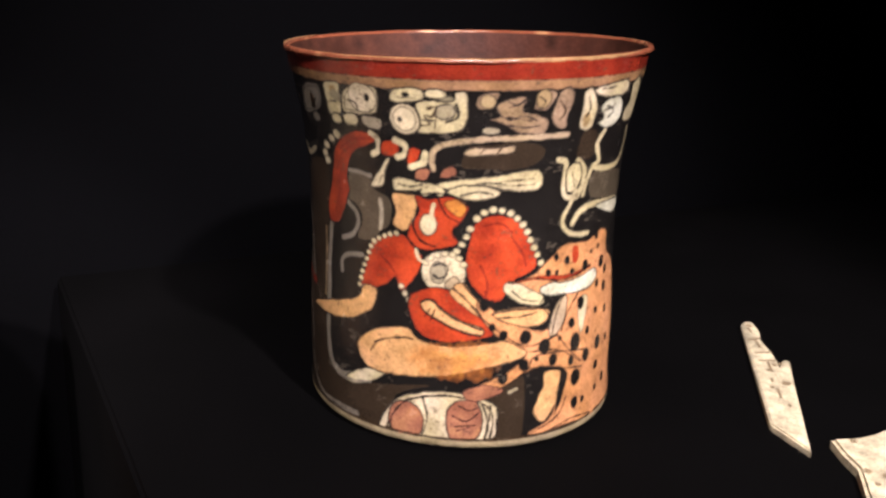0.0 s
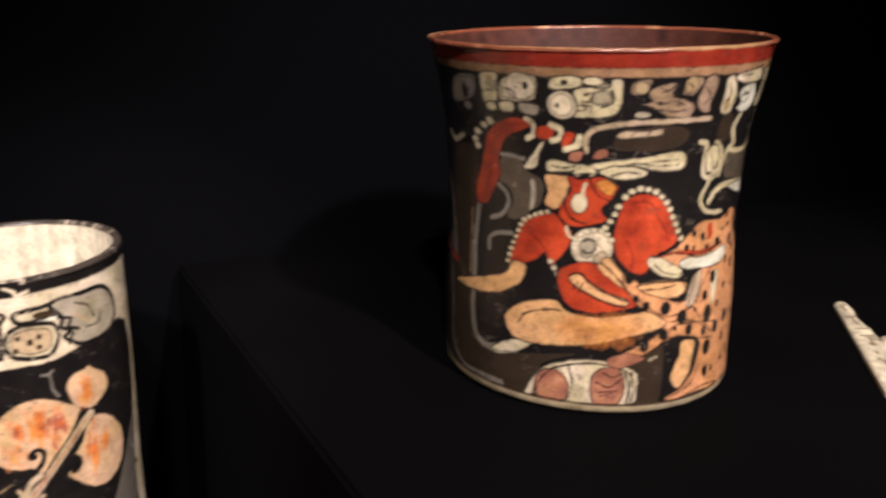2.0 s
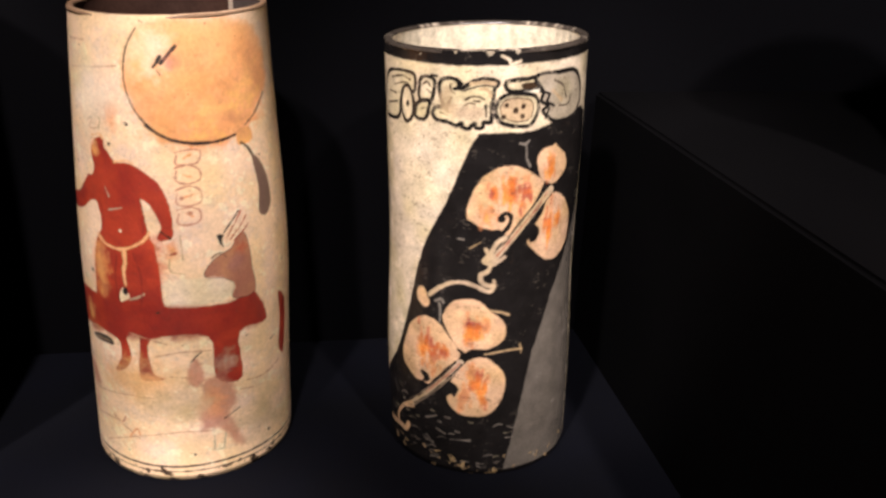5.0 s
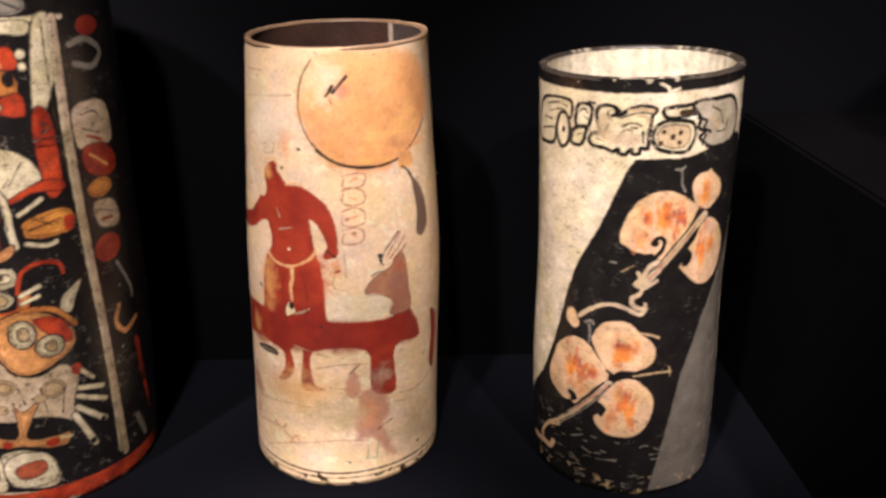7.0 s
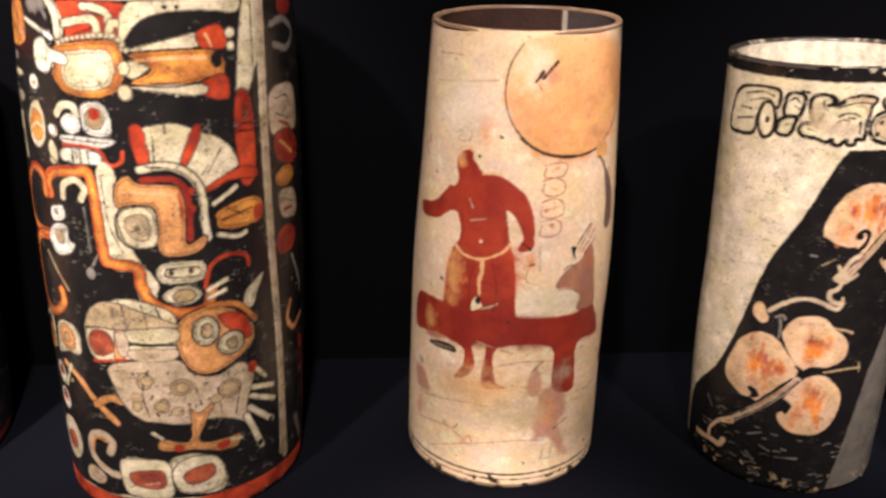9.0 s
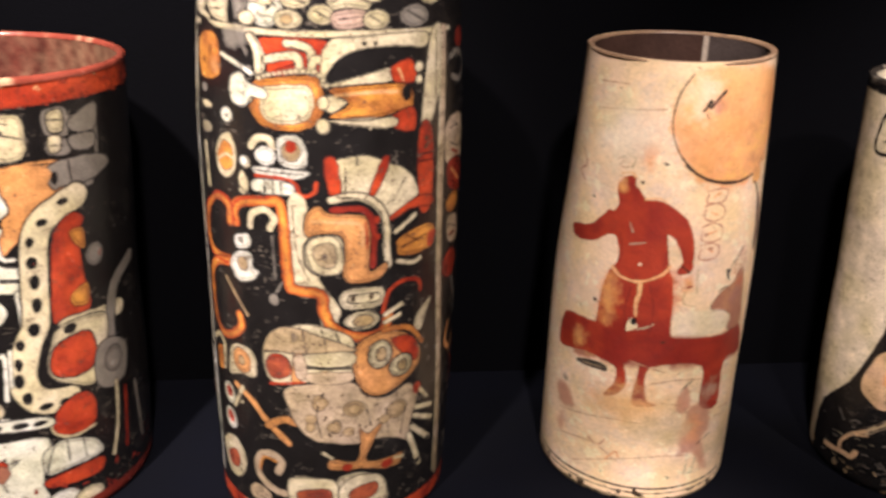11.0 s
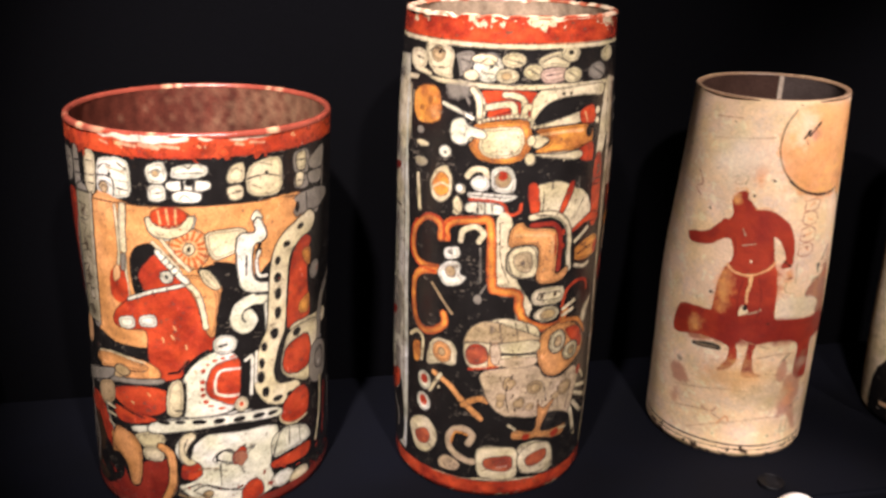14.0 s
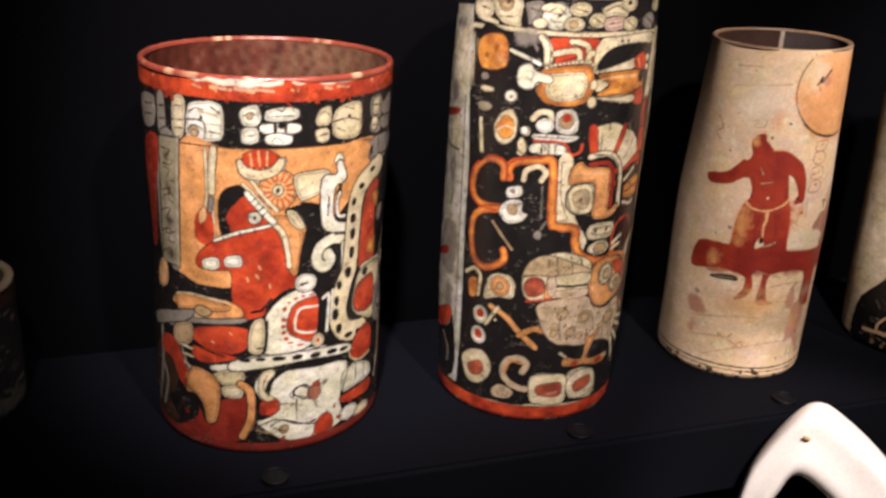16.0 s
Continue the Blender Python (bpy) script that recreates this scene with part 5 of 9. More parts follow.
p.fill(BLACK, (46.3, 144.2), (50.2, 143.6), (48.8, 140.7), (49.6, 137.4), (47.5, 139.6))
p.stroke(BROWN, 0.6, (42.6, 132.6), (47.6, 134.6), (50.6, 131.5))
p.fill(CREAM2, (17.6, 120.2), (28.6, 122.2), (44.6, 121.5), (54.1, 115.4), (52.6, 110.2), (45.0, 107.2), (25.8, 108.1), (17.7, 109.4), soft=1)
p.fill(PINK2, (27.3, 73.9), (31.4, 75.6), (33.8, 70.9), (35.0, 64.9), (31.3, 59.0), (27.0, 61.8), (26.2, 68.9), soft=1)
p.fill(BRICK, (33.5, 61.4), (43.5, 63.6), (51.7, 56.6), (52.4, 45.4), (48.1, 37.5), (53.3, 26.7), (56.0, 16.5), (48.9, 20.4), (42.9, 31.2), (32.7, 31.5), (31.5, 39.9), (33.2, 49.0), soft=1.5)
p.oval(SALMON, 38.9, 48.3, 5, 7, soft=4)
p.stroke(BROWN, 0.6, (28.6, 74.7), (31.7, 77.9), (34.9, 80.4))
p.stroke(BROWN, 0.6, (44.6, 36.3), (53.8, 40.7))
p.stroke(STONE, 0.8, (38.2, 18.8), (38.6, 27.0))
p.stroke(STONE, 0.8, (43.8, 18.6), (44.9, 26.9))
p.stroke(STONE, 0.6, (37.5, 18.2), (44.4, 17.8))
p.oval(STONE, 47.4, 71.8, 6, 4, soft=3)
p.stroke(FAINT, 0.6, (10.5, 78.6), (23.3, 80.9), (39.4, 80.1))
p.stroke(FAINT, 0.6, (-46.8, 44.4), (-11.0, 52.4), (7.6, 53.4))
p.stroke(FAINT, 0.6, (17.2, 66.7), (30.1, 64.8))
p.stroke(FAINT, 0.6, (-43.7, 29.1), (-19.9, 33.4), (-3.0, 26.4))
p.stroke(FAINT, 0.6, (-31.1, 16.1), (-6.9, 26.7), (17.9, 32.4), (37.8, 30.8))
p.stroke(FAINT, 0.6, (59.1, 56.3), (70.9, 54.8), (87.3, 57.5))
p.stroke(FAINT, 0.6, (-46.1, 223.9), (-20.5, 226.5), (-0.4, 228.8))
p.stroke(FAINT, 0.6, (-46.0, 237.9), (-25.2, 238.9))
p.stroke(FAINT, 0.6, (-3.2, 91.5), (16.9, 85.9))
p.stroke(FAINT, 0.6, (55.2, 52.0), (63.7, 50.1))
p.stroke(PINK2, 0.7, (-22.3, 35.4), (-15.2, 33.7), (-11.6, 38.7))
p.stroke(SALMON, 0.8, (-10.1, 25.7), (-4.8, 32.3), (-2.9, 29.1))
p.fill(OXIDE, (89.6, 99.0), (99.1, 89.8), (98.4, 71.8), (93.6, 59.1), (88.0, 65.4), (90.9, 82.4))
p.oval(TAN2, 70.1, 28.3, 13, 12, soft=7)
p.oval(PEACH, -3.2, 63.5, 20, 10, soft=7)
p.oval(TAN2, 20.8, 49.3, 16, 8, soft=6)
p.oval(CREAM2, -24.8, 215.1, 14, 16, soft=8)
p.fill((0.05, 0.04, 0.03), (-36.0, 81.8), (-26.2, 84.8), (-16.7, 85.2), (-15.3, 81.6), (-23.2, 80.5), (-35.1, 79.7))
p.stroke(TAN, 0.5, (-32.2, 81.4), (-18.1, 83.0))
p.fill(OXIDE, (-45.7, 99.6), (-38.1, 107.4), (-21.7, 109.6), (-19.6, 101.9), (-19.9, 89.1), (-39.9, 83.8), soft=1)
p.oval(SALMON, -36.0, 95.7, 5, 6, soft=3)
p.fill(OXIDE, (-54.5, 157.3), (-46.1, 159.0), (-38.4, 162.0), (-32.1, 164.5), (-25.8, 173.3), (-19.4, 166.7), (-30.1, 155.7), (-43.2, 151.6), (-51.9, 152.4))
p.fill(BRICK, (-53.7, 56.5), (-45.2, 62.0), (-37.2, 55.3), (-36.2, 49.4), (-46.1, 47.3), soft=1.5)
p.oval(PINK2, -45.4, 35.3, 3, 6, soft=3)
p.stroke(PINK2, 0.8, (-53.4, 200.0), (-48.5, 192.7), (-54.3, 188.6), (-48.5, 184.3))
p.oval(BROWN, -44.5, 64.7, 2.5, 2.0, soft=1.5)
p.band(BLACK, 9.6, 10.8)
p.band(BROWN, 6.4, 7.2)
p.band(TAN2, -1, 3.5)
p.worn(BROWN, -1, 6, 0.5, 8)
p.age(121, 0.13, 0.15, 0.1, 0.25)
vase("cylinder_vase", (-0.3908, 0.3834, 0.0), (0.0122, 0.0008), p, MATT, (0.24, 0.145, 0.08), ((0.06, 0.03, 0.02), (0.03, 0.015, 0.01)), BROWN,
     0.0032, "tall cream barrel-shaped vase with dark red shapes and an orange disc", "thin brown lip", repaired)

# tallest cylinder, black ground crowded with orange and cream pieces
p = Paint((0.0647, 0.0673, 0.0675, 0.0671, 0.0629), 304.8, (-105, 150), 0.58, BLACK, 5)
p.stroke(TAN, 1.2, (-75.0, 289.4), (-22.0, 290.1), (7.4, 289.4), (36.1, 290.5), (76.3, 292.4))
p.fill(CREAM, (-39.4, 287.6), (-25.3, 288.3), (-19.9, 283.6), (-20.8, 274.3), (-20.5, 269.7), (-31.3, 271.4), (-38.3, 278.3), line=0.72, rim=1.6)
p.oval(TAN, -30.4, 282.5, 5.3, 4.3, line=0.72, rim=1.5)
p.oval(BLACK, -29.3, 283.5, 1.3, 1.2)
p.fill(CREAM, (-53.2, 282.6), (-41.3, 283.3), (-38.2, 276.7), (-45.0, 270.9), (-53.2, 274.5), line=0.72, rim=1.6)
p.stroke(CREAM, 2.2, (-48.1, 272.7), (-35.3, 270.8))
p.fill(GREY, (-18.3, 283.8), (-9.2, 285.5), (-10.1, 276.9), (-15.8, 271.7), (-17.2, 277.8), line=0.72, rim=1.6)
p.oval(WHITE, -1.6, 277.5, 8.7, 7.9, line=0.87, rim=1.5)
p.fill(CREAM, (-10.4, 281.4), (-6.3, 284.8), (2.2, 283.8), (1.1, 279.2), (-6.0, 279.6), line=0.72)
p.oval(CREAM, -9.9, 272.9, 4.7, 3.1, line=0.72)
p.oval(CREAM, 10.5, 282.0, 6.9, 4.2, line=0.87, rim=1.5)
p.oval(CREAM, 7.7, 273.4, 6.3, 4.2, line=0.87, rim=1.5)
p.oval(TAN, 7.2, 273.4, 2.8, 2.1, line=0.58)
p.fill(CREAM, (23.0, 282.7), (31.6, 286.4), (39.6, 285.2), (38.4, 277.6), (30.5, 278.6), (24.6, 277.5), line=0.72, rim=1.6)
p.oval(CREAM, 20.5, 275.7, 5.8, 4.3, line=0.72, rim=1.5)
p.fill(PINK, (24.7, 276.6), (36.7, 277.7), (38.7, 271.5), (26.5, 269.6), line=0.72, rim=1.6)
p.oval(CREAM, 40.3, 285.2, 6.3, 4.6, line=0.87, rim=1.5)
p.oval(BLACK, 40.3, 285.8, 2.0, 1.5)
p.oval(CREAM, 41.9, 273.4, 6.4, 4.3, line=0.87, rim=1.5)
p.oval(GREY, 59.4, 274.3, 8.5, 5.1, line=0.87, rim=1.5)
p.oval(CREAM, 68.8, 283.3, 7.8, 4.5, line=0.72, rim=1.5)
p.stroke(CREAM, 2.4, (-75.0, 265.7), (-27.2, 268.2), (8.6, 267.3), (37.2, 267.8), (81.3, 267.0), line=0.58)
p.fill((0.56, 0.51, 0.42), (-85.2, 276.3), (-55.7, 279.0), (-54.0, 264.8), (-46.1, 175.6), (-47.5, 143.8), (-46.1, 94.9), (-46.2, 51.1), (-48.1, 15.4), (-61.2, 14.8), (-84.7, 9.7), (-84.5, 48.1), (-84.6, 120.3), (-84.9, 182.9), (-85.0, 233.7), bend=False)
p.oval(CREAM, -60.6, 246.1, 16.0, 20.7, soft=3)
p.stroke(PALE, 1.8, (-54.5, 261.2), (-51.3, 219.1), (-50.1, 174.4), (-49.2, 126.9), (-48.1, 85.5), (-48.4, 50.0), (-49.4, 17.0))
p.stroke(BROWN, 1, (-53.9, 222.2), (-52.3, 173.7), (-52.6, 125.6), (-51.4, 83.9), (-52.8, 38.5))
p.oval(BROWN, -67.7, 222.6, 6.2, 7.8, soft=2)
p.oval(BROWN, -64.9, 169.5, 5.6, 9.9, soft=2)
p.oval(BROWN, -61.0, 79.2, 5.3, 11.0, soft=2)
p.oval(CREAM, -63.2, 197.3, 8.3, 11.0, soft=3)
p.oval(BROWN, -67.9, 266.2, 7.6, 4.0, soft=2)
p.stroke(BROWN, 0.7, (-64.5, 234.4), (-65.0, 219.5))
p.stroke(BROWN, 0.7, (-63.4, 158.1), (-63.3, 137.7))
p.stroke(BROWN, 0.7, (-62.4, 191.8), (-63.2, 178.0))
p.oval(CREAM, -65.7, 120.1, 10.8, 9.5, soft=3)
p.stroke(BLACK, 1.74, (-50.2, 261.9), (-46.3, 220.3), (-46.1, 175.6), (-45.8, 136.3), (-45.0, 86.8), (-45.0, 24.1))
p.fill(GREY, (-76.0, 128.3), (-55.8, 132.5), (-56.9, 102.8), (-76.4, 98.0))
p.fill(DARKRED, (-84.9, 206.8), (-60.6, 213.2), (-61.5, 208.4), (-84.9, 202.1))
p.fill(RED, (-84.8, 55.1), (-58.8, 71.5), (-56.7, 61.4), (-67.0, 51.2), (-84.9, 43.4), line=0.72)
p.fill(DARKRED, (-80.0, 107.2), (-64.9, 114.1), (-66.1, 108.0), (-84.8, 100.1))
p.stroke(BROWN, 1.4, (-62.9, 154.2), (-65.3, 145.2))
p.stroke(BROWN, 1.4, (-73.5, 184.5), (-57.2, 185.7))
p.fill(BLACK, (-84.8, 9.7), (-52.1, 20.2), (-54.0, 65.0), (-61.1, 54.5), (-84.9, 41.0))
p.stroke(GREY, 2.2, (-65.6, 47.4), (-58.6, 37.5), (-59.9, 27.5))
p.oval(GREY, -63.1, 100.0, 8.0, 5.7)
p.fill(ORANGE, (-44.4, 258.0), (-39.0, 263.2), (-28.7, 263.8), (-25.5, 259.6), (-25.0, 248.4), (-30.8, 243.2), (-39.3, 242.5), (-44.2, 246.5), line=1, rim=1.6)
p.oval(RED, -33.1, 255.8, 5.6, 3.8)
p.oval(BROWN, -31.9, 256.6, 2.3, 1.6)
p.oval(BROWN, -36.4, 251.3, 2.0, 1.3)
p.stroke(GREY, 1.2, (-22.8, 256.8), (-8.6, 251.6))
p.oval(GREY, -19.8, 260.3, 3.7, 2.5, line=0.58)
p.oval(GREY, -11.9, 258.1, 2.7, 3.1, line=0.58)
p.oval(GREY, -36.5, 236.5, 6.1, 5.2, line=0.72, rim=1.5)
p.fill(TAN, (-40.7, 230.5), (-30.1, 232.2), (-30.5, 226.1), (-41.2, 224.3), line=0.72, rim=1.6)
p.fill(CREAM, (-40.9, 220.2), (-32.6, 222.2), (-32.7, 215.4), (-40.6, 213.4), line=0.72, rim=1.6)
p.stroke(TAN, 3.2, (-36.4, 214.5), (-35.9, 192.0), line=0.58)
p.fill(CREAM, (-20.4, 245.9), (-14.3, 247.8), (-11.8, 242.3), (-6.5, 239.7), (-7.7, 236.4), (-13.6, 236.3), (-16.6, 235.2), (-19.9, 237.9), line=0.72, rim=1.6)
p.oval(CREAM, -21.7, 228.5, 5.4, 3.6, line=0.72)
p.oval(BLACK, -21.7, 228.5, 1.5, 1.0)
p.oval(CREAM, -22.3, 220.4, 3.5, 3.0, line=0.72)
p.fill(CREAM, (-27.1, 211.6), (-22.2, 217.7), (-17.1, 213.7), (-16.1, 205.4), (-19.7, 199.6), (-24.8, 199.4), (-27.6, 204.7), line=0.72, rim=1.6)
p.oval(ORANGE, -22.4, 208.2, 5.9, 6.7, line=0.58, rim=1.5)
p.oval(PEACH, -22.5, 210.2, 3.1, 2.7)
p.oval(CREAM, -12.2, 207.8, 2.8, 3.0, line=0.58)
p.oval(CREAM, -13.9, 197.3, 3.6, 5.5, line=0.58)
p.fill(RED, (-3.7, 265.1), (25.3, 264.4), (21.6, 253.6), (17.7, 248.9), (1.4, 248.4), (-1.2, 256.0), line=0.87)
p.stroke(CREAM, 3.4, (-7.3, 264.8), (-3.2, 257.4), (-4.2, 248.9), line=0.72)
p.stroke(CREAM, 3, (-1.2, 256.0), (10.4, 258.2), (12.6, 252.0), line=0.72)
p.stroke(CREAM, 3, (7.4, 263.3), (15.7, 261.3), (17.0, 252.0), line=0.72)
p.stroke(CREAM, 3, (22.9, 255.1), (17.8, 256.7), (16.2, 250.5), line=0.72)
p.fill(CREAM, (26.7, 264.3), (37.3, 265.4), (33.0, 257.8), (23.1, 250.4), (20.6, 245.7), (21.5, 255.1), line=0.72, rim=1.6)
p.fill(ORANGE, (-6.8, 246.1), (1.4, 248.4), (17.6, 249.8), (21.3, 242.6), (20.7, 233.0), (16.1, 226.6), (5.3, 224.6), (-4.4, 227.1), (-9.0, 233.7), (-7.0, 238.1), line=1.2, rim=1.6)
p.fill(CREAM, (-3.3, 242.6), (4.3, 245.1), (15.1, 245.4), (17.7, 237.8), (14.5, 229.8), (3.8, 227.8), (-3.2, 231.1), line=0.58, rim=1.6)
p.stroke(CREAM, 3, (-18.8, 245.2), (-9.5, 242.0), line=0.58)
p.fill(WHITE, (3.3, 221.2), (10.8, 223.2), (14.3, 218.4), (14.3, 209.1), (7.5, 207.6), (3.2, 211.3), line=1, rim=1.6)
p.oval(TAN, 8.5, 215.6, 4.4, 4.9, line=0.72, rim=1.5)
p.oval(RED, 8.4, 217.9, 2.5, 3.0)
p.stroke(CREAM, 3.2, (-8.8, 216.0), (-5.5, 220.4), (-0.5, 220.3), (0.8, 216.1), line=0.58)
p.oval(WHITE, -2.3, 212.5, 5.5, 4.6, line=0.72, rim=1.5)
p.fill(WHITE, (-7.2, 206.9), (14.4, 206.8), (13.2, 203.4), (6.4, 202.2), (-6.2, 202.9), line=0.87)
p.stroke(RED, 1.6, (-7.0, 202.5), (7.8, 202.2), (12.2, 194.9), (17.1, 196.7), (18.0, 201.1))
p.fill(WHITE, (-7.5, 200.7), (7.8, 200.9), (8.1, 194.8), (-7.9, 194.9), line=0.72)
p.stroke(BLACK, 1.01, (-3.2, 200.6), (-3.0, 195.2))
p.stroke(BLACK, 1.01, (0.4, 201.0), (0.7, 194.9))
p.stroke(BLACK, 1.01, (4.0, 200.6), (4.3, 195.2))
p.fill(CREAM, (6.9, 191.3), (13.8, 192.2), (15.2, 163.6), (20.3, 149.1), (26.9, 137.6), (25.8, 130.3), (30.9, 124.0), (44.8, 121.0), (43.4, 115.7), (24.8, 122.9), (19.0, 130.8), (18.3, 143.7), (9.0, 147.3))
p.stroke(SCARLET, 5, (-18.9, 177.0), (-19.8, 182.1), (-16.1, 187.5), (-1.4, 190.6), (3.8, 187.6), (5.9, 152.5), (9.0, 147.3), (19.1, 145.5), (20.4, 136.3), (24.5, 126.7), (34.2, 121.6), (44.7, 122.2), (47.7, 131.6), line=0.72)
p.stroke(ORANGE, 2.5, (-18.9, 177.0), (-19.8, 182.1), (-16.1, 187.5), (-1.4, 190.6), (3.8, 187.6), (5.9, 152.5), (9.0, 147.3), (19.1, 145.5), (20.4, 136.3), (24.5, 126.7), (34.2, 121.6), (44.7, 122.2), (47.7, 131.6))
p.stroke(RED, 1.2, (-17.6, 175.9), (-20.8, 181.9), (-16.1, 188.9), (-1.5, 192.6))
p.stroke(CREAM, 3, (-11.0, 176.9), (-9.8, 183.1), (-3.5, 186.2), (0.7, 182.2), (-1.4, 177.4), line=0.72)
p.stroke(SCARLET, 4.4, (-22.3, 176.2), (-23.3, 184.8), (-32.0, 187.1), (-40.6, 177.9), (-41.7, 162.9), (-35.2, 155.9), (-23.4, 156.0), line=0.72)
p.stroke(ORANGE, 2.2, (-22.3, 176.2), (-23.3, 184.8), (-32.0, 187.1), (-40.6, 177.9), (-41.7, 162.9), (-35.2, 155.9), (-23.4, 156.0))
p.stroke(SCARLET, 4.4, (-23.3, 155.0), (-35.1, 151.1), (-40.9, 140.6), (-38.6, 118.5), (-29.5, 112.5), (-18.6, 120.1), (-18.9, 127.6), line=0.72)
p.stroke(ORANGE, 2.2, (-23.3, 155.0), (-35.1, 151.1), (-40.9, 140.6), (-38.6, 118.5), (-29.5, 112.5), (-18.6, 120.1), (-18.9, 127.6))
p.stroke(RED, 1.4, (-20.9, 175.8), (-21.9, 186.2), (-32.0, 188.5), (-42.7, 177.3), (-43.8, 162.1), (-36.5, 154.3), (-25.1, 153.7))
p.fill(WHITE, (-20.0, 169.6), (-12.4, 172.1), (-11.6, 166.2), (-18.5, 163.5), line=0.72, rim=1.6)
p.oval(GREY, -16.4, 168.4, 1.5, 1.4, line=0.58)
p.fill(WHITE, (-23.3, 155.0), (-18.4, 162.1), (-11.4, 162.6), (-10.3, 155.6), (-7.2, 153.7), (-11.5, 148.1), (-17.9, 146.6), (-21.4, 149.3), line=0.72, rim=1.6)
p.oval(TAN, -15.9, 156.2, 3.4, 3.6, line=0.58)
p.stroke(ORANGE2, 3.4, (-23.7, 85.9), (-14.0, 80.4), (-7.2, 72.2), (4.0, 59.9), line=0.58)
p.stroke(ORANGE2, 3.6, (-5.6, 68.5), (2.0, 74.0), (7.1, 72.5), line=0.58)
p.stroke(CREAM, 2.2, (-26.5, 71.7), (-19.3, 85.9), line=0.58)
p.stroke(CREAM, 2.2, (-43.5, 104.4), (-36.9, 109.4), (-32.2, 105.5), (-33.2, 91.1), line=0.58)
p.fill(ORANGE, (-40.6, 99.7), (-34.8, 102.4), (-34.5, 90.5), (-39.3, 88.2), line=0.58)
p.fill(CREAM, (-25.4, 108.2), (-15.0, 110.8), (-10.6, 105.1), (-11.2, 95.1), (-19.5, 93.8), (-28.9, 91.0), line=0.87, rim=1.6)
p.oval(ORANGE2, -19.1, 101.8, 6.6, 7.0, line=0.72, rim=1.5)
p.oval(TAN, -19.1, 101.8, 2.5, 2.7, line=0.58)
p.oval(WHITE, -30.7, 77.2, 5.8, 6.5, line=0.72, rim=1.5)
p.oval(RED, -30.7, 78.0, 3.2, 3.3)
p.oval(WHITE, -31.4, 61.1, 6.1, 6.7, line=0.72, rim=1.5)
p.oval(RED, -31.4, 61.9, 3.3, 3.8)
p.fill(CREAM, (-39.1, 44.2), (-30.4, 51.0), (-24.2, 45.4), (-20.3, 40.6), (-25.3, 28.8), (-34.2, 25.1), (-41.6, 29.6), line=0.87, rim=1.6)
p.oval(RED, -31.8, 36.0, 6.4, 7.0)
p.stroke(ORANGE2, 4, (-0.1, 44.6), (-4.7, 39.3), (-6.5, 45.3), (-11.5, 48.9), (-16.6, 39.9), (-14.6, 29.8), (-7.6, 26.8), (2.2, 25.6), line=0.72)
p.oval(TAN, -12.7, 22.6, 6.8, 5.2, line=0.72, rim=1.5)
p.fill(CREAM, (1.8, 36.3), (11.6, 40.3), (21.3, 36.6), (23.2, 25.9), (21.8, 18.2), (11.5, 16.8), (2.4, 19.5), line=1, rim=1.6)
p.fill(RED, (7.6, 33.2), (14.4, 34.3), (18.5, 29.9), (17.5, 23.8), (10.6, 22.9), (6.6, 27.0), line=0.72)
p.stroke(CREAM, 1, (9.2, 26.3), (16.5, 25.6))
p.fill(CREAM, (25.1, 37.8), (35.3, 40.8), (46.3, 34.5), (50.5, 21.3), (46.9, 13.9), (35.0, 15.6), (26.8, 21.9), line=1, rim=1.6)
p.fill(RED, (30.7, 33.3), (37.7, 34.1), (42.9, 28.0), (42.7, 22.8), (35.1, 22.6), (31.2, 27.1), line=0.72)
p.stroke(CREAM, 1, (34.1, 26.0), (40.3, 27.1))
p.stroke(CREAM, 1.4, (-60.3, 5.9), (-26.0, 11.6), (9.1, 14.0), (43.9, 10.7), (85.7, -2.9), line=0.43)
p.stroke(GREY, 0.5, (-0.7, 173.3), (0.2, 151.9))
p.stroke(GREY, 0.6, (3.2, 150.4), (0.5, 144.7))
p.oval(GREY, -0.7, 140.9, 2.3, 2.9)
p.stroke(TAN, 1, (-26.7, 145.8), (-14.0, 129.0))
p.fill(CREAM, (68.7, 267.4), (76.2, 267.3), (74.9, 243.9), (67.4, 221.8), (62.9, 222.0), (64.4, 245.2), line=0.72)
p.stroke(BUFF, 4.2, (77.1, 266.8), (75.9, 217.0), (78.0, 158.7), (80.7, 107.0), (82.7, 57.5), (85.0, 16.9), line=0.72)
p.stroke(BROWN, 0.7, (71.9, 266.7), (71.2, 223.3), (74.4, 180.7))
p.stroke(CREAM, 1.2, (75.2, 266.4), (74.1, 217.4), (76.1, 159.4), (78.6, 107.9), (80.4, 58.9), (81.5, 19.3))
p.fill(RED, (61.9, 222.1), (69.4, 221.5), (70.6, 184.6), (62.6, 183.7), line=0.87)
p.stroke(BLACK, 1.01, (62.0, 210.1), (69.9, 210.0))
p.stroke(BLACK, 1.01, (62.2, 206.8), (70.2, 206.3))
p.oval(BROWN, 66.0, 217.5, 1.5, 1.3)
p.oval(BROWN, 65.7, 213.5, 1.5, 1.3)
p.fill(BUFF, (79.4, 221.8), (90.1, 225.2), (99.7, 220.3), (100.3, 201.2), (87.7, 201.7), (79.7, 202.2), line=0.87)
p.fill(OXIDE, (82.0, 201.1), (94.5, 201.3), (102.4, 190.1), (95.4, 183.2), (83.5, 188.3), line=0.72)
p.oval(ORANGE, 89.2, 178.6, 8.4, 5.3, line=0.72, rim=1.5)
p.fill(BUFF, (84.6, 171.6), (96.9, 168.9), (98.7, 155.7), (86.3, 157.3), line=0.72)
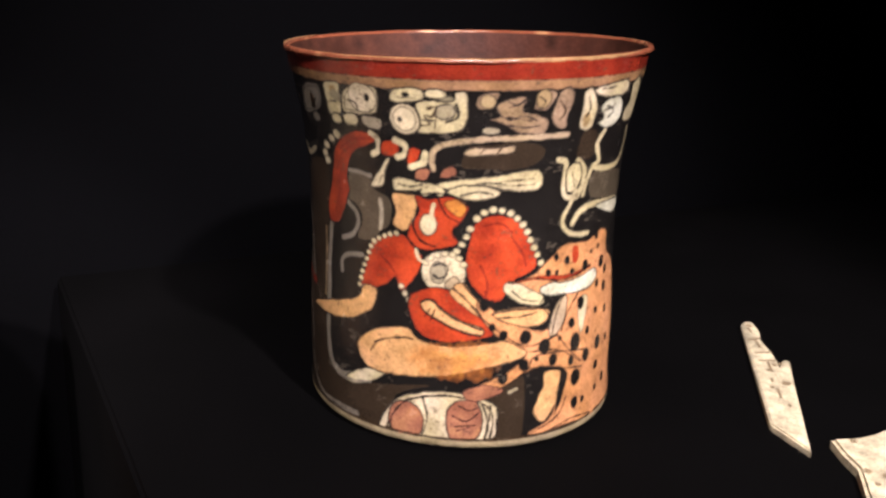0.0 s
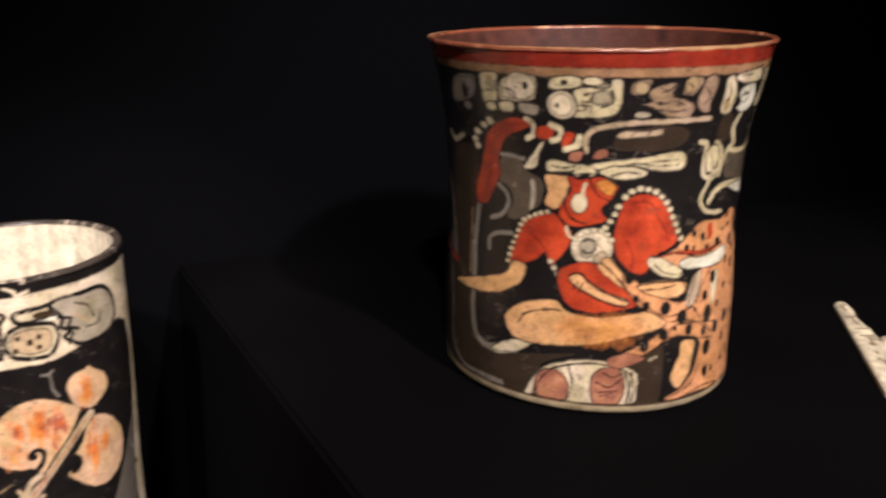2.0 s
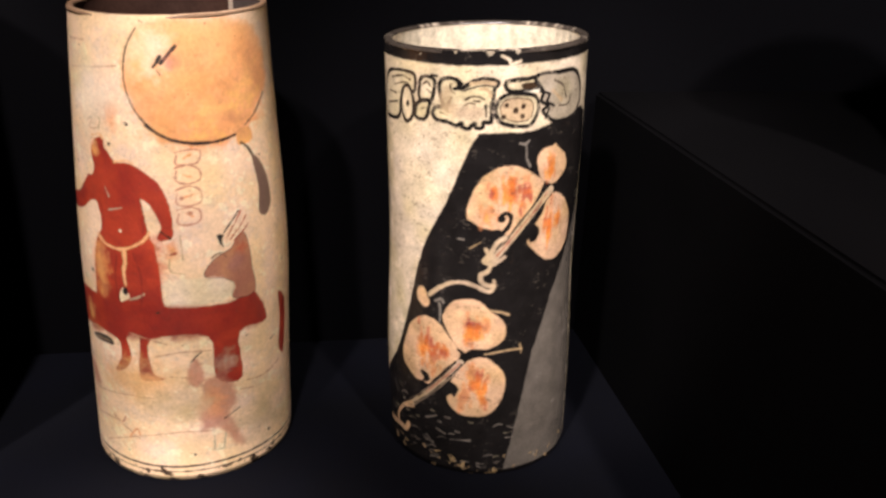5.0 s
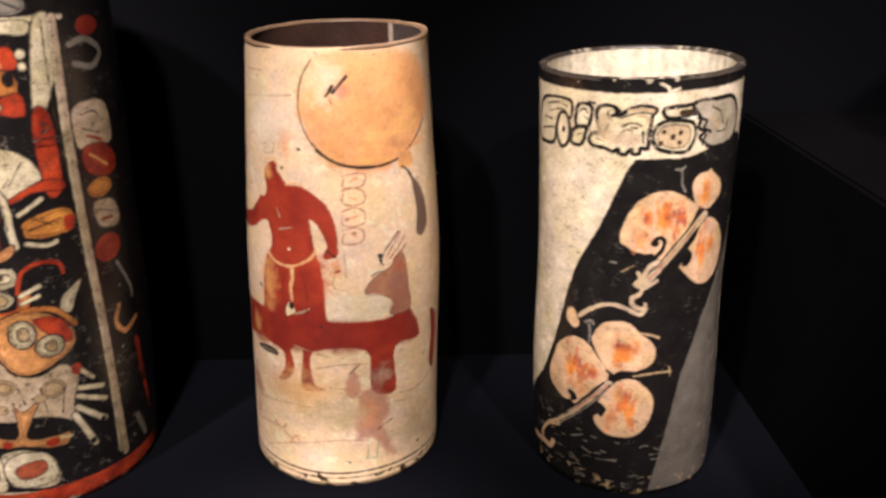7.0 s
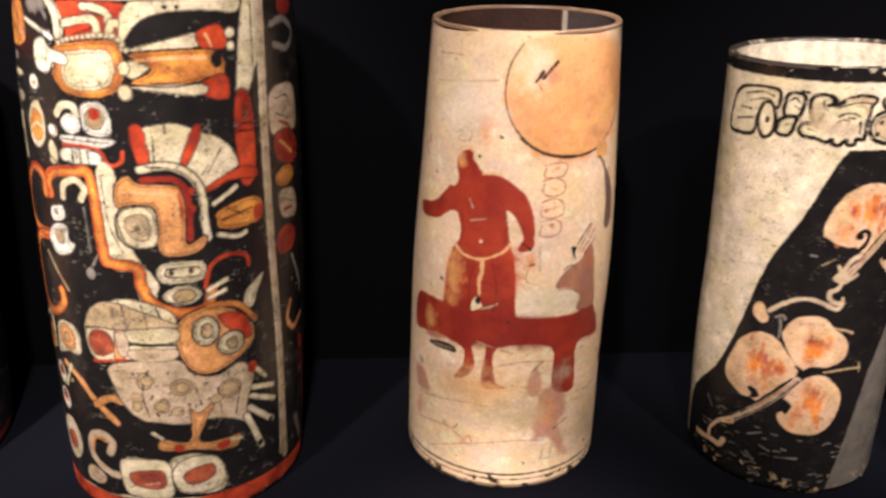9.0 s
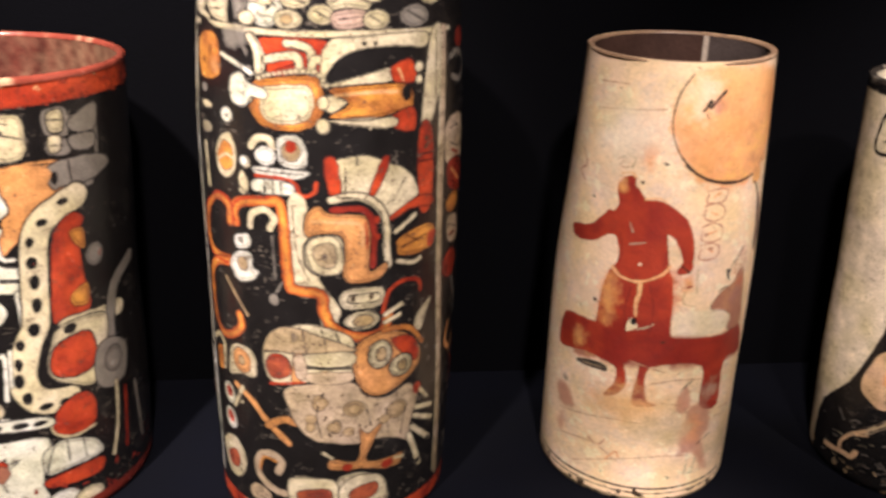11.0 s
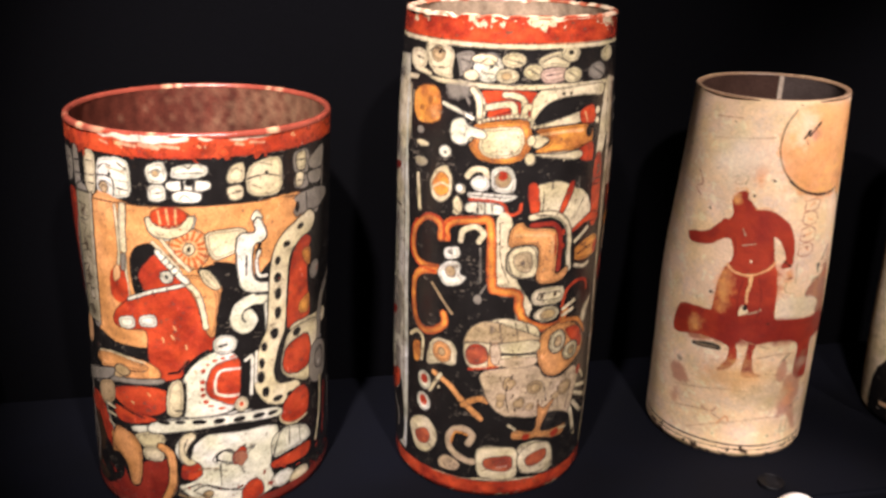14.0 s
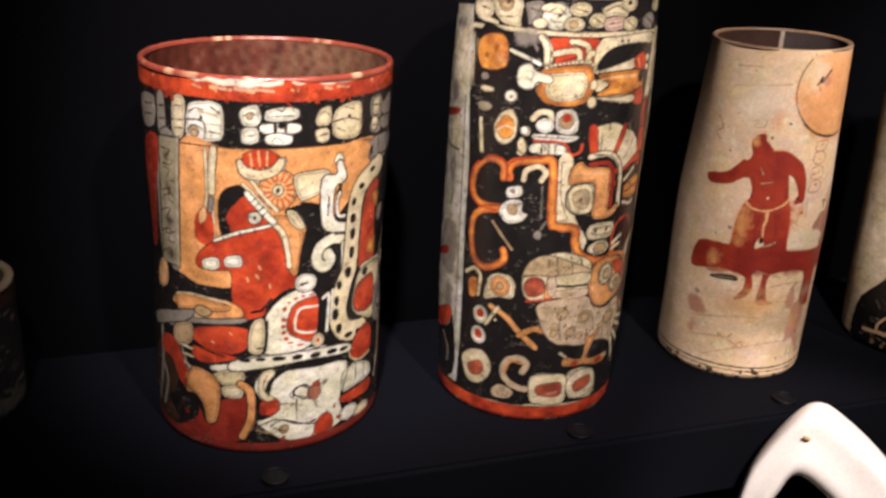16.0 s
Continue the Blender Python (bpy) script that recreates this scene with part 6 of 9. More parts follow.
p.oval(OXIDE, 89.6, 144.4, 9.5, 8.0, line=0.72)
p.stroke(GREY, 2, (93.6, 133.8), (101.3, 116.9), (102.1, 109.7), line=0.58)
p.stroke(ORANGE2, 3, (91.5, 108.4), (88.4, 99.8), (93.9, 91.7), (103.0, 95.4), line=0.58)
p.stroke(OXIDE, 4, (101.8, 82.0), (104.8, 58.3), (110.1, 32.1))
p.stroke(GREY, 4, (96.2, 34.0), (102.0, 18.4))
p.stroke(GREY, 3, (83.1, 253.3), (92.4, 254.8), (102.0, 248.0), (94.7, 240.9), (84.6, 243.9), line=0.58)
p.oval(DARKRED, 96.0, 261.0, 8.7, 4.7)
p.fill(CREAM, (22.6, 264.0), (34.1, 266.4), (64.2, 267.2), (64.7, 260.3), (50.1, 261.7), (33.6, 260.5), (24.9, 254.5), (20.9, 244.8), (19.9, 249.7), line=0.72)
p.oval(BLACK, 36.9, 263.5, 1.2, 1.0)
p.oval(BLACK, 41.3, 263.2, 0.9, 1.0)
p.fill(BLACK, (21.3, 246.1), (23.8, 253.3), (31.5, 259.8), (46.9, 261.3), (49.6, 256.3), (46.2, 252.9), (30.5, 248.5))
p.fill(BLACK, (52.9, 257.4), (63.4, 259.9), (63.0, 255.4), (55.8, 253.0))
p.fill(CREAM, (22.1, 245.6), (48.2, 252.8), (49.8, 246.5), (30.3, 245.3), line=1)
p.fill(RED, (48.2, 252.8), (57.2, 255.4), (59.7, 245.7), (49.7, 245.5), line=0.72)
p.stroke(PEACH, 0.7, (51.3, 251.8), (53.5, 246.2))
p.fill(ORANGE, (22.9, 243.6), (36.3, 245.4), (52.9, 245.0), (58.1, 240.8), (57.4, 233.2), (49.6, 231.4), (39.1, 230.1), (22.9, 231.3), (30.6, 237.5), line=1, rim=1.6)
p.oval(BLACK, 55.2, 240.5, 2.8, 3.8)
p.fill(RED, (48.5, 231.0), (58.6, 233.5), (59.3, 222.5), (49.1, 225.0), line=0.72)
p.fill(CREAM, (21.8, 230.5), (48.5, 230.2), (48.7, 225.1), (32.8, 227.4), line=0.87)
p.stroke(BLACK, 0.87, (22.8, 230.8), (39.1, 229.6), (51.9, 232.5))
p.fill(CREAM, (21.1, 239.9), (25.4, 241.2), (30.0, 238.0), (24.8, 233.8), (21.2, 235.5), line=0.87)
p.oval(CREAM, 21.0, 238.0, 2.4, 3.0, line=0.72)
p.oval(CREAM, 20.8, 227.5, 2.9, 3.5, line=0.72)
p.oval(CREAM, 61.4, 251.8, 2.4, 2.5, line=0.72)
p.oval(CREAM, 61.4, 246.0, 2.2, 2.3, line=0.72)
p.fill(CREAM, (21.5, 211.7), (26.4, 212.7), (37.8, 213.8), (47.8, 208.7), (56.3, 203.7), (62.2, 192.7), (58.7, 187.3), (49.1, 180.7), (44.2, 188.3), (36.2, 193.8), (25.9, 195.0), (23.9, 201.7), line=1)
p.fill(RED, (21.0, 211.7), (25.7, 212.2), (27.6, 195.8), (23.3, 194.8), line=0.72)
p.fill(RED, (44.3, 211.7), (47.5, 209.3), (41.7, 194.9), (38.4, 194.7), line=0.72)
p.fill(RED, (70.2, 188.1), (70.5, 183.2), (57.3, 184.2), (48.4, 180.2), (47.6, 182.3), (60.0, 189.3), line=0.72)
p.stroke(BLACK, 0.72, (33.7, 213.3), (33.8, 209.3))
p.stroke(BLACK, 0.72, (46.4, 188.9), (49.3, 193.1))
p.stroke(CREAM, 3.2, (23.6, 193.2), (33.1, 194.5), (41.1, 190.0), (45.8, 181.2), (46.5, 166.9), (47.5, 158.1), line=1)
p.stroke(BLACK, 0.72, (25.8, 194.2), (36.1, 192.7), (43.9, 184.2), (45.7, 167.1))
p.stroke(BROWN, 1.2, (23.8, 188.9), (35.8, 189.2), (41.1, 181.8), (42.2, 167.6))
p.fill(ORANGE2, (14.1, 186.7), (19.0, 190.4), (23.0, 187.0), (35.5, 185.6), (39.8, 181.4), (39.4, 168.0), (39.2, 156.5), (46.0, 159.8), (46.6, 155.4), (41.4, 151.0), (30.6, 151.0), (27.9, 157.5), (28.2, 168.9), (27.2, 175.1), (19.7, 176.2), (13.9, 174.9), (12.9, 180.3), line=1.2, rim=1.6)
p.stroke(DARKRED, 2.6, (24.2, 188.3), (33.7, 188.5), (38.6, 184.8), (40.7, 176.3), (40.7, 165.0), (40.3, 158.7), line=0.72)
p.oval(RED, 42.0, 181.7, 1.2, 1.7)
p.oval(RED, 42.2, 173.3, 1.2, 1.7)
p.fill(CREAM, (14.5, 173.8), (24.1, 176.2), (28.4, 171.7), (27.3, 159.0), (22.1, 154.8), (15.5, 157.4), (12.6, 163.0), line=1.3, rim=1.6)
p.fill(CREAM, (16.5, 171.1), (23.8, 172.3), (25.5, 167.5), (24.4, 159.9), (18.1, 159.8), (15.8, 164.6), line=1, rim=1.6)
p.oval(TAN, 20.0, 165.6, 3.1, 4.0, line=1)
p.oval(BLACK, 19.9, 164.7, 0.8, 1.1)
p.fill(ORANGE, (52.1, 170.2), (64.0, 174.1), (72.6, 171.8), (72.8, 161.9), (63.0, 159.8), (52.9, 161.4), (51.4, 166.0), line=0.87, rim=1.6)
p.stroke(BLACK, 1.01, (53.7, 165.6), (67.6, 168.5))
p.fill(RED, (69.0, 169.0), (73.6, 168.5), (72.6, 162.0), (69.1, 161.6))
p.stroke(CREAM, 2, (50.8, 174.2), (58.1, 179.0), (60.6, 180.7), line=0.72)
p.stroke(CREAM, 2, (52.0, 158.7), (60.2, 155.8), (64.2, 157.1), line=0.72)
p.fill(CREAM, (28.5, 147.4), (44.4, 147.0), (44.4, 137.5), (28.3, 137.7), line=1.2, rim=1.6)
p.stroke(BLACK, 1.01, (30.5, 144.6), (42.3, 144.4), (42.4, 139.9), (30.8, 140.5), (30.5, 144.6))
p.oval(BROWN, 32.1, 142.7, 1.3, 1.8)
p.oval(BROWN, 39.9, 143.0, 1.3, 1.8)
p.oval(CREAM, 35.9, 130.4, 8.6, 5.4, line=1.3, rim=1.5)
p.oval(TAN, 36.6, 130.3, 5.1, 3.3, line=0.87)
p.stroke(RED, 1.8, (45.0, 133.4), (47.6, 143.4), (54.8, 147.7), (63.4, 145.3), (64.8, 139.4), line=0.58)
p.stroke(CREAM, 2, (46.3, 131.7), (54.0, 135.3), line=0.58)
p.stroke(CREAM, 2, (46.0, 127.2), (53.1, 130.0), line=0.58)
p.fill(CREAM, (61.7, 119.7), (63.5, 126.9), (72.4, 133.0), (68.9, 124.9), (65.5, 116.7), line=0.72, rim=1.6)
p.fill(CREAM, (-6.6, 110.6), (-0.1, 123.0), (10.1, 129.2), (19.6, 128.3), (31.5, 121.8), (32.7, 109.4), (30.8, 99.5), (16.6, 97.3), (-2.6, 94.9), line=1)
p.stroke(BLACK, 1.16, (-6.4, 111.6), (13.5, 114.6), (31.0, 115.7))
p.oval(BROWN, 5.2, 120.9, 2.6, 2.8, line=0.58)
p.stroke(BLACK, 0.87, (10.0, 128.2), (10.8, 117.1))
p.stroke(BLACK, 0.87, (19.4, 125.9), (20.4, 116.8))
p.oval(RED, 0.4, 105.2, 6.4, 6.5, line=0.72)
p.fill(ORANGE2, (7.6, 112.1), (11.3, 112.5), (10.3, 96.7), (6.3, 96.1), line=0.72)
p.fill(CREAM, (12.9, 113.3), (30.8, 113.9), (30.3, 107.1), (12.1, 106.4), line=0.58, rim=1.6)
p.oval(ORANGE2, 21.5, 111.2, 2.7, 3.4)
p.stroke(BLACK, 1.8, (12.0, 105.1), (30.2, 105.9))
p.oval(ORANGE2, 20.5, 100.6, 2.7, 2.8)
p.stroke(RED, 1.4, (-3.3, 94.1), (11.6, 96.9))
p.fill(ORANGE2, (33.2, 115.5), (38.1, 121.0), (48.4, 122.6), (60.1, 115.5), (66.1, 103.6), (62.8, 95.1), (53.4, 88.8), (43.5, 85.7), (35.9, 91.5), (32.2, 103.2), line=1.2, rim=1.6)
p.fill(RED, (49.2, 117.2), (60.1, 115.5), (64.7, 104.1), (61.8, 100.4), (54.6, 107.8), line=0.72)
p.oval(CREAM, 44.1, 110.0, 6.4, 8.0, line=1.3, rim=1.5)
p.oval(TAN, 44.7, 109.8, 2.9, 4.0, line=1)
p.oval(CREAM, 54.6, 100.7, 7.0, 6.3, line=1.3, rim=1.5)
p.oval(TAN, 55.1, 100.6, 2.9, 3.2, line=1)
p.stroke(ORANGE, 2.4, (46.1, 123.2), (57.9, 120.9), (66.5, 109.9), line=0.58)
p.fill(BUFF, (3.0, 92.3), (16.6, 96.7), (31.7, 96.9), (37.9, 87.9), (48.2, 84.5), (58.4, 88.6), (64.7, 79.3), (61.0, 62.1), (61.8, 49.3), (54.0, 56.3), (44.2, 59.6), (33.4, 58.6), (25.2, 60.4), (15.5, 62.7), (8.6, 70.3), (4.8, 79.7), line=1)
p.oval(TAN, 17.8, 85.1, 3.4, 4.6, line=0.72)
p.oval(BROWN, 17.8, 85.1, 1.4, 2.3)
p.oval(TAN, 32.7, 80.6, 5.3, 4.6, line=0.58, rim=1.5)
p.oval(TAN, 53.0, 74.9, 5.9, 5.3, line=0.58, rim=1.5)
p.oval(TAN, 24.9, 70.6, 2.7, 4.0, line=0.72)
p.oval(TAN, 13.9, 71.0, 2.4, 3.0, line=0.58)
p.oval(BROWN, 20.6, 76.4, 0.7, 1.0)
p.oval(BROWN, 27.9, 77.8, 0.7, 1.0)
p.oval(BROWN, 35.4, 70.2, 0.7, 1.0)
p.oval(BROWN, 22.1, 66.3, 0.7, 1.0)
p.oval(BROWN, 13.3, 89.0, 0.7, 1.0)
p.oval(BROWN, 27.7, 89.2, 0.7, 1.0)
p.oval(BROWN, 43.8, 71.7, 0.7, 1.0)
p.stroke(CREAM, 2.2, (63.6, 84.8), (71.3, 74.4), line=0.87)
p.oval(RED, 64.1, 83.0, 2.7, 3.3)
p.stroke(CREAM, 2.6, (64.3, 71.0), (75.6, 67.0), line=0.87)
p.stroke(CREAM, 2.6, (63.2, 66.3), (76.3, 58.4), line=0.87)
p.stroke(CREAM, 3, (62.3, 59.7), (74.8, 46.0), line=0.87)
p.stroke(CREAM, 3.2, (60.6, 55.2), (68.6, 33.0), line=0.87)
p.oval(BLACK, 67.7, 35.0, 2.0, 2.2)
p.oval(BLACK, 74.1, 46.0, 1.7, 1.8)
p.fill(BLACK, (17.5, 57.7), (34.4, 57.4), (56.6, 55.2), (61.5, 44.1), (53.1, 40.6), (24.0, 47.3))
p.fill(ORANGE2, (35.3, 68.5), (39.2, 64.3), (46.0, 69.4), (41.7, 58.6), (39.0, 47.0), (53.4, 45.9), (57.4, 46.0), (55.8, 39.5), (47.9, 39.0), (38.6, 42.5), (26.1, 43.7), (21.3, 45.6), (23.1, 50.8), (33.7, 48.1), (35.9, 58.1), line=0.87, rim=1.6)
p.stroke(CREAM, 1.6, (19.3, 55.0), (23.1, 51.5))
p.stroke(CREAM, 1.6, (53.3, 44.1), (57.6, 43.0))
p.oval(RED, 29.9, 45.1, 2.8, 2.1)
p.oval(RED, 49.3, 42.1, 3.6, 2.8)
p.beads(CREAM, 1.2, 2.6, (-5.2, 246.9), (-0.8, 249.1), (6.7, 250.9), (17.5, 251.7), (22.3, 245.4))
p.stroke(BLACK, 0.72, (-6.3, 262.4), (-2.3, 255.9))
p.stroke(BLACK, 0.72, (8.8, 262.1), (15.5, 259.2))
p.stroke(BLACK, 0.72, (2.6, 251.6), (10.6, 254.7))
p.stroke(BLACK, 0.72, (8.4, 189.7), (9.7, 167.0), (14.4, 152.8))
p.stroke(BLACK, 0.72, (22.7, 132.4), (29.1, 127.7), (40.8, 124.7))
p.stroke(BLACK, 0.72, (-40.7, 216.8), (-32.9, 218.8))
p.stroke(BLACK, 0.72, (-38.4, 207.8), (-34.9, 208.7))
p.stroke(BLACK, 0.72, (-38.2, 203.0), (-34.7, 203.9))
p.stroke(BLACK, 0.72, (-38.0, 198.1), (-34.5, 199.1))
p.stroke(DARKRED, 0.9, (-25.4, 213.0), (-20.2, 211.4), (-24.1, 206.5), (-19.9, 204.0))
p.stroke(BLACK, 0.72, (-19.3, 243.9), (-14.7, 240.0), (-9.3, 238.2))
p.stroke(BLACK, 0.72, (-36.6, 283.3), (-31.8, 285.7), (-25.7, 283.9))
p.stroke(BLACK, 0.72, (-33.6, 274.8), (-24.3, 275.4))
p.stroke(BLACK, 0.72, (-49.1, 279.0), (-41.7, 278.1))
p.stroke(BLACK, 0.72, (-15.6, 281.3), (-11.2, 279.8))
p.stroke(BLACK, 0.72, (-6.0, 279.6), (-1.6, 282.4), (3.0, 279.0))
p.stroke(BLACK, 0.72, (-3.9, 274.3), (1.7, 274.1))
p.oval(BLACK, -0.2, 278.2, 1.0, 0.9)
p.stroke(BLACK, 0.72, (6.4, 282.7), (14.4, 280.5))
p.stroke(BLACK, 0.72, (25.0, 281.1), (31.7, 284.0), (37.2, 281.4))
p.stroke(BLACK, 0.72, (27.1, 273.8), (36.2, 274.7))
p.stroke(BLACK, 0.72, (18.5, 277.0), (22.5, 274.5))
p.stroke(BLACK, 0.72, (39.5, 275.1), (44.5, 271.7))
p.stroke(BLACK, 0.72, (55.4, 276.9), (63.9, 272.1))
p.stroke(BLACK, 0.72, (-7.7, 205.1), (13.1, 205.1))
p.stroke(BLACK, 1.01, (-10.9, 302.7), (-8.6, 299.3), (-9.1, 293.3))
p.stroke(CREAM, 1, (-9.7, 302.2), (-7.5, 299.4))
p.stroke(BLACK, 0.72, (83.2, 218.3), (91.1, 218.8), (95.3, 212.7))
p.stroke(BLACK, 0.72, (83.2, 211.3), (92.6, 207.0))
p.stroke(OXIDE, 1.4, (85.1, 207.2), (93.2, 203.4))
p.stroke(BLACK, 0.72, (86.7, 167.3), (94.7, 163.2))
p.stroke(OXIDE, 1.4, (87.9, 161.4), (94.4, 160.2))
p.stroke(ORANGE2, 1.4, (85.4, 197.4), (94.9, 189.4))
p.stroke(BLACK, 0.72, (29.1, 208.2), (29.1, 196.3))
p.stroke(BLACK, 0.72, (54.9, 200.4), (49.0, 189.6))
p.stroke(BLACK, 0.87, (19.6, 91.0), (16.6, 77.9), (18.7, 64.6))
p.stroke(BLACK, 0.72, (38.4, 79.6), (40.5, 69.1))
p.stroke(BLACK, 0.72, (47.7, 77.3), (49.2, 61.5))
p.stroke(BLACK, 0.72, (57.6, 73.8), (55.5, 59.2))
p.stroke(BLACK, 0.87, (12.1, 124.8), (14.9, 115.9))
p.stroke(BLACK, 0.87, (25.0, 124.7), (27.6, 116.0))
p.stroke(BLACK, 0.87, (56.4, 170.8), (63.4, 166.1))
p.stroke(RED, 1.2, (37.3, 181.6), (38.0, 168.1))
p.stroke(PEACH, 1.6, (16.4, 182.7), (24.7, 182.3), (35.1, 180.2), (36.0, 169.8))
p.stroke(PEACH, 1.4, (25.8, 241.2), (40.1, 242.1), (50.5, 241.4))
p.fill(BLACK, (-47.7, 263.3), (-26.4, 266.5), (-13.5, 262.6), (-9.4, 248.7), (-14.7, 232.5), (-16.9, 216.3), (-15.3, 194.6), (-31.6, 189.4), (-41.3, 188.8))
p.fill(ORANGE, (-47.4, 253.5), (-45.2, 261.0), (-35.5, 264.6), (-28.5, 262.8), (-25.9, 254.2), (-26.9, 245.8), (-34.7, 242.4), (-43.6, 243.6), line=0.8)
p.oval(BROWN, -40.1, 250.6, 2.0, 1.6, soft=1)
p.oval(BROWN, -33.9, 255.8, 2.0, 1.8, soft=1)
p.oval(PEACH, -30.1, 249.5, 3, 3, soft=2)
p.fill(GREY, (-22.9, 266.9), (-12.4, 269.4), (-10.3, 262.9), (-16.4, 258.9), (-21.7, 261.0), soft=1.5)
p.stroke(WHITE, 1.8, (-24.6, 255.8), (-15.9, 252.8), (-7.9, 249.2))
p.stroke(CREAM, 3.0, (-8.6, 265.1), (-5.2, 259.3), (-4.7, 250.8), line=0.8)
p.fill(WHITE, (-19.7, 240.6), (-18.2, 247.0), (-12.6, 249.0), (-9.8, 245.2), (-1.5, 242.5), (-1.5, 238.1), (-8.1, 238.5), (-11.0, 234.0), (-17.4, 234.6), line=0.8)
p.stroke(BLACK, 0.6, (-10.7, 243.8), (-11.9, 238.8))
p.oval(CREAM, -37.6, 230.4, 5.6, 2.0, line=0.8)
p.oval(STONE, -38.0, 219.5, 5.6, 3.0, line=0.8)
p.stroke(CREAM, 2.4, (-39.8, 211.0), (-38.7, 200.9), (-37.5, 190.6), line=0.8)
p.oval(GREY, -39.9, 237.9, 3.0, 2.0)
p.oval(WHITE, -22.0, 228.3, 4.2, 3.6, line=0.8)
p.oval(BLACK, -22.0, 227.9, 1.0, 1.0)
p.fill(CREAM, (-30.3, 210.2), (-25.5, 218.4), (-20.5, 220.0), (-17.1, 212.6), (-18.0, 203.0), (-23.4, 197.6), (-29.0, 200.9), line=0.8)
p.fill(ORANGE, (-28.7, 209.8), (-24.4, 215.7), (-19.5, 213.6), (-19.1, 205.0), (-23.6, 201.3), (-28.0, 204.0), line=0.4)
p.stroke(CREAM, 1.2, (-28.2, 206.2), (-23.4, 209.3), (-19.2, 208.3))
p.oval(WHITE, -13.0, 208.1, 2.4, 2.6, line=0.8)
p.fill(CREAM, (-16.2, 200.0), (-13.8, 203.6), (-11.0, 198.2), (-11.9, 193.3), (-15.3, 195.3), line=0.8)
p.fill(CREAM, (14.9, 173.0), (24.3, 175.5), (28.2, 166.6), (26.8, 156.4), (17.2, 156.8), (13.9, 165.3), line=0.8)
p.fill(BUFF, (17.3, 170.6), (23.7, 171.7), (25.8, 165.4), (24.3, 159.3), (18.6, 160.5), (16.3, 166.1), line=0.6)
p.oval(BROWN, 20.8, 165.0, 1.4, 1.6)
p.fill(BLACK, (-43.9, 44.4), (-19.8, 54.3), (2.3, 56.9), (4.3, 16.9), (-21.4, 13.4), (-42.3, 15.3))
p.fill(CREAM, (-43.5, 39.0), (-37.3, 47.5), (-27.5, 49.9), (-21.7, 42.1), (-22.6, 31.7), (-29.5, 23.4), (-36.9, 22.8), (-41.0, 29.2), line=0.8)
p.fill((0.42, 0.075, 0.045), (-38.2, 35.2), (-29.8, 41.7), (-26.3, 36.8), (-29.5, 29.9), (-36.1, 28.7), line=0.4)
p.stroke(BUFF, 4.2, (-1.7, 40.3), (0.1, 47.0), (-4.8, 50.9), (-10.9, 47.9), (-13.8, 39.9), (-11.1, 32.2), (-3.8, 27.4), (1.0, 26.9), line=0.8)
p.stroke(ORANGE, 1.2, (-2.6, 46.7), (-9.5, 47.2), (-12.0, 38.4))
p.fill(TAN2, (-20.4, 21.4), (-15.2, 27.7), (-6.5, 24.0), (-9.2, 17.8), (-18.0, 16.4), line=0.8)
p.fill(CREAM, (2.5, 32.5), (5.2, 38.2), (23.4, 37.9), (25.9, 25.0), (24.4, 14.6), (7.5, 15.3), (3.4, 20.6), line=0.8)
p.fill((0.42, 0.075, 0.045), (7.7, 30.0), (21.6, 31.9), (21.7, 21.1), (8.8, 22.7), line=0.7)
p.stroke(PINK, 0.8, (14.0, 23.4), (20.0, 24.6))
p.fill(CREAM, (26.0, 31.1), (33.1, 38.6), (45.7, 36.1), (49.8, 23.1), (45.3, 16.6), (33.4, 16.0), (27.8, 19.9), line=0.8)
p.fill((0.42, 0.075, 0.045), (31.6, 29.7), (43.5, 32.3), (43.6, 23.8), (33.1, 21.9), line=0.7)
p.fill(TAN2, (-6.8, 111.1), (-4.1, 120.9), (3.2, 126.7), (11.1, 126.3), (22.8, 121.1), (30.0, 117.2), (31.6, 113.6), (-2.4, 112.6), line=0.8)
p.fill(CREAM, (12.2, 112.4), (31.1, 113.8), (31.7, 106.2), (13.2, 106.6), line=0.6)
p.fill((0.42, 0.075, 0.045), (-4.7, 107.4), (4.1, 109.9), (5.8, 100.8), (-1.0, 97.1), (-4.4, 99.9), line=0.6)
p.fill(BUFF, (7.2, 110.7), (11.6, 111.7), (12.9, 100.1), (8.5, 99.2), line=0.5)
p.fill(BUFF, (13.5, 102.4), (31.3, 102.1), (30.3, 96.3), (14.5, 96.7), line=0.5)
p.stroke(BLACK, 1.4, (13.3, 105.1), (31.2, 104.5))
p.oval(BLACK, 7.3, 121.4, 1.6, 3.0, soft=1)
p.stroke(BROWN, 0.7, (11.2, 125.7), (12.8, 113.3))
p.stroke(BROWN, 0.7, (20.1, 122.6), (21.3, 113.5))
p.oval(TAN, 19.2, 85.3, 3.0, 2.6, line=0.4, ink=BROWN)
p.oval(TAN, 33.1, 80.5, 3.0, 2.6, line=0.4, ink=BROWN)
p.oval(TAN, 23.7, 70.6, 3.0, 2.6, line=0.4, ink=BROWN)
p.oval(TAN, 30.5, 67.0, 3.0, 2.6, line=0.4, ink=BROWN)
p.oval(TAN, 14.1, 75.8, 3.0, 2.6, line=0.4, ink=BROWN)
p.oval(TAN, 47.0, 70.9, 3.0, 2.6, line=0.4, ink=BROWN)
p.oval(BROWN, 17.8, 69.2, 0.7, 0.7)
p.oval(BROWN, 22.6, 65.2, 0.7, 0.7)
p.oval(BROWN, 26.9, 65.2, 0.7, 0.7)
p.oval(BROWN, 19.9, 75.0, 0.7, 0.7)
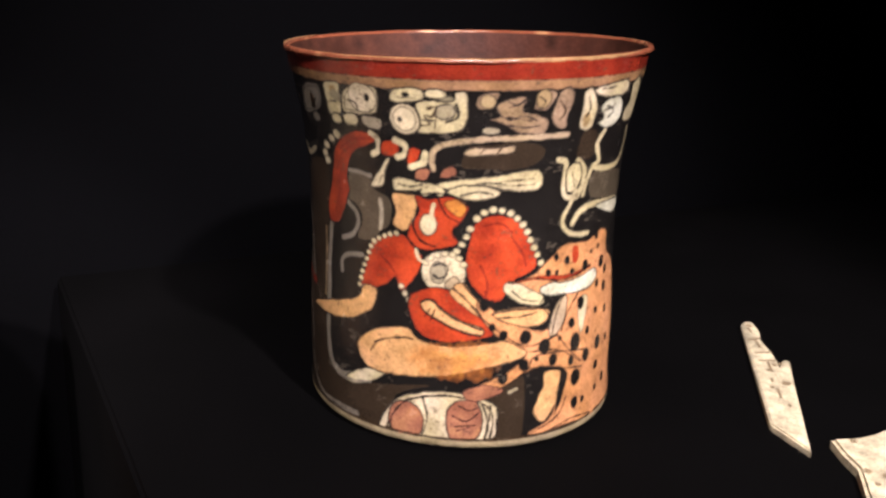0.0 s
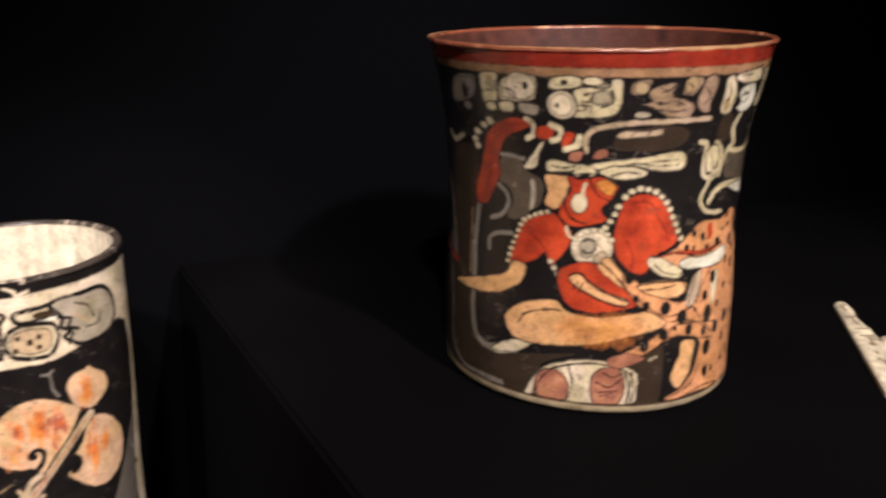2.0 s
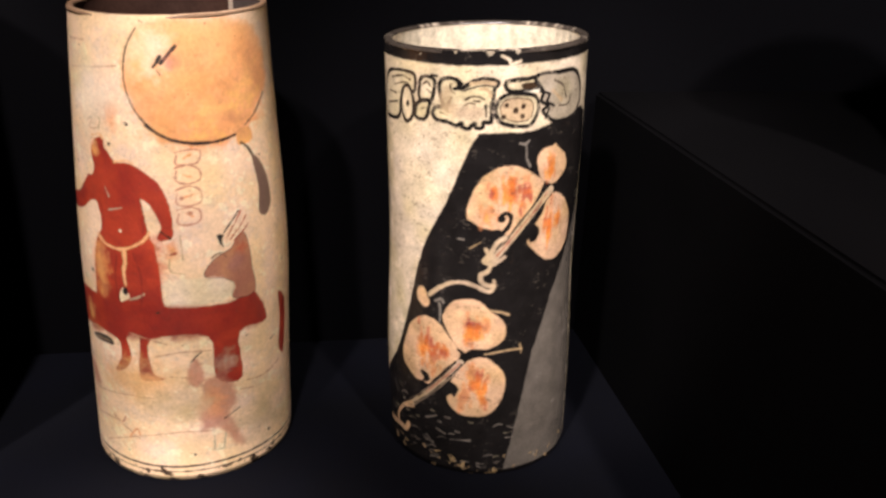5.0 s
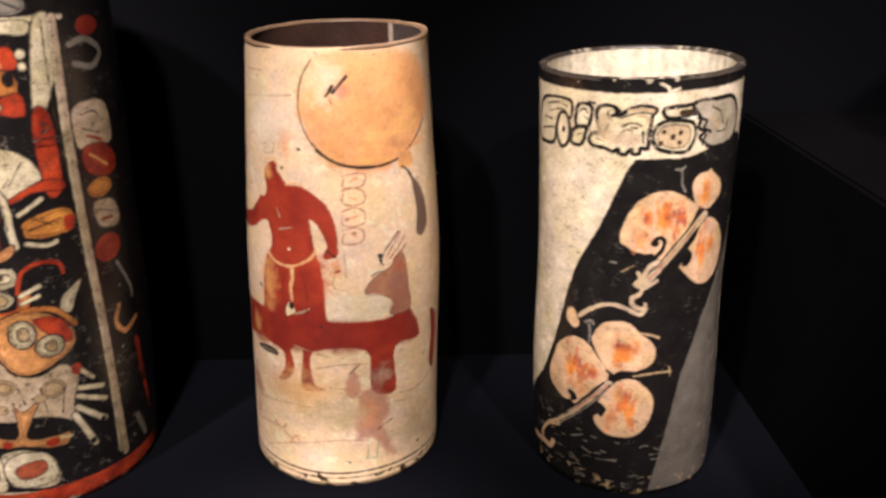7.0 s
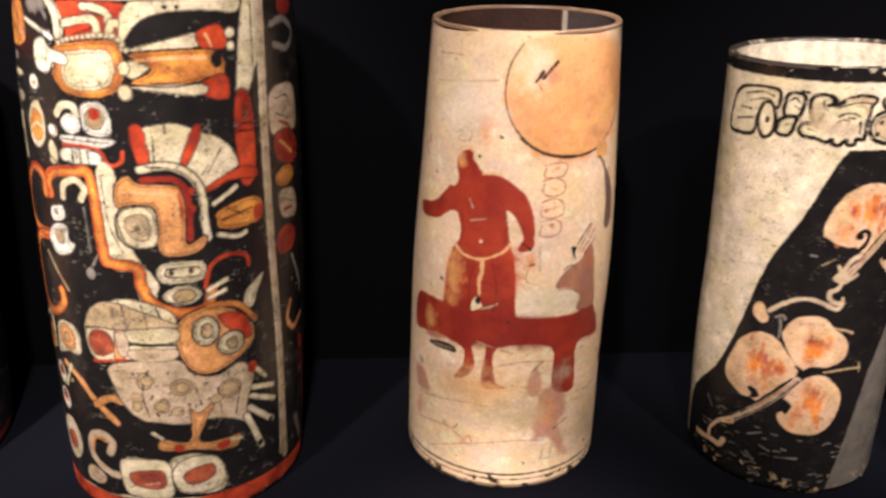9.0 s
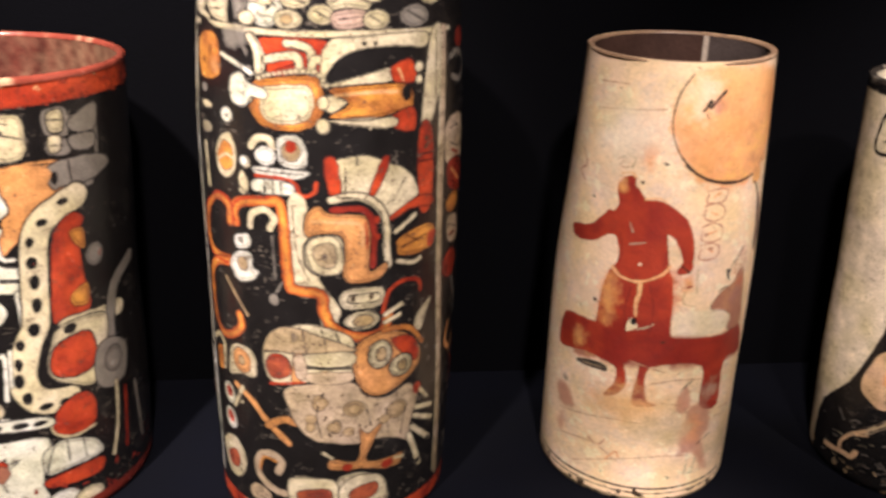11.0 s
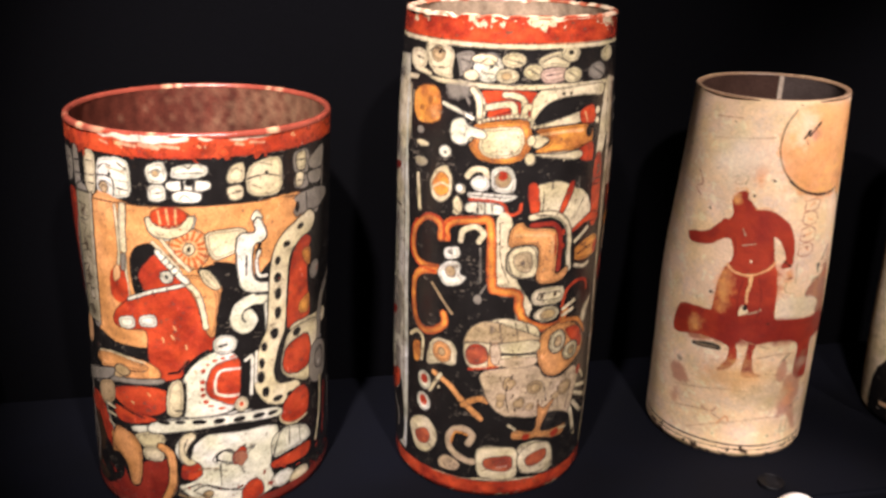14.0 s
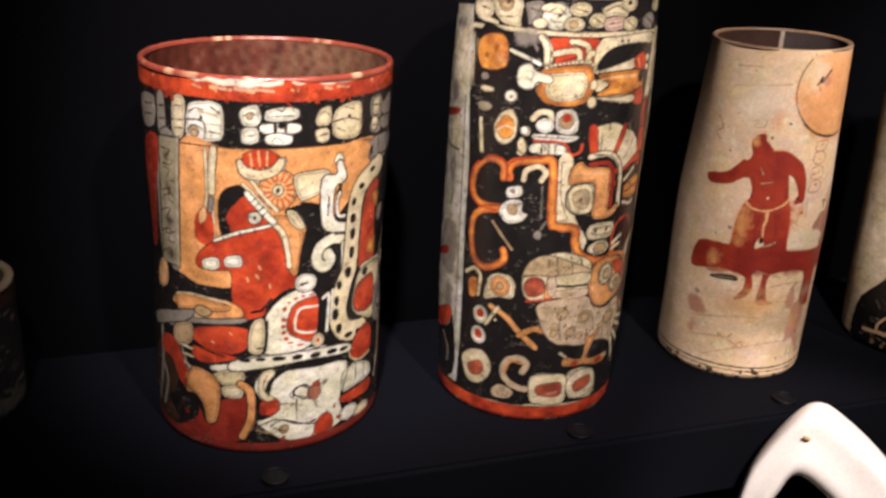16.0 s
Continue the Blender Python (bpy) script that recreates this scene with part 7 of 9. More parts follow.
p.oval(BROWN, 38.1, 68.7, 0.7, 0.7)
p.oval(BROWN, 43.3, 81.0, 0.7, 0.7)
p.oval(BROWN, 38.5, 86.8, 0.7, 0.7)
p.band(RED, 291, 306)
p.band(CREAM, 288.2, 290.2)
p.band(RED, -1, 12.5)
p.worn(CREAM, 300, 307, 0.9, 11)
p.worn(CREAM, -2, 2.5, 1.0, 12)
p.age(131, 0.46, 0.7, 0.25, 0.3)
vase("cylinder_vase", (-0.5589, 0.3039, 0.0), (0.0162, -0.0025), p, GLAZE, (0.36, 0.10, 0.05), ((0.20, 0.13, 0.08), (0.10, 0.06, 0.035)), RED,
     0.0042, "tallest black cylinder vase crowded with orange and cream pieces", "chipped red and cream lip", mottled_lit((0.46, 0.36, 0.24), 0.5, 180), ((0.66, 0.52, 0.34), 0.42), 0.0012)

# broad orange and black vase
p = Paint((0.0766, 0.0771, 0.0756, 0.0774, 0.0781), 243.6, (-115, 130), 0.56, BLACK, 7, (-0.012, -0.003))
p.fill(GREY, (-58.2, 224.2), (-41.8, 227.4), (-42.5, 209.9), (-55.8, 207.7), line=0.81)
p.fill(GREY, (-38.7, 229.2), (-33.8, 230.2), (-33.3, 208.3), (-38.7, 206.9), line=0.81)
p.fill(CREAM, (-27.9, 229.2), (-20.8, 229.6), (-22.4, 208.1), (-28.4, 208.1), line=0.81, rim=1.6)
p.stroke(BLACK, 1.08, (-28.6, 216.7), (-22.0, 217.4))
p.fill(WHITE, (-19.5, 225.0), (-15.1, 229.5), (-4.8, 230.2), (-2.3, 224.1), (-2.6, 211.2), (-6.6, 207.5), (-15.9, 206.7), (-20.8, 210.1), line=1.1, rim=1.6)
p.stroke(BLACK, 1.22, (-19.8, 218.5), (-11.5, 218.2), (-11.2, 208.5))
p.oval(BLACK, -12.5, 220.3, 1.1, 1.3)
p.stroke(TAN, 0.9, (-13.9, 224.3), (-5.0, 222.2))
p.oval(TAN, -16.6, 212.5, 3.5, 3.3, line=0.68)
p.fill(WHITE, (5.7, 227.9), (11.4, 229.6), (13.0, 223.3), (11.3, 217.8), (6.1, 217.6), (4.5, 223.0), line=0.94, rim=1.6)
p.fill(WHITE, (5.1, 215.7), (11.3, 216.5), (11.9, 208.7), (5.5, 207.9), line=0.94, rim=1.6)
p.oval(TAN, 8.4, 223.2, 1.8, 1.9, line=0.54)
p.fill(WHITE, (15.2, 226.5), (21.6, 228.6), (28.1, 227.0), (28.1, 221.9), (21.6, 220.0), (14.8, 221.1), line=1.1, rim=1.6)
p.fill(WHITE, (13.4, 219.1), (28.6, 218.6), (27.5, 213.1), (14.3, 213.3), line=1.1)
p.oval(BLACK, 21.2, 217.7, 2.2, 1.9)
p.fill(WHITE, (14.7, 212.0), (19.3, 213.9), (25.8, 211.6), (24.0, 206.5), (15.8, 207.4), line=1.1)
p.fill(CREAM, (37.2, 225.2), (42.4, 226.8), (43.4, 219.5), (41.3, 215.8), (36.0, 217.2), line=0.94, rim=1.6)
p.fill(CREAM, (36.1, 213.9), (41.8, 214.4), (42.0, 207.0), (36.7, 207.2), line=0.94)
p.fill(CREAM, (44.4, 222.6), (51.0, 227.5), (59.5, 226.5), (60.8, 214.4), (58.5, 206.3), (48.6, 206.5), (44.1, 211.0), line=1.1, rim=1.6)
p.stroke(BLACK, 1.08, (44.5, 217.6), (52.2, 218.6), (59.9, 215.6))
p.oval(BLACK, 52.9, 219.5, 1.3, 1.4)
p.fill(GREY, (67.6, 227.5), (76.2, 226.8), (76.1, 213.9), (67.4, 216.2), line=0.94)
p.fill(GREY, (68.5, 213.5), (76.3, 212.1), (75.7, 204.4), (67.9, 206.7), line=0.94)
p.stroke(GREY, 2, (89.1, 224.5), (88.4, 201.2))
p.fill(ORANGE2, (-25.2, 203.5), (-1.7, 204.1), (21.6, 204.6), (47.2, 203.7), (73.5, 201.5), (72.3, 177.3), (62.4, 169.6), (52.0, 158.2), (37.2, 154.8), (27.0, 127.2), (6.6, 119.2), (-9.5, 116.1), (-25.4, 114.8), (-30.8, 124.2))
p.stroke(BLACK, 0.94, (-30.5, 203.6), (-1.7, 204.7), (21.6, 204.9), (47.2, 204.0), (82.0, 200.3))
p.fill(GREY, (-40.1, 202.0), (-26.3, 202.2), (-29.6, 123.9), (-37.5, 124.6), (-45.5, 129.6), line=0.94)
p.stroke(CREAM, 1.2, (-26.0, 202.3), (-29.5, 124.6))
p.fill(STONE, (-36.3, 197.3), (-31.6, 199.3), (-27.6, 198.6), (-27.1, 195.0), (-31.2, 192.9), (-36.1, 193.6), line=0.81)
p.oval(CREAM, -29.8, 196.7, 2.6, 2.8, soft=1.5)
p.stroke(BROWN, 0.6, (-34.3, 195.1), (-31.2, 193.9), (-28.8, 195.9))
p.oval(BROWN, -32.5, 197.0, 1.7, 1.0)
p.fill(STONE, (-36.9, 189.6), (-32.1, 191.6), (-28.0, 191.0), (-28.0, 180.3), (-32.3, 178.0), (-37.5, 178.5), line=0.81)
p.oval(CREAM, -30.6, 185.5, 2.7, 2.8, soft=1.5)
p.stroke(BROWN, 0.6, (-34.9, 187.4), (-31.7, 186.2), (-29.3, 188.3))
p.oval(BROWN, -33.6, 182.2, 1.8, 1.1)
p.fill(STONE, (-38.6, 172.9), (-33.4, 175.2), (-29.1, 174.8), (-29.4, 161.5), (-34.1, 158.9), (-39.8, 159.1), line=0.81)
p.oval(CREAM, -32.0, 167.9, 2.9, 2.9, soft=1.5)
p.stroke(BROWN, 0.6, (-36.5, 170.7), (-33.1, 169.7), (-30.5, 171.9))
p.oval(BROWN, -35.5, 163.2, 1.9, 1.1)
p.fill(STONE, (-41.0, 153.9), (-35.3, 156.7), (-30.7, 156.4), (-30.9, 144.3), (-35.9, 141.4), (-42.1, 141.2), line=0.81)
p.oval(CREAM, -33.8, 149.9, 3.1, 3.0, soft=1.5)
p.stroke(BROWN, 0.6, (-38.6, 151.8), (-35.0, 151.0), (-32.1, 153.4))
p.oval(BROWN, -37.4, 145.6, 2.1, 1.2)
p.fill(STONE, (-43.3, 136.6), (-37.1, 139.8), (-32.1, 139.8), (-32.1, 128.9), (-37.4, 125.8), (-44.0, 125.3), line=0.81)
p.oval(CREAM, -35.3, 133.8, 3.3, 3.1, soft=1.5)
p.stroke(BROWN, 0.6, (-40.7, 134.6), (-36.7, 134.0), (-33.7, 136.6))
p.oval(BROWN, -39.0, 130.0, 2.3, 1.2)
p.stroke(CREAM, 1.6, (-11.4, 202.8), (-11.2, 178.2), (-12.9, 163.9), line=0.54)
p.stroke(CREAM, 1.6, (-6.2, 202.6), (-8.5, 178.7), (-8.5, 148.7), line=0.54)
p.fill(RED, (-17.0, 163.1), (-10.0, 165.5), (-8.6, 146.8), (-14.4, 143.1), (-18.7, 148.3))
p.fill(PEACH, (-15.8, 163.3), (-12.7, 167.5), (-11.9, 160.6), (-15.5, 156.2), line=0.54)
p.fill(BLACK, (-5.4, 175.7), (0.3, 182.1), (6.3, 180.2), (7.1, 157.5), (2.1, 152.9), (-4.4, 149.3), (-6.7, 161.5))
p.fill(BLACK, (22.9, 167.7), (32.9, 170.0), (38.5, 158.2), (37.5, 140.0), (40.8, 120.4), (43.9, 104.2), (38.0, 102.2), (29.6, 123.0), (33.3, 144.6), (31.8, 155.8), (25.4, 160.3))
p.fill(BLACK, (-29.7, 120.8), (-18.5, 116.9), (-3.9, 116.3), (-0.8, 107.4), (-22.1, 106.4), (-38.8, 94.1), (-50.4, 96.2), (-46.8, 117.5))
p.fill(BLACK, (48.0, 177.5), (52.4, 187.0), (48.7, 159.2), (65.8, 122.7), (66.3, 106.7), (50.4, 90.2), (43.9, 108.1))
p.oval(RED, 13.0, 195.5, 11.9, 8.0, line=0.94)
p.stroke(PEACH, 1.2, (7.7, 200.1), (9.0, 191.5))
p.stroke(PEACH, 1.2, (10.5, 202.1), (11.3, 190.8))
p.stroke(PEACH, 1.2, (13.5, 202.8), (13.7, 190.8))
p.stroke(PEACH, 1.2, (16.5, 202.1), (15.8, 191.1))
p.stroke(PEACH, 1.2, (19.3, 200.1), (17.9, 192.1))
p.stroke(DARKRED, 0.6, (9.1, 201.5), (10.2, 192.2))
p.stroke(DARKRED, 0.6, (14.9, 202.5), (14.6, 192.2))
p.stroke(WHITE, 3.4, (4.1, 196.3), (6.1, 189.0), (12.9, 186.8), (19.8, 190.0), (21.9, 197.3), line=0.68)
p.oval(PEACH, 20.0, 180.1, 10.9, 12.4, line=0.94, rim=1.5)
p.stroke(SCARLET, 1.7, (27.5, 179.5), (23.8, 179.8))
p.stroke(SCARLET, 1.7, (26.8, 175.0), (23.6, 177.4))
p.stroke(SCARLET, 1.7, (25.1, 171.0), (22.6, 175.4))
p.stroke(SCARLET, 1.7, (22.4, 169.1), (21.2, 174.5))
p.stroke(SCARLET, 1.7, (19.3, 168.7), (19.5, 174.2))
p.stroke(SCARLET, 1.7, (16.4, 170.2), (18.1, 175.0))
p.stroke(SCARLET, 1.7, (14.0, 173.7), (16.9, 176.8))
p.stroke(SCARLET, 1.7, (12.9, 177.9), (16.2, 178.9))
p.stroke(SCARLET, 1.7, (12.9, 182.7), (16.2, 181.6))
p.stroke(SCARLET, 1.7, (14.1, 186.8), (16.9, 183.7))
p.stroke(SCARLET, 1.7, (16.5, 190.1), (18.1, 185.3))
p.stroke(SCARLET, 1.7, (19.3, 191.4), (19.5, 185.9))
p.stroke(SCARLET, 1.7, (22.4, 190.5), (21.2, 185.5))
p.stroke(SCARLET, 1.7, (25.0, 188.3), (22.6, 184.4))
p.stroke(SCARLET, 1.7, (26.7, 184.0), (23.6, 182.3))
p.oval(CREAM, 19.8, 179.8, 3.2, 3.4, line=0.81)
p.oval(BLACK, 19.8, 179.8, 1.3, 1.7)
p.fill(CREAM, (26.4, 187.5), (32.6, 190.2), (41.8, 189.3), (44.8, 181.7), (36.7, 174.6), (29.0, 173.4), line=0.81, rim=1.6)
p.stroke(CREAM, 1.6, (5.1, 183.5), (11.0, 175.1), (15.7, 166.4), line=0.54)
p.stroke(CREAM, 1.8, (8.7, 186.1), (13.4, 176.9), (19.3, 167.3), line=0.54)
p.fill(RED, (-2.7, 163.8), (2.5, 173.0), (6.9, 176.8), (10.9, 168.2), (14.5, 162.9), (16.4, 159.3), (9.5, 155.8), (0.8, 152.8), (-1.6, 156.8), line=0.81)
p.oval(WHITE, 9.9, 162.9, 3.9, 3.9, line=0.94, rim=1.5)
p.oval(BLACK, 9.9, 162.9, 1.3, 1.4)
p.fill(RED, (-17.8, 135.7), (-8.6, 146.8), (7.1, 154.6), (18.1, 158.1), (21.8, 149.9), (24.3, 135.0), (29.6, 119.3), (21.8, 113.0), (15.4, 106.1), (12.9, 98.7), (1.2, 97.6), (-1.3, 113.0), (-1.6, 127.8), (-9.2, 127.3), (-18.1, 128.2), line=0.81)
p.stroke(WHITE, 1.6, (-8.6, 146.8), (2.1, 152.9), (16.9, 158.2), line=0.81)
p.stroke(BLACK, 0.68, (-4.4, 149.3), (-4.2, 147.1))
p.stroke(BLACK, 0.68, (3.3, 153.3), (3.8, 150.9))
p.stroke(BLACK, 0.68, (9.6, 156.1), (10.0, 153.3))
p.fill(WHITE, (-14.8, 133.5), (-7.6, 135.7), (-6.9, 129.2), (-14.4, 127.6), line=0.68, rim=1.6)
p.fill(WHITE, (-4.0, 136.3), (2.8, 138.5), (3.7, 131.9), (-3.1, 130.5), line=0.68, rim=1.6)
p.fill(ORANGE2, (16.9, 162.8), (26.7, 162.0), (30.6, 152.4), (30.0, 134.1), (27.5, 124.2), (23.9, 131.4), (21.8, 146.3), line=0.81, rim=1.6)
p.stroke(CREAM, 2.6, (16.9, 160.3), (21.7, 153.5), (23.8, 142.4), (24.9, 131.2), line=0.68)
p.fill(CREAM, (23.7, 166.9), (27.9, 165.4), (31.8, 155.8), (28.8, 154.5), (24.7, 160.4), line=0.81, rim=1.6)
p.oval(WHITE, 33.7, 119.2, 6.4, 6.0, line=0.81, rim=1.5)
p.fill(ORANGE2, (-36.1, 99.2), (-29.4, 106.5), (-4.0, 108.9), (3.9, 98.5), (-18.9, 94.2), (-25.8, 96.4), line=0.81)
p.fill(GREY, (-44.7, 88.1), (-25.8, 96.4), (-18.9, 94.2), (3.9, 97.8), (2.5, 93.9), (-22.3, 89.2), (-39.0, 80.2), line=0.81)
p.oval(TAN, -18.9, 96.8, 5.9, 3.4, line=0.68)
p.fill(RED, (-20.7, 86.0), (-6.9, 91.5), (6.4, 90.4), (6.4, 79.7), (1.1, 73.5), (-9.9, 72.8), (-19.1, 76.8), (-23.1, 80.4), line=0.81)
p.fill(ORANGE2, (-35.1, 80.1), (-26.0, 84.0), (-26.1, 76.2), (-33.4, 73.0), line=0.68, rim=1.6)
p.fill(RED, (-20.8, 74.3), (-4.3, 72.8), (1.1, 69.6), (-16.1, 64.0), (-22.6, 67.7), line=0.68)
p.fill(WHITE, (-11.6, 63.3), (1.0, 67.7), (8.9, 72.8), (38.0, 74.3), (66.7, 66.8), (67.9, 60.2), (38.0, 66.4), (14.0, 66.1), (1.0, 59.7), (-10.2, 59.7), line=0.94)
p.oval(BLACK, 4.2, 70.3, 3.5, 1.6)
p.oval(BLACK, 12.0, 71.2, 3.8, 1.6)
p.oval(BLACK, 20.2, 71.4, 3.8, 1.6)
p.oval(BLACK, 28.6, 71.4, 4.0, 1.6)
p.oval(BLACK, 37.4, 71.3, 3.6, 2.0)
p.oval(BLACK, 47.8, 70.6, 3.7, 1.6)
p.oval(BLACK, 58.7, 68.3, 4.1, 1.7)
p.fill(CREAM, (-10.2, 57.7), (1.0, 62.9), (4.9, 58.1), (2.2, 52.6), (-6.0, 50.6), line=0.68, rim=1.6)
p.fill(BROWN, (-54.5, 61.4), (-34.5, 68.5), (-30.7, 54.1), (-43.4, 17.1), (-53.4, 1.1), (-65.0, 10.8))
p.fill(ORANGE2, (-26.7, 53.9), (-16.3, 56.7), (-10.4, 49.5), (-7.7, 37.9), (-9.6, 22.7), (-13.6, 21.4), (-17.0, 32.9), (-21.8, 39.4), (-27.4, 39.1), line=0.81, rim=1.6)
p.fill(DARKRED, (-8.3, 37.7), (0.7, 43.5), (7.4, 41.9), (7.2, 25.2), (1.6, 13.3), (-14.6, 10.4), (-28.7, 15.0), (-33.2, 25.5), (-22.0, 35.2), (-15.8, 20.7), (-9.6, 22.7), line=0.81)
p.stroke(ORANGE2, 4, (3.5, 52.0), (7.6, 42.0), (7.4, 25.2), (3.5, 14.4), line=0.68)
p.fill(CREAM, (-6.0, 49.7), (3.0, 51.1), (2.9, 42.9), (-5.3, 42.5), line=0.68, rim=1.6)
p.stroke(RED, 3, (-34.3, 72.6), (-30.5, 58.3), (-21.4, 52.0))
p.stroke(GREY, 4, (-48.5, 81.3), (-48.5, 48.3), (-56.6, 16.7))
p.stroke(GREY, 2, (-30.1, 70.5), (-24.8, 54.7), line=0.54)
p.fill(CREAM, (69.0, 226.2), (74.2, 226.6), (74.7, 218.6), (73.1, 215.7), (68.9, 217.9), line=1.1, rim=1.6)
p.fill(CREAM, (68.7, 214.6), (73.4, 213.9), (72.6, 207.3), (68.8, 207.6), line=0.94)
p.fill(GREY, (76.9, 220.8), (85.4, 226.5), (90.5, 225.6), (88.7, 214.5), (81.5, 213.3), (76.7, 216.7), line=1.1)
p.fill(GREY, (76.5, 213.0), (87.9, 212.4), (86.7, 204.9), (78.2, 206.2), line=1.1)
p.fill(BLACK, (54.3, 166.7), (71.7, 181.9), (80.2, 189.3), (117.5, 179.0), (115.7, 84.8), (103.5, 16.4), (80.5, 36.1), (79.6, 73.5), (51.2, 68.8), (39.4, 79.6), (37.7, 112.2), (28.8, 126.2), (32.8, 162.3), (29.0, 171.5), (39.8, 167.2), (40.6, 152.1))
p.fill(GREY, (66.0, 198.4), (72.8, 202.7), (89.0, 201.1), (94.7, 194.5), (83.2, 188.2), (72.1, 189.2), (68.4, 188.9), line=0.94)
p.oval(BLACK, 69.4, 194.4, 1.9, 3.4)
p.stroke(BLACK, 0.94, (75.3, 201.3), (76.0, 190.8))
p.stroke(GREY, 2.4, (65.6, 179.5), (74.4, 185.4), (84.7, 187.6), line=0.68)
p.fill(ORANGE2, (51.5, 202.0), (67.8, 199.3), (65.0, 188.6), (61.2, 179.5), (53.3, 167.0), (50.5, 170.7))
p.stroke(WHITE, 2, (46.3, 194.1), (47.8, 197.2), (49.5, 194.1), line=0.81)
p.fill(WHITE, (39.2, 184.6), (46.7, 186.1), (46.2, 191.9), (49.4, 193.5), (52.6, 183.4), (50.0, 179.1), (46.5, 177.6), (45.6, 163.0), (47.6, 155.9), (54.5, 152.7), (54.6, 146.8), (42.4, 150.2), (39.0, 161.4), line=1.2)
p.stroke(BLACK, 1.49, (47.5, 162.6), (47.4, 174.4), (49.8, 175.3))
p.stroke(WHITE, 1.6, (48.9, 173.5), (47.5, 168.5), (48.4, 159.3), (52.3, 157.7), line=0.68)
p.stroke(BLACK, 1.08, (43.0, 172.5), (42.7, 160.7))
p.stroke(WHITE, 6.4, (54.4, 142.2), (45.9, 144.7), (39.8, 141.5), (37.6, 132.7), (41.8, 127.1), (45.0, 131.0), (43.3, 135.5), line=1.2)
p.stroke(BLACK, 1.35, (47.1, 147.5), (54.5, 145.3))
p.stroke(WHITE, 2.4, (52.1, 139.8), (52.4, 123.9), line=0.81)
p.stroke(CREAM, 13, (77.0, 183.0), (64.3, 175.5), (59.8, 165.0), (58.3, 144.0), (57.1, 122.2), (53.1, 110.9), (49.7, 92.7), (54.1, 79.3), (65.6, 75.2), line=1.2)
p.stroke(CREAM, 9, (68.6, 117.1), (81.5, 113.7), (95.5, 112.3), line=1.2)
p.oval(BLACK, 71.7, 181.9, 3.1, 1.8)
p.oval(BLACK, 63.1, 173.5, 3.0, 2.1)
p.oval(BLACK, 58.1, 165.0, 2.3, 2.7)
p.oval(BLACK, 58.0, 154.0, 2.9, 3.3)
p.oval(BLACK, 58.3, 144.0, 2.7, 4.0)
p.oval(BLACK, 58.1, 131.4, 2.7, 4.0)
p.oval(BLACK, 56.0, 118.8, 3.3, 3.8)
p.oval(BLACK, 50.4, 111.9, 2.3, 3.1)
p.oval(BLACK, 49.0, 101.7, 2.0, 3.8)
p.oval(BLACK, 48.4, 92.6, 2.6, 4.1)
p.oval(BLACK, 50.4, 81.9, 2.6, 3.6)
p.oval(BLACK, 56.5, 74.9, 3.7, 2.0)
p.oval(BLACK, 63.5, 74.3, 3.1, 2.0)
p.fill(RED, (66.6, 165.7), (73.9, 175.1), (79.9, 171.1), (77.5, 161.2), (78.3, 141.8), (80.3, 121.0), (68.8, 120.3), (63.3, 119.6), (64.1, 141.7), line=1.1)
p.fill(ORANGE, (73.5, 165.4), (79.1, 165.3), (79.3, 154.1), (74.6, 159.3), line=0.68, rim=1.6)
p.fill(ORANGE, (72.1, 131.7), (79.5, 134.6), (78.9, 123.4), (72.3, 125.1), line=0.68, rim=1.6)
p.oval(GREY, 84.0, 148.7, 5.8, 6.4, line=0.68, rim=1.5)
p.stroke(GREY, 7, (107.7, 136.4), (94.2, 126.8), (88.9, 102.4), (89.0, 88.4), line=0.94)
p.fill(CREAM, (60.4, 104.6), (66.1, 116.7), (85.0, 115.0), (87.8, 103.1), (78.3, 77.8), (66.2, 83.4), (59.1, 92.1), line=1.1, rim=1.6)
p.oval(BLACK, 69.7, 113.3, 4.0, 2.9)
p.fill(RED, (60.0, 98.2), (64.2, 107.7), (77.8, 108.3), (80.1, 94.1), (76.0, 86.3), (66.4, 86.7), (60.7, 91.3), line=1.2)
p.fill(GREY, (79.8, 94.2), (87.3, 98.2), (97.9, 89.6), (95.6, 73.0), (86.2, 68.8), (78.2, 76.1), line=0.94)
p.oval(GREY, 88.7, 85.1, 7.0, 7.3, line=0.94, rim=1.5)
p.fill(RED, (57.5, 62.3), (61.7, 72.2), (70.9, 76.2), (76.6, 68.3), (74.5, 53.6), (64.1, 53.2), (58.4, 57.6), line=1.2)
p.stroke(CREAM, 1.2, (57.3, 65.9), (58.4, 57.6), (65.3, 52.1), (75.0, 53.2))
p.stroke(CREAM, 2.2, (88.4, 70.9), (86.6, 46.4), (82.9, 28.4), line=0.68)
p.stroke(OXIDE, 2.4, (93.6, 63.5), (91.1, 27.4))
p.stroke(GREY, 3, (101.4, 61.2), (104.1, 24.0))
p.stroke(WHITE, 1.8, (41.7, 106.5), (44.6, 106.7), (43.4, 83.4), line=0.54)
p.stroke(WHITE, 1.4, (46.7, 109.9), (45.6, 90.9), line=0.54)
p.fill(WHITE, (13.7, 94.9), (16.7, 104.6), (23.7, 112.5), (30.0, 116.0), (37.6, 110.7), (38.4, 99.4), (37.1, 80.3), (32.0, 74.0), (14.1, 73.8), line=1.2)
p.stroke(BLACK, 2.6, (14.9, 103.9), (20.5, 111.6), (28.0, 115.6))
p.fill(RED, (23.9, 95.1), (27.1, 105.0), (33.4, 108.3), (38.9, 106.3), (37.0, 79.6), (27.6, 83.5), (24.2, 88.0), line=0.68)
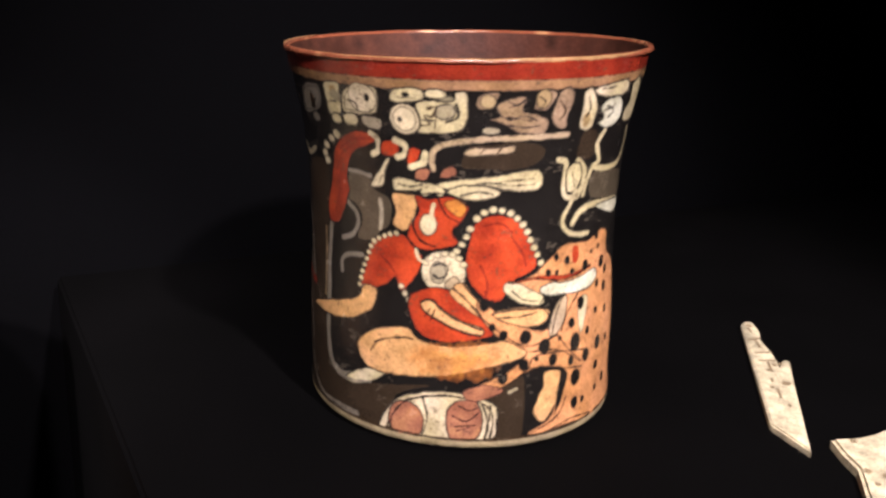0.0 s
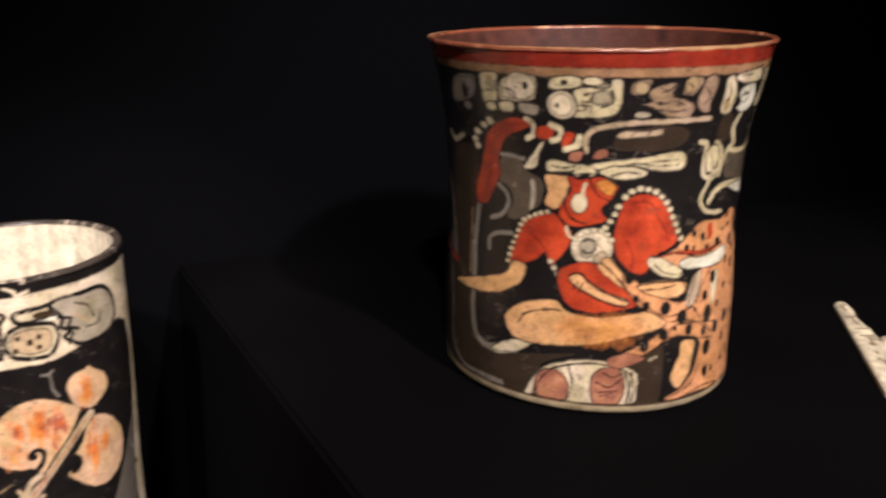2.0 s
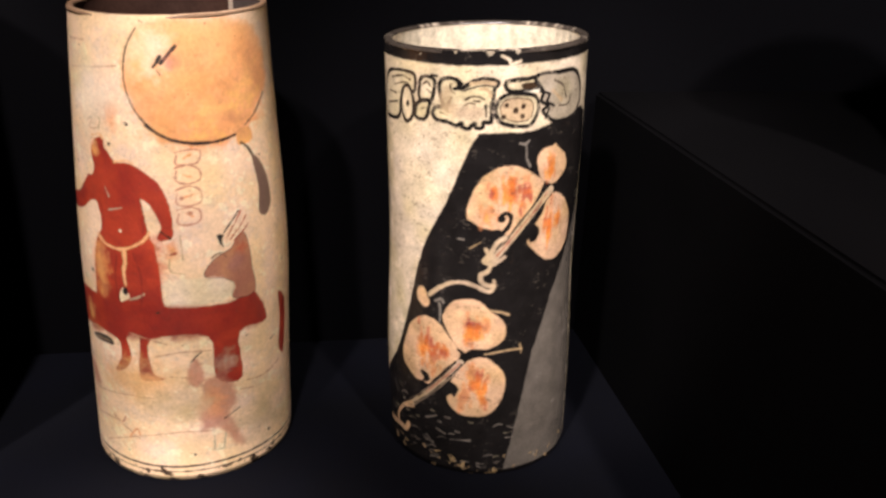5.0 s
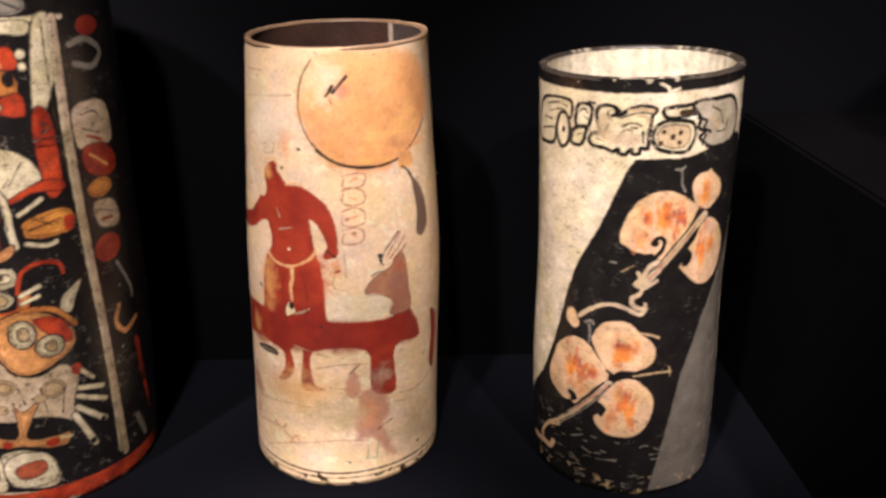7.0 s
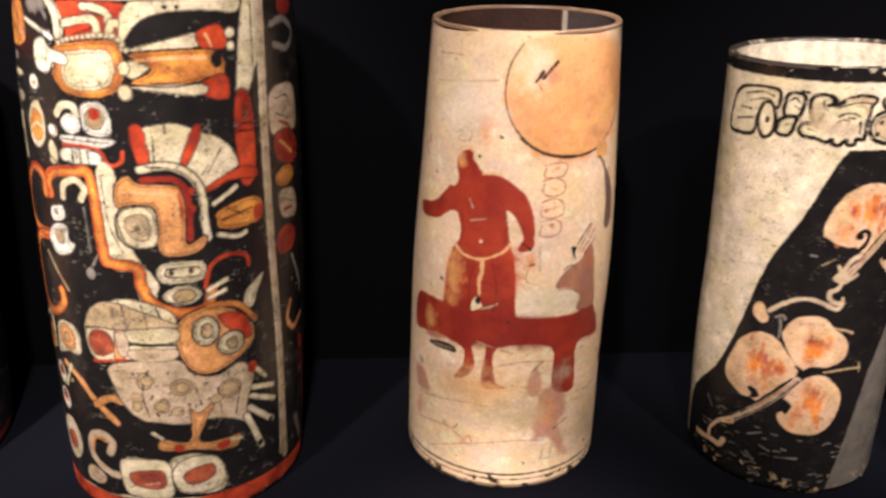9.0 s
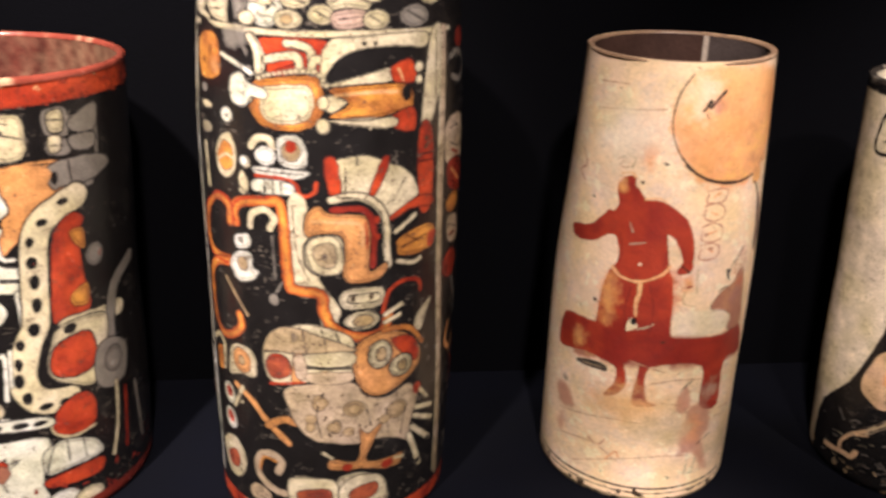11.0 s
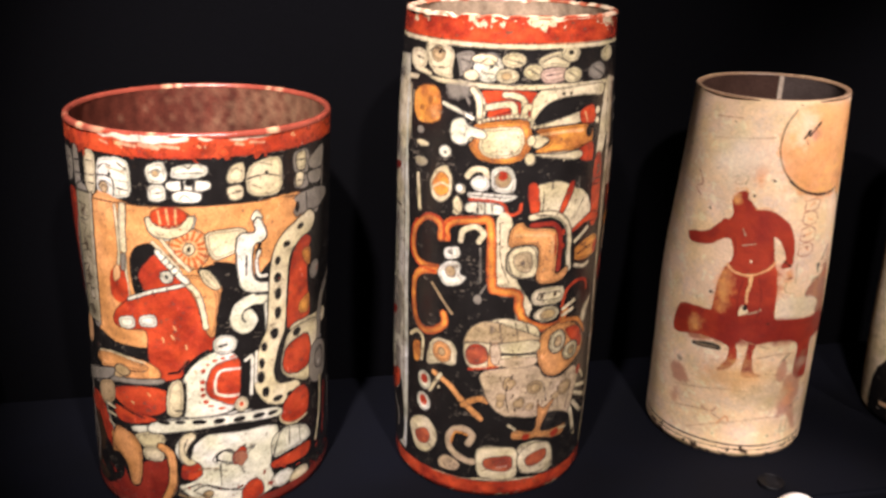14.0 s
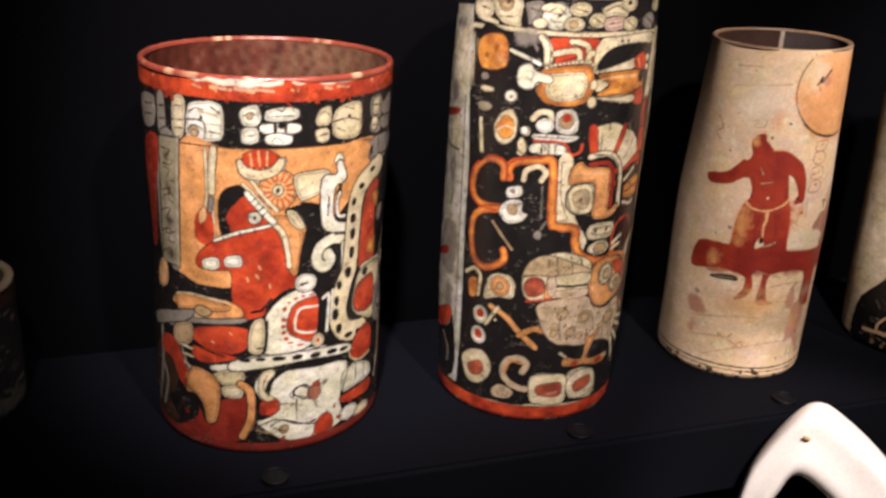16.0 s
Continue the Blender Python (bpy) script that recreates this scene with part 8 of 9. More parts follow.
p.stroke(WHITE, 1.4, (38.6, 101.9), (31.0, 102.3), (28.2, 97.3), (27.9, 88.3), (32.7, 85.1), (37.4, 84.8))
p.oval(RED, 22.9, 103.0, 1.4, 1.3)
p.oval(RED, 24.9, 107.0, 1.4, 0.9)
p.oval(RED, 27.9, 109.0, 1.3, 0.9)
p.oval(RED, 31.6, 110.2, 1.6, 0.9)
p.oval(RED, 35.6, 110.5, 1.9, 0.8)
p.oval(RED, 22.3, 95.8, 1.4, 1.3)
p.oval(RED, 22.0, 91.3, 1.4, 1.3)
p.oval(RED, 22.3, 87.1, 1.4, 1.3)
p.oval(RED, 23.4, 82.9, 1.7, 1.3)
p.oval(RED, 25.6, 79.8, 1.9, 1.0)
p.oval(RED, 30.2, 77.6, 2.4, 1.0)
p.fill(CREAM, (7.9, 94.2), (11.7, 97.9), (14.0, 93.3), (13.1, 75.4), (7.3, 74.6), (6.2, 84.2), line=0.94, rim=1.6)
p.stroke(BLACK, 2, (14.8, 95.0), (14.6, 85.3), (13.9, 76.1))
p.oval(WHITE, 32.6, 118.8, 7.2, 6.2, line=0.94, rim=1.5)
p.oval(CREAM, 38.9, 78.1, 4.4, 4.9, line=0.94, rim=1.5)
p.oval(RED, 38.9, 78.1, 1.4, 1.6)
p.fill(WHITE, (-1.1, 68.5), (14.0, 72.2), (34.9, 72.5), (55.7, 69.4), (57.1, 62.5), (34.4, 65.9), (13.2, 63.7), (-1.9, 61.4), line=1.1)
p.oval(BLACK, 4.8, 69.4, 3.8, 1.4)
p.oval(BLACK, 12.0, 70.0, 3.4, 1.3)
p.oval(BLACK, 20.3, 69.8, 4.3, 1.7)
p.oval(BLACK, 29.0, 69.2, 3.8, 2.0)
p.oval(BLACK, 37.6, 68.1, 3.8, 2.0)
p.oval(BLACK, 46.5, 67.3, 4.0, 2.0)
p.oval(BLACK, 53.7, 66.3, 3.7, 1.7)
p.fill(BLACK, (5.9, 60.8), (19.7, 62.4), (14.4, 51.8), (14.5, 41.3), (17.5, 37.9), (10.2, 33.5), (6.0, 39.9))
p.stroke(WHITE, 4.6, (13.9, 59.4), (10.9, 51.4), (13.1, 44.0), line=0.94)
p.fill(WHITE, (16.0, 47.8), (17.8, 55.0), (24.3, 60.8), (38.1, 59.9), (54.2, 57.8), (56.4, 46.5), (52.4, 31.6), (54.8, 14.9), (52.0, 10.9), (38.8, 7.0), (27.2, 8.6), (20.4, 11.5), (13.8, 18.7), (9.8, 25.3), (16.4, 29.1), (19.1, 37.2), (16.0, 41.7), line=1.2)
p.fill(WHITE, (53.2, 46.8), (58.0, 51.4), (64.0, 51.5), (74.5, 44.4), (77.1, 34.2), (63.1, 33.8), (53.6, 33.9), line=0.94, rim=1.6)
p.stroke(BLACK, 1.08, (58.0, 51.4), (55.2, 42.2), (52.8, 28.8))
p.stroke(BLACK, 0.94, (62.7, 50.5), (62.8, 37.7))
p.stroke(BLACK, 0.94, (69.1, 48.2), (69.8, 36.6))
p.fill(RED, (52.9, 30.6), (63.0, 32.0), (77.0, 31.3), (75.9, 22.6), (63.8, 22.8), (53.5, 25.4), line=0.94)
p.stroke(BLACK, 1.49, (27.0, 41.9), (27.6, 46.7), (32.5, 48.6), (37.1, 42.9), (39.6, 49.4))
p.stroke(BLACK, 1.22, (27.0, 42.7), (32.6, 38.2), (38.3, 39.1))
p.fill(RED, (33.9, 43.2), (37.6, 49.0), (40.6, 45.7), (37.7, 38.5), (34.8, 37.4), line=0.68)
p.stroke(BLACK, 0.94, (41.2, 46.3), (44.3, 47.5))
p.oval(RED, 15.9, 36.3, 6.3, 6.7, line=0.81)
p.oval(DARKRED, 12.8, 33.6, 2.1, 3.3)
p.fill(RED, (38.6, 18.9), (43.2, 23.4), (47.5, 19.0), (47.8, 10.1), (40.3, 8.1), (37.6, 10.7), line=0.81)
p.stroke(BLACK, 1.22, (16.4, 21.9), (21.7, 25.4), (27.2, 21.6), (34.2, 19.4), (38.0, 20.5))
p.stroke(TAN, 1, (9.8, 18.9), (16.4, 16.3), (21.7, 18.5))
p.oval(TAN, 22.3, 18.4, 2.9, 3.0, line=0.81)
p.stroke(BLACK, 0.81, (28.4, 39.4), (28.5, 24.6))
p.stroke(TAN, 0.8, (19.1, 37.2), (27.1, 36.8))
p.oval(WHITE, 58.8, 15.6, 9.0, 5.9, line=1.1, rim=1.5)
p.oval(CREAM, 69.5, 11.0, 9.1, 5.7, line=0.94, rim=1.5)
p.fill(OXIDE, (-55.5, 197.9), (-39.4, 202.5), (-45.3, 164.7), (-51.3, 131.8), (-61.5, 131.0), (-61.6, 165.4))
p.fill(MOSS, (-39.0, 205.3), (-31.4, 206.1), (-24.9, 206.3), (-26.4, 171.2), (-28.9, 124.1), (-36.9, 123.6), (-44.3, 123.5), (-41.2, 158.9), (-39.3, 188.5), line=1.1, bend=False)
p.oval(BROWN, -33.6, 193.8, 3.2, 4.3, soft=2)
p.oval(STONE, -31.8, 187.3, 3.0, 5.1, soft=2)
p.oval(BROWN, -34.3, 174.1, 3.4, 3.8, soft=2)
p.oval(STONE, -34.1, 163.3, 3.4, 5.4, soft=2)
p.oval(BROWN, -34.8, 152.0, 3.6, 3.9, soft=2)
p.oval(STONE, -35.8, 139.3, 3.8, 5.6, soft=2)
p.oval(BROWN, -35.9, 130.9, 3.8, 3.2, soft=2)
p.stroke(BLACK, 0.68, (-37.2, 188.5), (-32.5, 188.5), (-29.0, 190.6))
p.stroke(BLACK, 0.68, (-37.9, 167.5), (-33.0, 170.6), (-30.2, 169.3))
p.stroke(BLACK, 0.68, (-39.3, 143.9), (-35.1, 144.1), (-31.0, 147.1))
p.stroke(STONE, 1.8, (-26.0, 205.4), (-28.1, 163.5), (-30.1, 124.8))
p.fill(PEACH, (-47.8, 121.8), (-40.3, 123.3), (-40.0, 109.9), (-47.0, 103.4), (-52.5, 107.6), line=0.81, rim=1.6)
p.fill(ORANGE2, (-33.5, 103.1), (-28.0, 108.1), (-15.5, 108.3), (-3.0, 105.6), (-3.9, 101.6), (-20.8, 99.1), (-30.7, 95.4), line=0.94, rim=1.6)
p.stroke(CREAM, 1, (-32.5, 105.5), (-20.4, 109.1), (-2.9, 107.1))
p.fill(GREY, (-57.2, 81.6), (-24.5, 97.8), (-21.0, 96.0), (-24.8, 90.0), (-38.9, 82.1), (-55.2, 73.8), line=1.1)
p.oval(TAN, -15.8, 99.1, 6.2, 3.5, line=0.94)
p.fill(TAN, (-34.6, 83.1), (-23.0, 89.1), (-22.4, 76.4), (-32.0, 69.5), (-36.1, 74.4), line=0.81, rim=1.6)
p.stroke(CREAM, 1.4, (-29.7, 71.4), (-22.6, 71.2), line=0.68)
p.stroke(CREAM, 1.4, (-29.2, 65.6), (-22.2, 65.8), line=0.68)
p.stroke(CREAM, 1.4, (-28.3, 59.9), (-24.1, 57.7), line=0.68)
p.fill(OXIDE, (-46.7, 70.6), (-35.2, 72.8), (-28.3, 59.9), (-27.6, 41.6), (-32.6, 45.4), (-38.1, 57.0), (-48.3, 59.3))
p.fill(ORANGE2, (-22.6, 58.3), (-14.1, 58.1), (-8.3, 52.7), (-7.5, 38.5), (-10.0, 23.0), (-15.3, 20.1), (-17.1, 33.5), (-21.9, 40.0), (-27.4, 43.8), line=0.94, rim=1.6)
p.fill(DARKRED, (-35.3, 9.3), (-19.9, 17.4), (-13.4, 13.4), (2.9, 18.2), (1.3, 10.2), (-18.9, 5.6), (-33.3, 3.9))
p.stroke(GREY, 3, (-49.6, 52.2), (-43.5, 39.0), (-49.1, 17.8))
p.oval(BROWN, -40.0, 17.4, 8.4, 7.7)
p.fill(BLACK, (-41.5, 29.5), (-22.1, 36.9), (-20.5, 23.6), (-30.0, 14.7), (-38.4, 20.6))
p.stroke(ORANGE2, 4.4, (2.8, 52.5), (7.1, 46.6), (7.0, 27.8), (2.8, 13.8), line=0.94)
p.stroke(RED, 1.2, (-20.1, 72.1), (-6.3, 69.3))
p.stroke(BLACK, 1.22, (-20.0, 74.5), (-4.8, 70.7))
p.stroke(BLACK, 0.68, (-18.8, 222.5), (-15.3, 225.7), (-11.3, 225.0))
p.stroke(BLACK, 0.68, (-8.1, 227.3), (-4.2, 224.5))
p.oval(BLACK, -4.5, 224.5, 0.8, 0.8)
p.stroke(BLACK, 0.68, (-19.8, 212.6), (-15.6, 215.9), (-12.4, 213.8))
p.oval(TAN, -16.3, 211.2, 2.3, 2.0, line=0.54)
p.stroke(BLACK, 0.68, (-9.4, 217.5), (-3.4, 216.9))
p.stroke(BLACK, 0.68, (-9.5, 213.0), (-4.0, 212.3))
p.stroke(BLACK, 0.68, (6.1, 223.4), (8.4, 225.7), (11.1, 223.9))
p.stroke(BLACK, 0.68, (6.4, 211.8), (10.6, 212.6))
p.stroke(BLACK, 0.81, (19.3, 228.1), (21.1, 225.8), (22.7, 228.0))
p.stroke(BLACK, 0.68, (15.9, 223.3), (26.2, 223.3))
p.fill(BLACK, (17.9, 219.1), (19.3, 219.1), (19.3, 213.9), (17.9, 213.9))
p.fill(BLACK, (22.3, 219.0), (23.7, 218.9), (23.5, 213.7), (22.3, 213.8))
p.stroke(BLACK, 0.68, (17.2, 208.7), (19.1, 211.3), (21.4, 208.6))
p.stroke(BLACK, 0.68, (38.0, 222.2), (39.8, 224.3), (42.2, 221.9))
p.stroke(BLACK, 0.68, (37.7, 210.4), (41.4, 211.1))
p.stroke(BLACK, 0.68, (50.2, 225.6), (55.4, 223.3))
p.stroke(BLACK, 0.68, (46.3, 213.7), (50.6, 210.8))
p.stroke(BLACK, 0.81, (-52.1, 220.8), (-43.4, 222.4))
p.stroke(BLACK, 0.81, (-53.2, 214.3), (-44.1, 216.2))
p.stroke(BLACK, 0.81, (-37.8, 222.8), (-33.9, 223.4))
p.stroke(BLACK, 0.81, (-37.5, 215.2), (-33.6, 215.9))
p.stroke(BLACK, 0.68, (-26.4, 225.3), (-22.5, 225.4))
p.stroke(BLACK, 0.68, (-27.1, 212.1), (-23.1, 212.6))
p.stroke(BLACK, 0.68, (68.8, 222.8), (74.2, 221.8))
p.stroke(BLACK, 0.68, (69.6, 210.4), (74.1, 209.2))
p.stroke(WHITE, 3.2, (6.7, 177.8), (12.1, 168.9), (17.8, 160.3), line=0.68)
p.stroke(BLACK, 0.68, (6.4, 175.0), (8.6, 177.9))
p.stroke(BLACK, 0.68, (8.1, 172.3), (10.3, 175.1))
p.stroke(BLACK, 0.68, (9.7, 169.6), (11.9, 172.4))
p.stroke(BLACK, 0.68, (11.4, 166.8), (13.5, 169.6))
p.stroke(BLACK, 0.68, (13.0, 164.0), (15.2, 166.7))
p.stroke(CREAM, 4.2, (-7.5, 202.7), (-8.6, 190.6), (-9.0, 177.6), line=0.68)
p.stroke(STONE, 1, (-8.5, 201.9), (-9.7, 190.4), (-10.1, 178.1))
p.stroke(GREY, 2.4, (-9.4, 173.3), (-10.0, 165.5), line=0.68)
p.stroke(BROWN, 0.8, (-37.6, 198.1), (-31.4, 197.5), (-34.8, 192.0), (-29.3, 191.8))
p.stroke(BROWN, 0.8, (-37.5, 185.9), (-32.1, 185.7), (-34.7, 178.9), (-29.4, 179.2))
p.stroke(BROWN, 0.8, (-38.9, 171.0), (-32.7, 173.8), (-34.3, 167.2), (-31.1, 165.7))
p.stroke(BROWN, 0.8, (-41.6, 157.2), (-33.4, 161.3), (-36.6, 153.5), (-31.9, 153.0))
p.stroke(BROWN, 0.8, (-43.3, 143.3), (-34.6, 147.6), (-36.7, 139.2), (-32.1, 139.4))
p.stroke(BROWN, 0.8, (-43.2, 129.7), (-35.5, 134.4), (-35.2, 128.5))
p.stroke(BLACK, 1.0, (-39.9, 192.1), (-39.5, 187.0))
p.stroke(BLACK, 1.0, (-39.8, 178.7), (-39.9, 172.9))
p.stroke(BLACK, 1.0, (-41.1, 165.1), (-41.2, 159.9))
p.stroke(BLACK, 1.0, (-42.6, 151.9), (-42.6, 146.6))
p.fill(CREAM, (2.6, 196.8), (4.5, 198.2), (6.8, 194.3), (10.9, 192.3), (16.7, 193.6), (19.9, 199.0), (22.6, 198.0), (21.3, 192.0), (16.6, 187.5), (9.5, 186.1), (4.2, 189.4), line=0.8)
p.fill(RED, (5.4, 196.2), (5.6, 201.0), (10.3, 204.4), (17.0, 203.7), (19.9, 199.0), (16.1, 194.3), (10.4, 193.3), (6.8, 194.9), line=0.5)
p.stroke(PEACH, 0.9, (8.4, 201.7), (9.1, 195.1))
p.stroke(PEACH, 0.9, (11.7, 203.1), (12.4, 194.4))
p.stroke(PEACH, 0.9, (15.4, 203.1), (15.2, 195.0))
p.stroke(BLACK, 0.7, (27.2, 46.4), (25.1, 42.9), (27.1, 39.8))
p.stroke(BLACK, 0.9, (26.7, 45.6), (31.2, 47.8), (35.8, 42.8), (33.6, 39.5), (29.3, 41.6))
p.stroke(BLACK, 0.7, (40.9, 43.7), (43.9, 46.2))
p.stroke(BLACK, 0.7, (37.9, 33.6), (39.0, 29.7))
p.fill(BRICK, (34.7, 44.9), (38.7, 45.8), (40.9, 40.8), (37.9, 35.3), (35.2, 38.8), line=0.5)
p.fill(CREAM, (11.6, 59.1), (16.2, 63.0), (18.2, 59.6), (15.0, 53.4), (14.3, 46.6), (18.1, 42.0), (14.1, 40.3), (10.7, 46.8), line=0.8)
p.stroke(BLACK, 0.8, (14.6, 58.3), (12.9, 50.8), (15.3, 44.4))
p.stroke(BLACK, 0.8, (12.4, 23.5), (19.0, 26.3), (26.8, 23.0), (35.0, 18.3), (39.3, 18.3))
p.oval(TAN, 23.1, 19.4, 2.4, 2.0, line=0.5)
p.stroke(BROWN, 0.7, (17.6, 20.4), (21.4, 17.3))
p.stroke(BROWN, 0.6, (16.6, 35.9), (23.1, 37.3), (31.0, 33.6))
p.stroke(BLACK, 1.6, (7.9, 101.6), (12.6, 102.9))
p.stroke(BLACK, 1.6, (14.2, 95.8), (14.3, 91.4))
p.stroke(BLACK, 1.6, (14.8, 88.2), (14.7, 84.5))
p.stroke(BLACK, 1.6, (10.0, 77.7), (13.0, 77.5))
p.stroke(BLACK, 1.5, (12.6, 103.5), (17.0, 110.1))
p.stroke(BLACK, 1.5, (21.4, 113.4), (25.5, 116.2))
p.stroke(BLACK, 1.5, (29.9, 118.0), (33.4, 118.8))
p.stroke(PEACH, 0.9, (11.4, 131.9), (12.0, 129.8))
p.stroke(PEACH, 0.9, (10.1, 126.1), (11.1, 124.0))
p.stroke(PEACH, 0.9, (16.0, 119.9), (16.4, 117.6))
p.stroke(PEACH, 0.9, (6.0, 124.2), (6.5, 121.6))
p.stroke(PEACH, 0.9, (19.4, 103.2), (19.9, 101.5))
p.stroke(PEACH, 0.9, (-11.2, 80.1), (-10.0, 79.3))
p.stroke(PEACH, 0.9, (-2.4, 87.7), (-1.3, 86.3))
p.band((0.62, 0.06, 0.026), 231.5, 245)
p.band((0.17, 0.022, 0.014), -1, 9)
p.worn(PEACH, 238, 246, 2.2, 21)
p.worn((0.36, 0.04, 0.02), 231, 244, 0.7, 23)
for a, b, w in ((-8, 4, 3.2), (1, 13, 4.2), (9, 21, 2.6), (38, 46, 2.8), (44, 55, 2.2), (-18, -9, 1.6), (26, 31, 1.4)):
    # glints of the glossy rim painted as pale strokes, with rubbed-off slip
    p.stroke((0.78, 0.66, 0.52), w, (a, 242.6), ((a + b) / 2, 241.2), (b, 242.4))
    p.stroke((0.70, 0.36, 0.22), w * 0.5, (a + 2, 238.4), (b - 3, 237.2))
p.worn(DARKRED, 2, 30, 1.9, 22)
p.age(141, 0.36, 0.55, 0.22, 0.26)
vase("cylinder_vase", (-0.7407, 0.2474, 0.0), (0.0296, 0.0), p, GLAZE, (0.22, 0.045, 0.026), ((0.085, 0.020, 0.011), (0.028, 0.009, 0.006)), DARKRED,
     0.0036, "broad red-rimmed vase with orange field, red and white shapes", "worn red lip", mottled_lit((0.20, 0.12, 0.065), 0.7, 112), ((0.62, 0.36, 0.2), 0.76), round_lip=0.7)

# low dark cup with a pale lip, at the far end of the shelf
p = Paint((0.046, 0.048, 0.048, 0.048, 0.049), 93.0, (-60, 90), 0.9, (0.020, 0.018, 0.017), 9)
p.band((0.05, 0.025, 0.018), 80, 94)
p.band((0.07, 0.065, 0.05), 6, 16)
p.worn((0.1, 0.09, 0.07), 2, 22, 0.6, 31)
p.age(151, 0.4, 0.5, 0.5)
vase("cup", (-0.950, 0.196, 0.0), (0.0, 0.0), p, MATT, (0.22, 0.17, 0.10), ((0.20, 0.15, 0.085), (0.1, 0.07, 0.04)), BROWN,
     0.006, "low dark brown cup with a pale worn lip", "pale worn lip")


# ---- small things on the riser and the shelves ----


def slab(outline, thick, lift=0.0, bevel=0.0008):
    """A flat piece with rounded edges; the outline is in metres on its support."""
    bm = bmesh.new()
    vs = [bm.verts.new((x, y, lift)) for x, y in outline]
    f = bm.faces.new(vs)
    bmesh.ops.recalc_face_normals(bm, faces=[f])
    if f.normal.z < 0:
        bmesh.ops.reverse_faces(bm, faces=[f])
    up = bmesh.ops.extrude_face_region(bm, geom=[f])
    bmesh.ops.translate(bm, verts=[v for v in up["geom"] if isinstance(v, bmesh.types.BMVert)], vec=(0, 0, thick))
    bmesh.ops.recalc_face_normals(bm, faces=bm.faces[:])
    top = [e for e in bm.edges if all(v.co.z > lift + thick * 0.5 for v in e.verts)]
    if bevel:
        bmesh.ops.bevel(bm, geom=top, offset=bevel, segments=2, affect="EDGES")
    bmesh.ops.triangulate(bm, faces=bm.faces[:])
    return bm


def mark(parent, a, b, w, z, name="etched_line"):
    """A short dark cut on a bone."""
    a, b = Vector(a), Vector(b)
    d = (b - a).normalized()
    n = Vector((-d.y, d.x)) * w / 2
    part(name, slab([a - n, b - n, b + n, a + n], 0.0003, z, 0), ETCH, parent, smooth=False)


def pit(parent, x, y, r, z, seed):
    g = random.Random(seed)
    pts = [(x + r * g.uniform(0.7, 1.2) * math.cos(k * 0.9), y + r * g.uniform(0.7, 1.2) * math.sin(k * 0.9)) for k in range(7)]
    part("etched_dot", slab(pts, 0.0003, z, 0), ETCH, parent, smooth=False)


RISER = 0.184
bone = new("carved_bone")
bone.location = (0.1985, 0.355, RISER)
tagged(bone, "pale carved bone blade with stepped head and pointed end", "bone", "carved bones")
part("blade", slab([(0.0015, 0.0), (-0.0055, 0.0245), (0.0055, 0.060), (0.0182, 0.1), (0.0325, 0.146), (0.037, 0.151), (0.0412, 0.149), (0.0395, 0.136), (0.0345, 0.124),
                    (0.0325, 0.104), (0.0285, 0.0865), (0.031, 0.091), (0.0345, 0.0955), (0.0372, 0.094), (0.0247, 0.062)], 0.0035), BONE, bone, smooth=False)
for a, b in (((0.0262, 0.122), (0.0345, 0.1245)), ((0.0225, 0.104), (0.0325, 0.105)), ((0.0198, 0.094), (0.0298, 0.0935)), ((0.0305, 0.122), (0.0285, 0.111)),
             ((0.034, 0.14), (0.033, 0.133)), ((0.024, 0.092), (0.021, 0.08)), ((0.0145, 0.06), (0.0115, 0.05)), ((0.017, 0.072), (0.0155, 0.068))):
    mark(bone, a, b, 0.0012, 0.0036)
for k, (x, y, r) in enumerate(((0.022, 0.066, 0.0024), (0.026, 0.088, 0.0013), (0.02, 0.082, 0.0012), (0.0125, 0.062, 0.0012), (0.0365, 0.143, 0.0018), (0.0295, 0.089, 0.0015), (0.012, 0.042, 0.001))):
    pit(bone, x, y, r, 0.0036, k)

bone = new("carved_bone")
bone.location = (0.1995, 0.2675, RISER)
tagged(bone, "pale carved bone handle flaring at the end with dark dots", "bone", "carved bones")
part("shaft", slab([(0.0139, 0.0959), (0.0125, 0.084), (0.0125, 0.0715), (0.005, 0.052), (-0.0145, -0.004), (-0.012, -0.025), (0.0, -0.03), (0.008, -0.022), (0.0155, 0.02), (0.026, 0.06),
                    (0.0365, 0.0825), (0.0485, 0.1045), (0.0475, 0.1062), (0.036, 0.1), (0.0265, 0.0965)], 0.005, bevel=0.0014), BONE, bone, smooth=False)
for k, (x, y, r) in enumerate(((0.0145, 0.068, 0.0018), (0.0205, 0.064, 0.0016), (0.031, 0.0755, 0.0018), (0.0265, 0.062, 0.0015), (0.013, 0.058, 0.0013), (0.017, 0.054, 0.0016), (0.0215, 0.049, 0.0013),
                               (0.013, 0.047, 0.0015), (0.006, 0.04, 0.0014), (0.015, 0.038, 0.0014), (0.009, 0.028, 0.0014), (0.0, 0.022, 0.0014), (0.022, 0.0925, 0.0016), (0.006, 0.01, 0.0014))):
    pit(bone, x, y, r, 0.0051, 50 + k)


def closed(pts, n):
    p = np.array(pts, float)
    m = len(p)
    out = []
    for k in range(n):
        u = k * m / n
        i, t = int(u), u - int(u)
        a, b, c, d = p[(i - 1) % m], p[i % m], p[(i + 1) % m], p[(i + 2) % m]
        out.append(0.5 * (2 * b + (c - a) * t + (2 * a - 5 * b + 4 * c - d) * t * t + (3 * b - a - 3 * c + d) * t ** 3))
    return np.array(out)


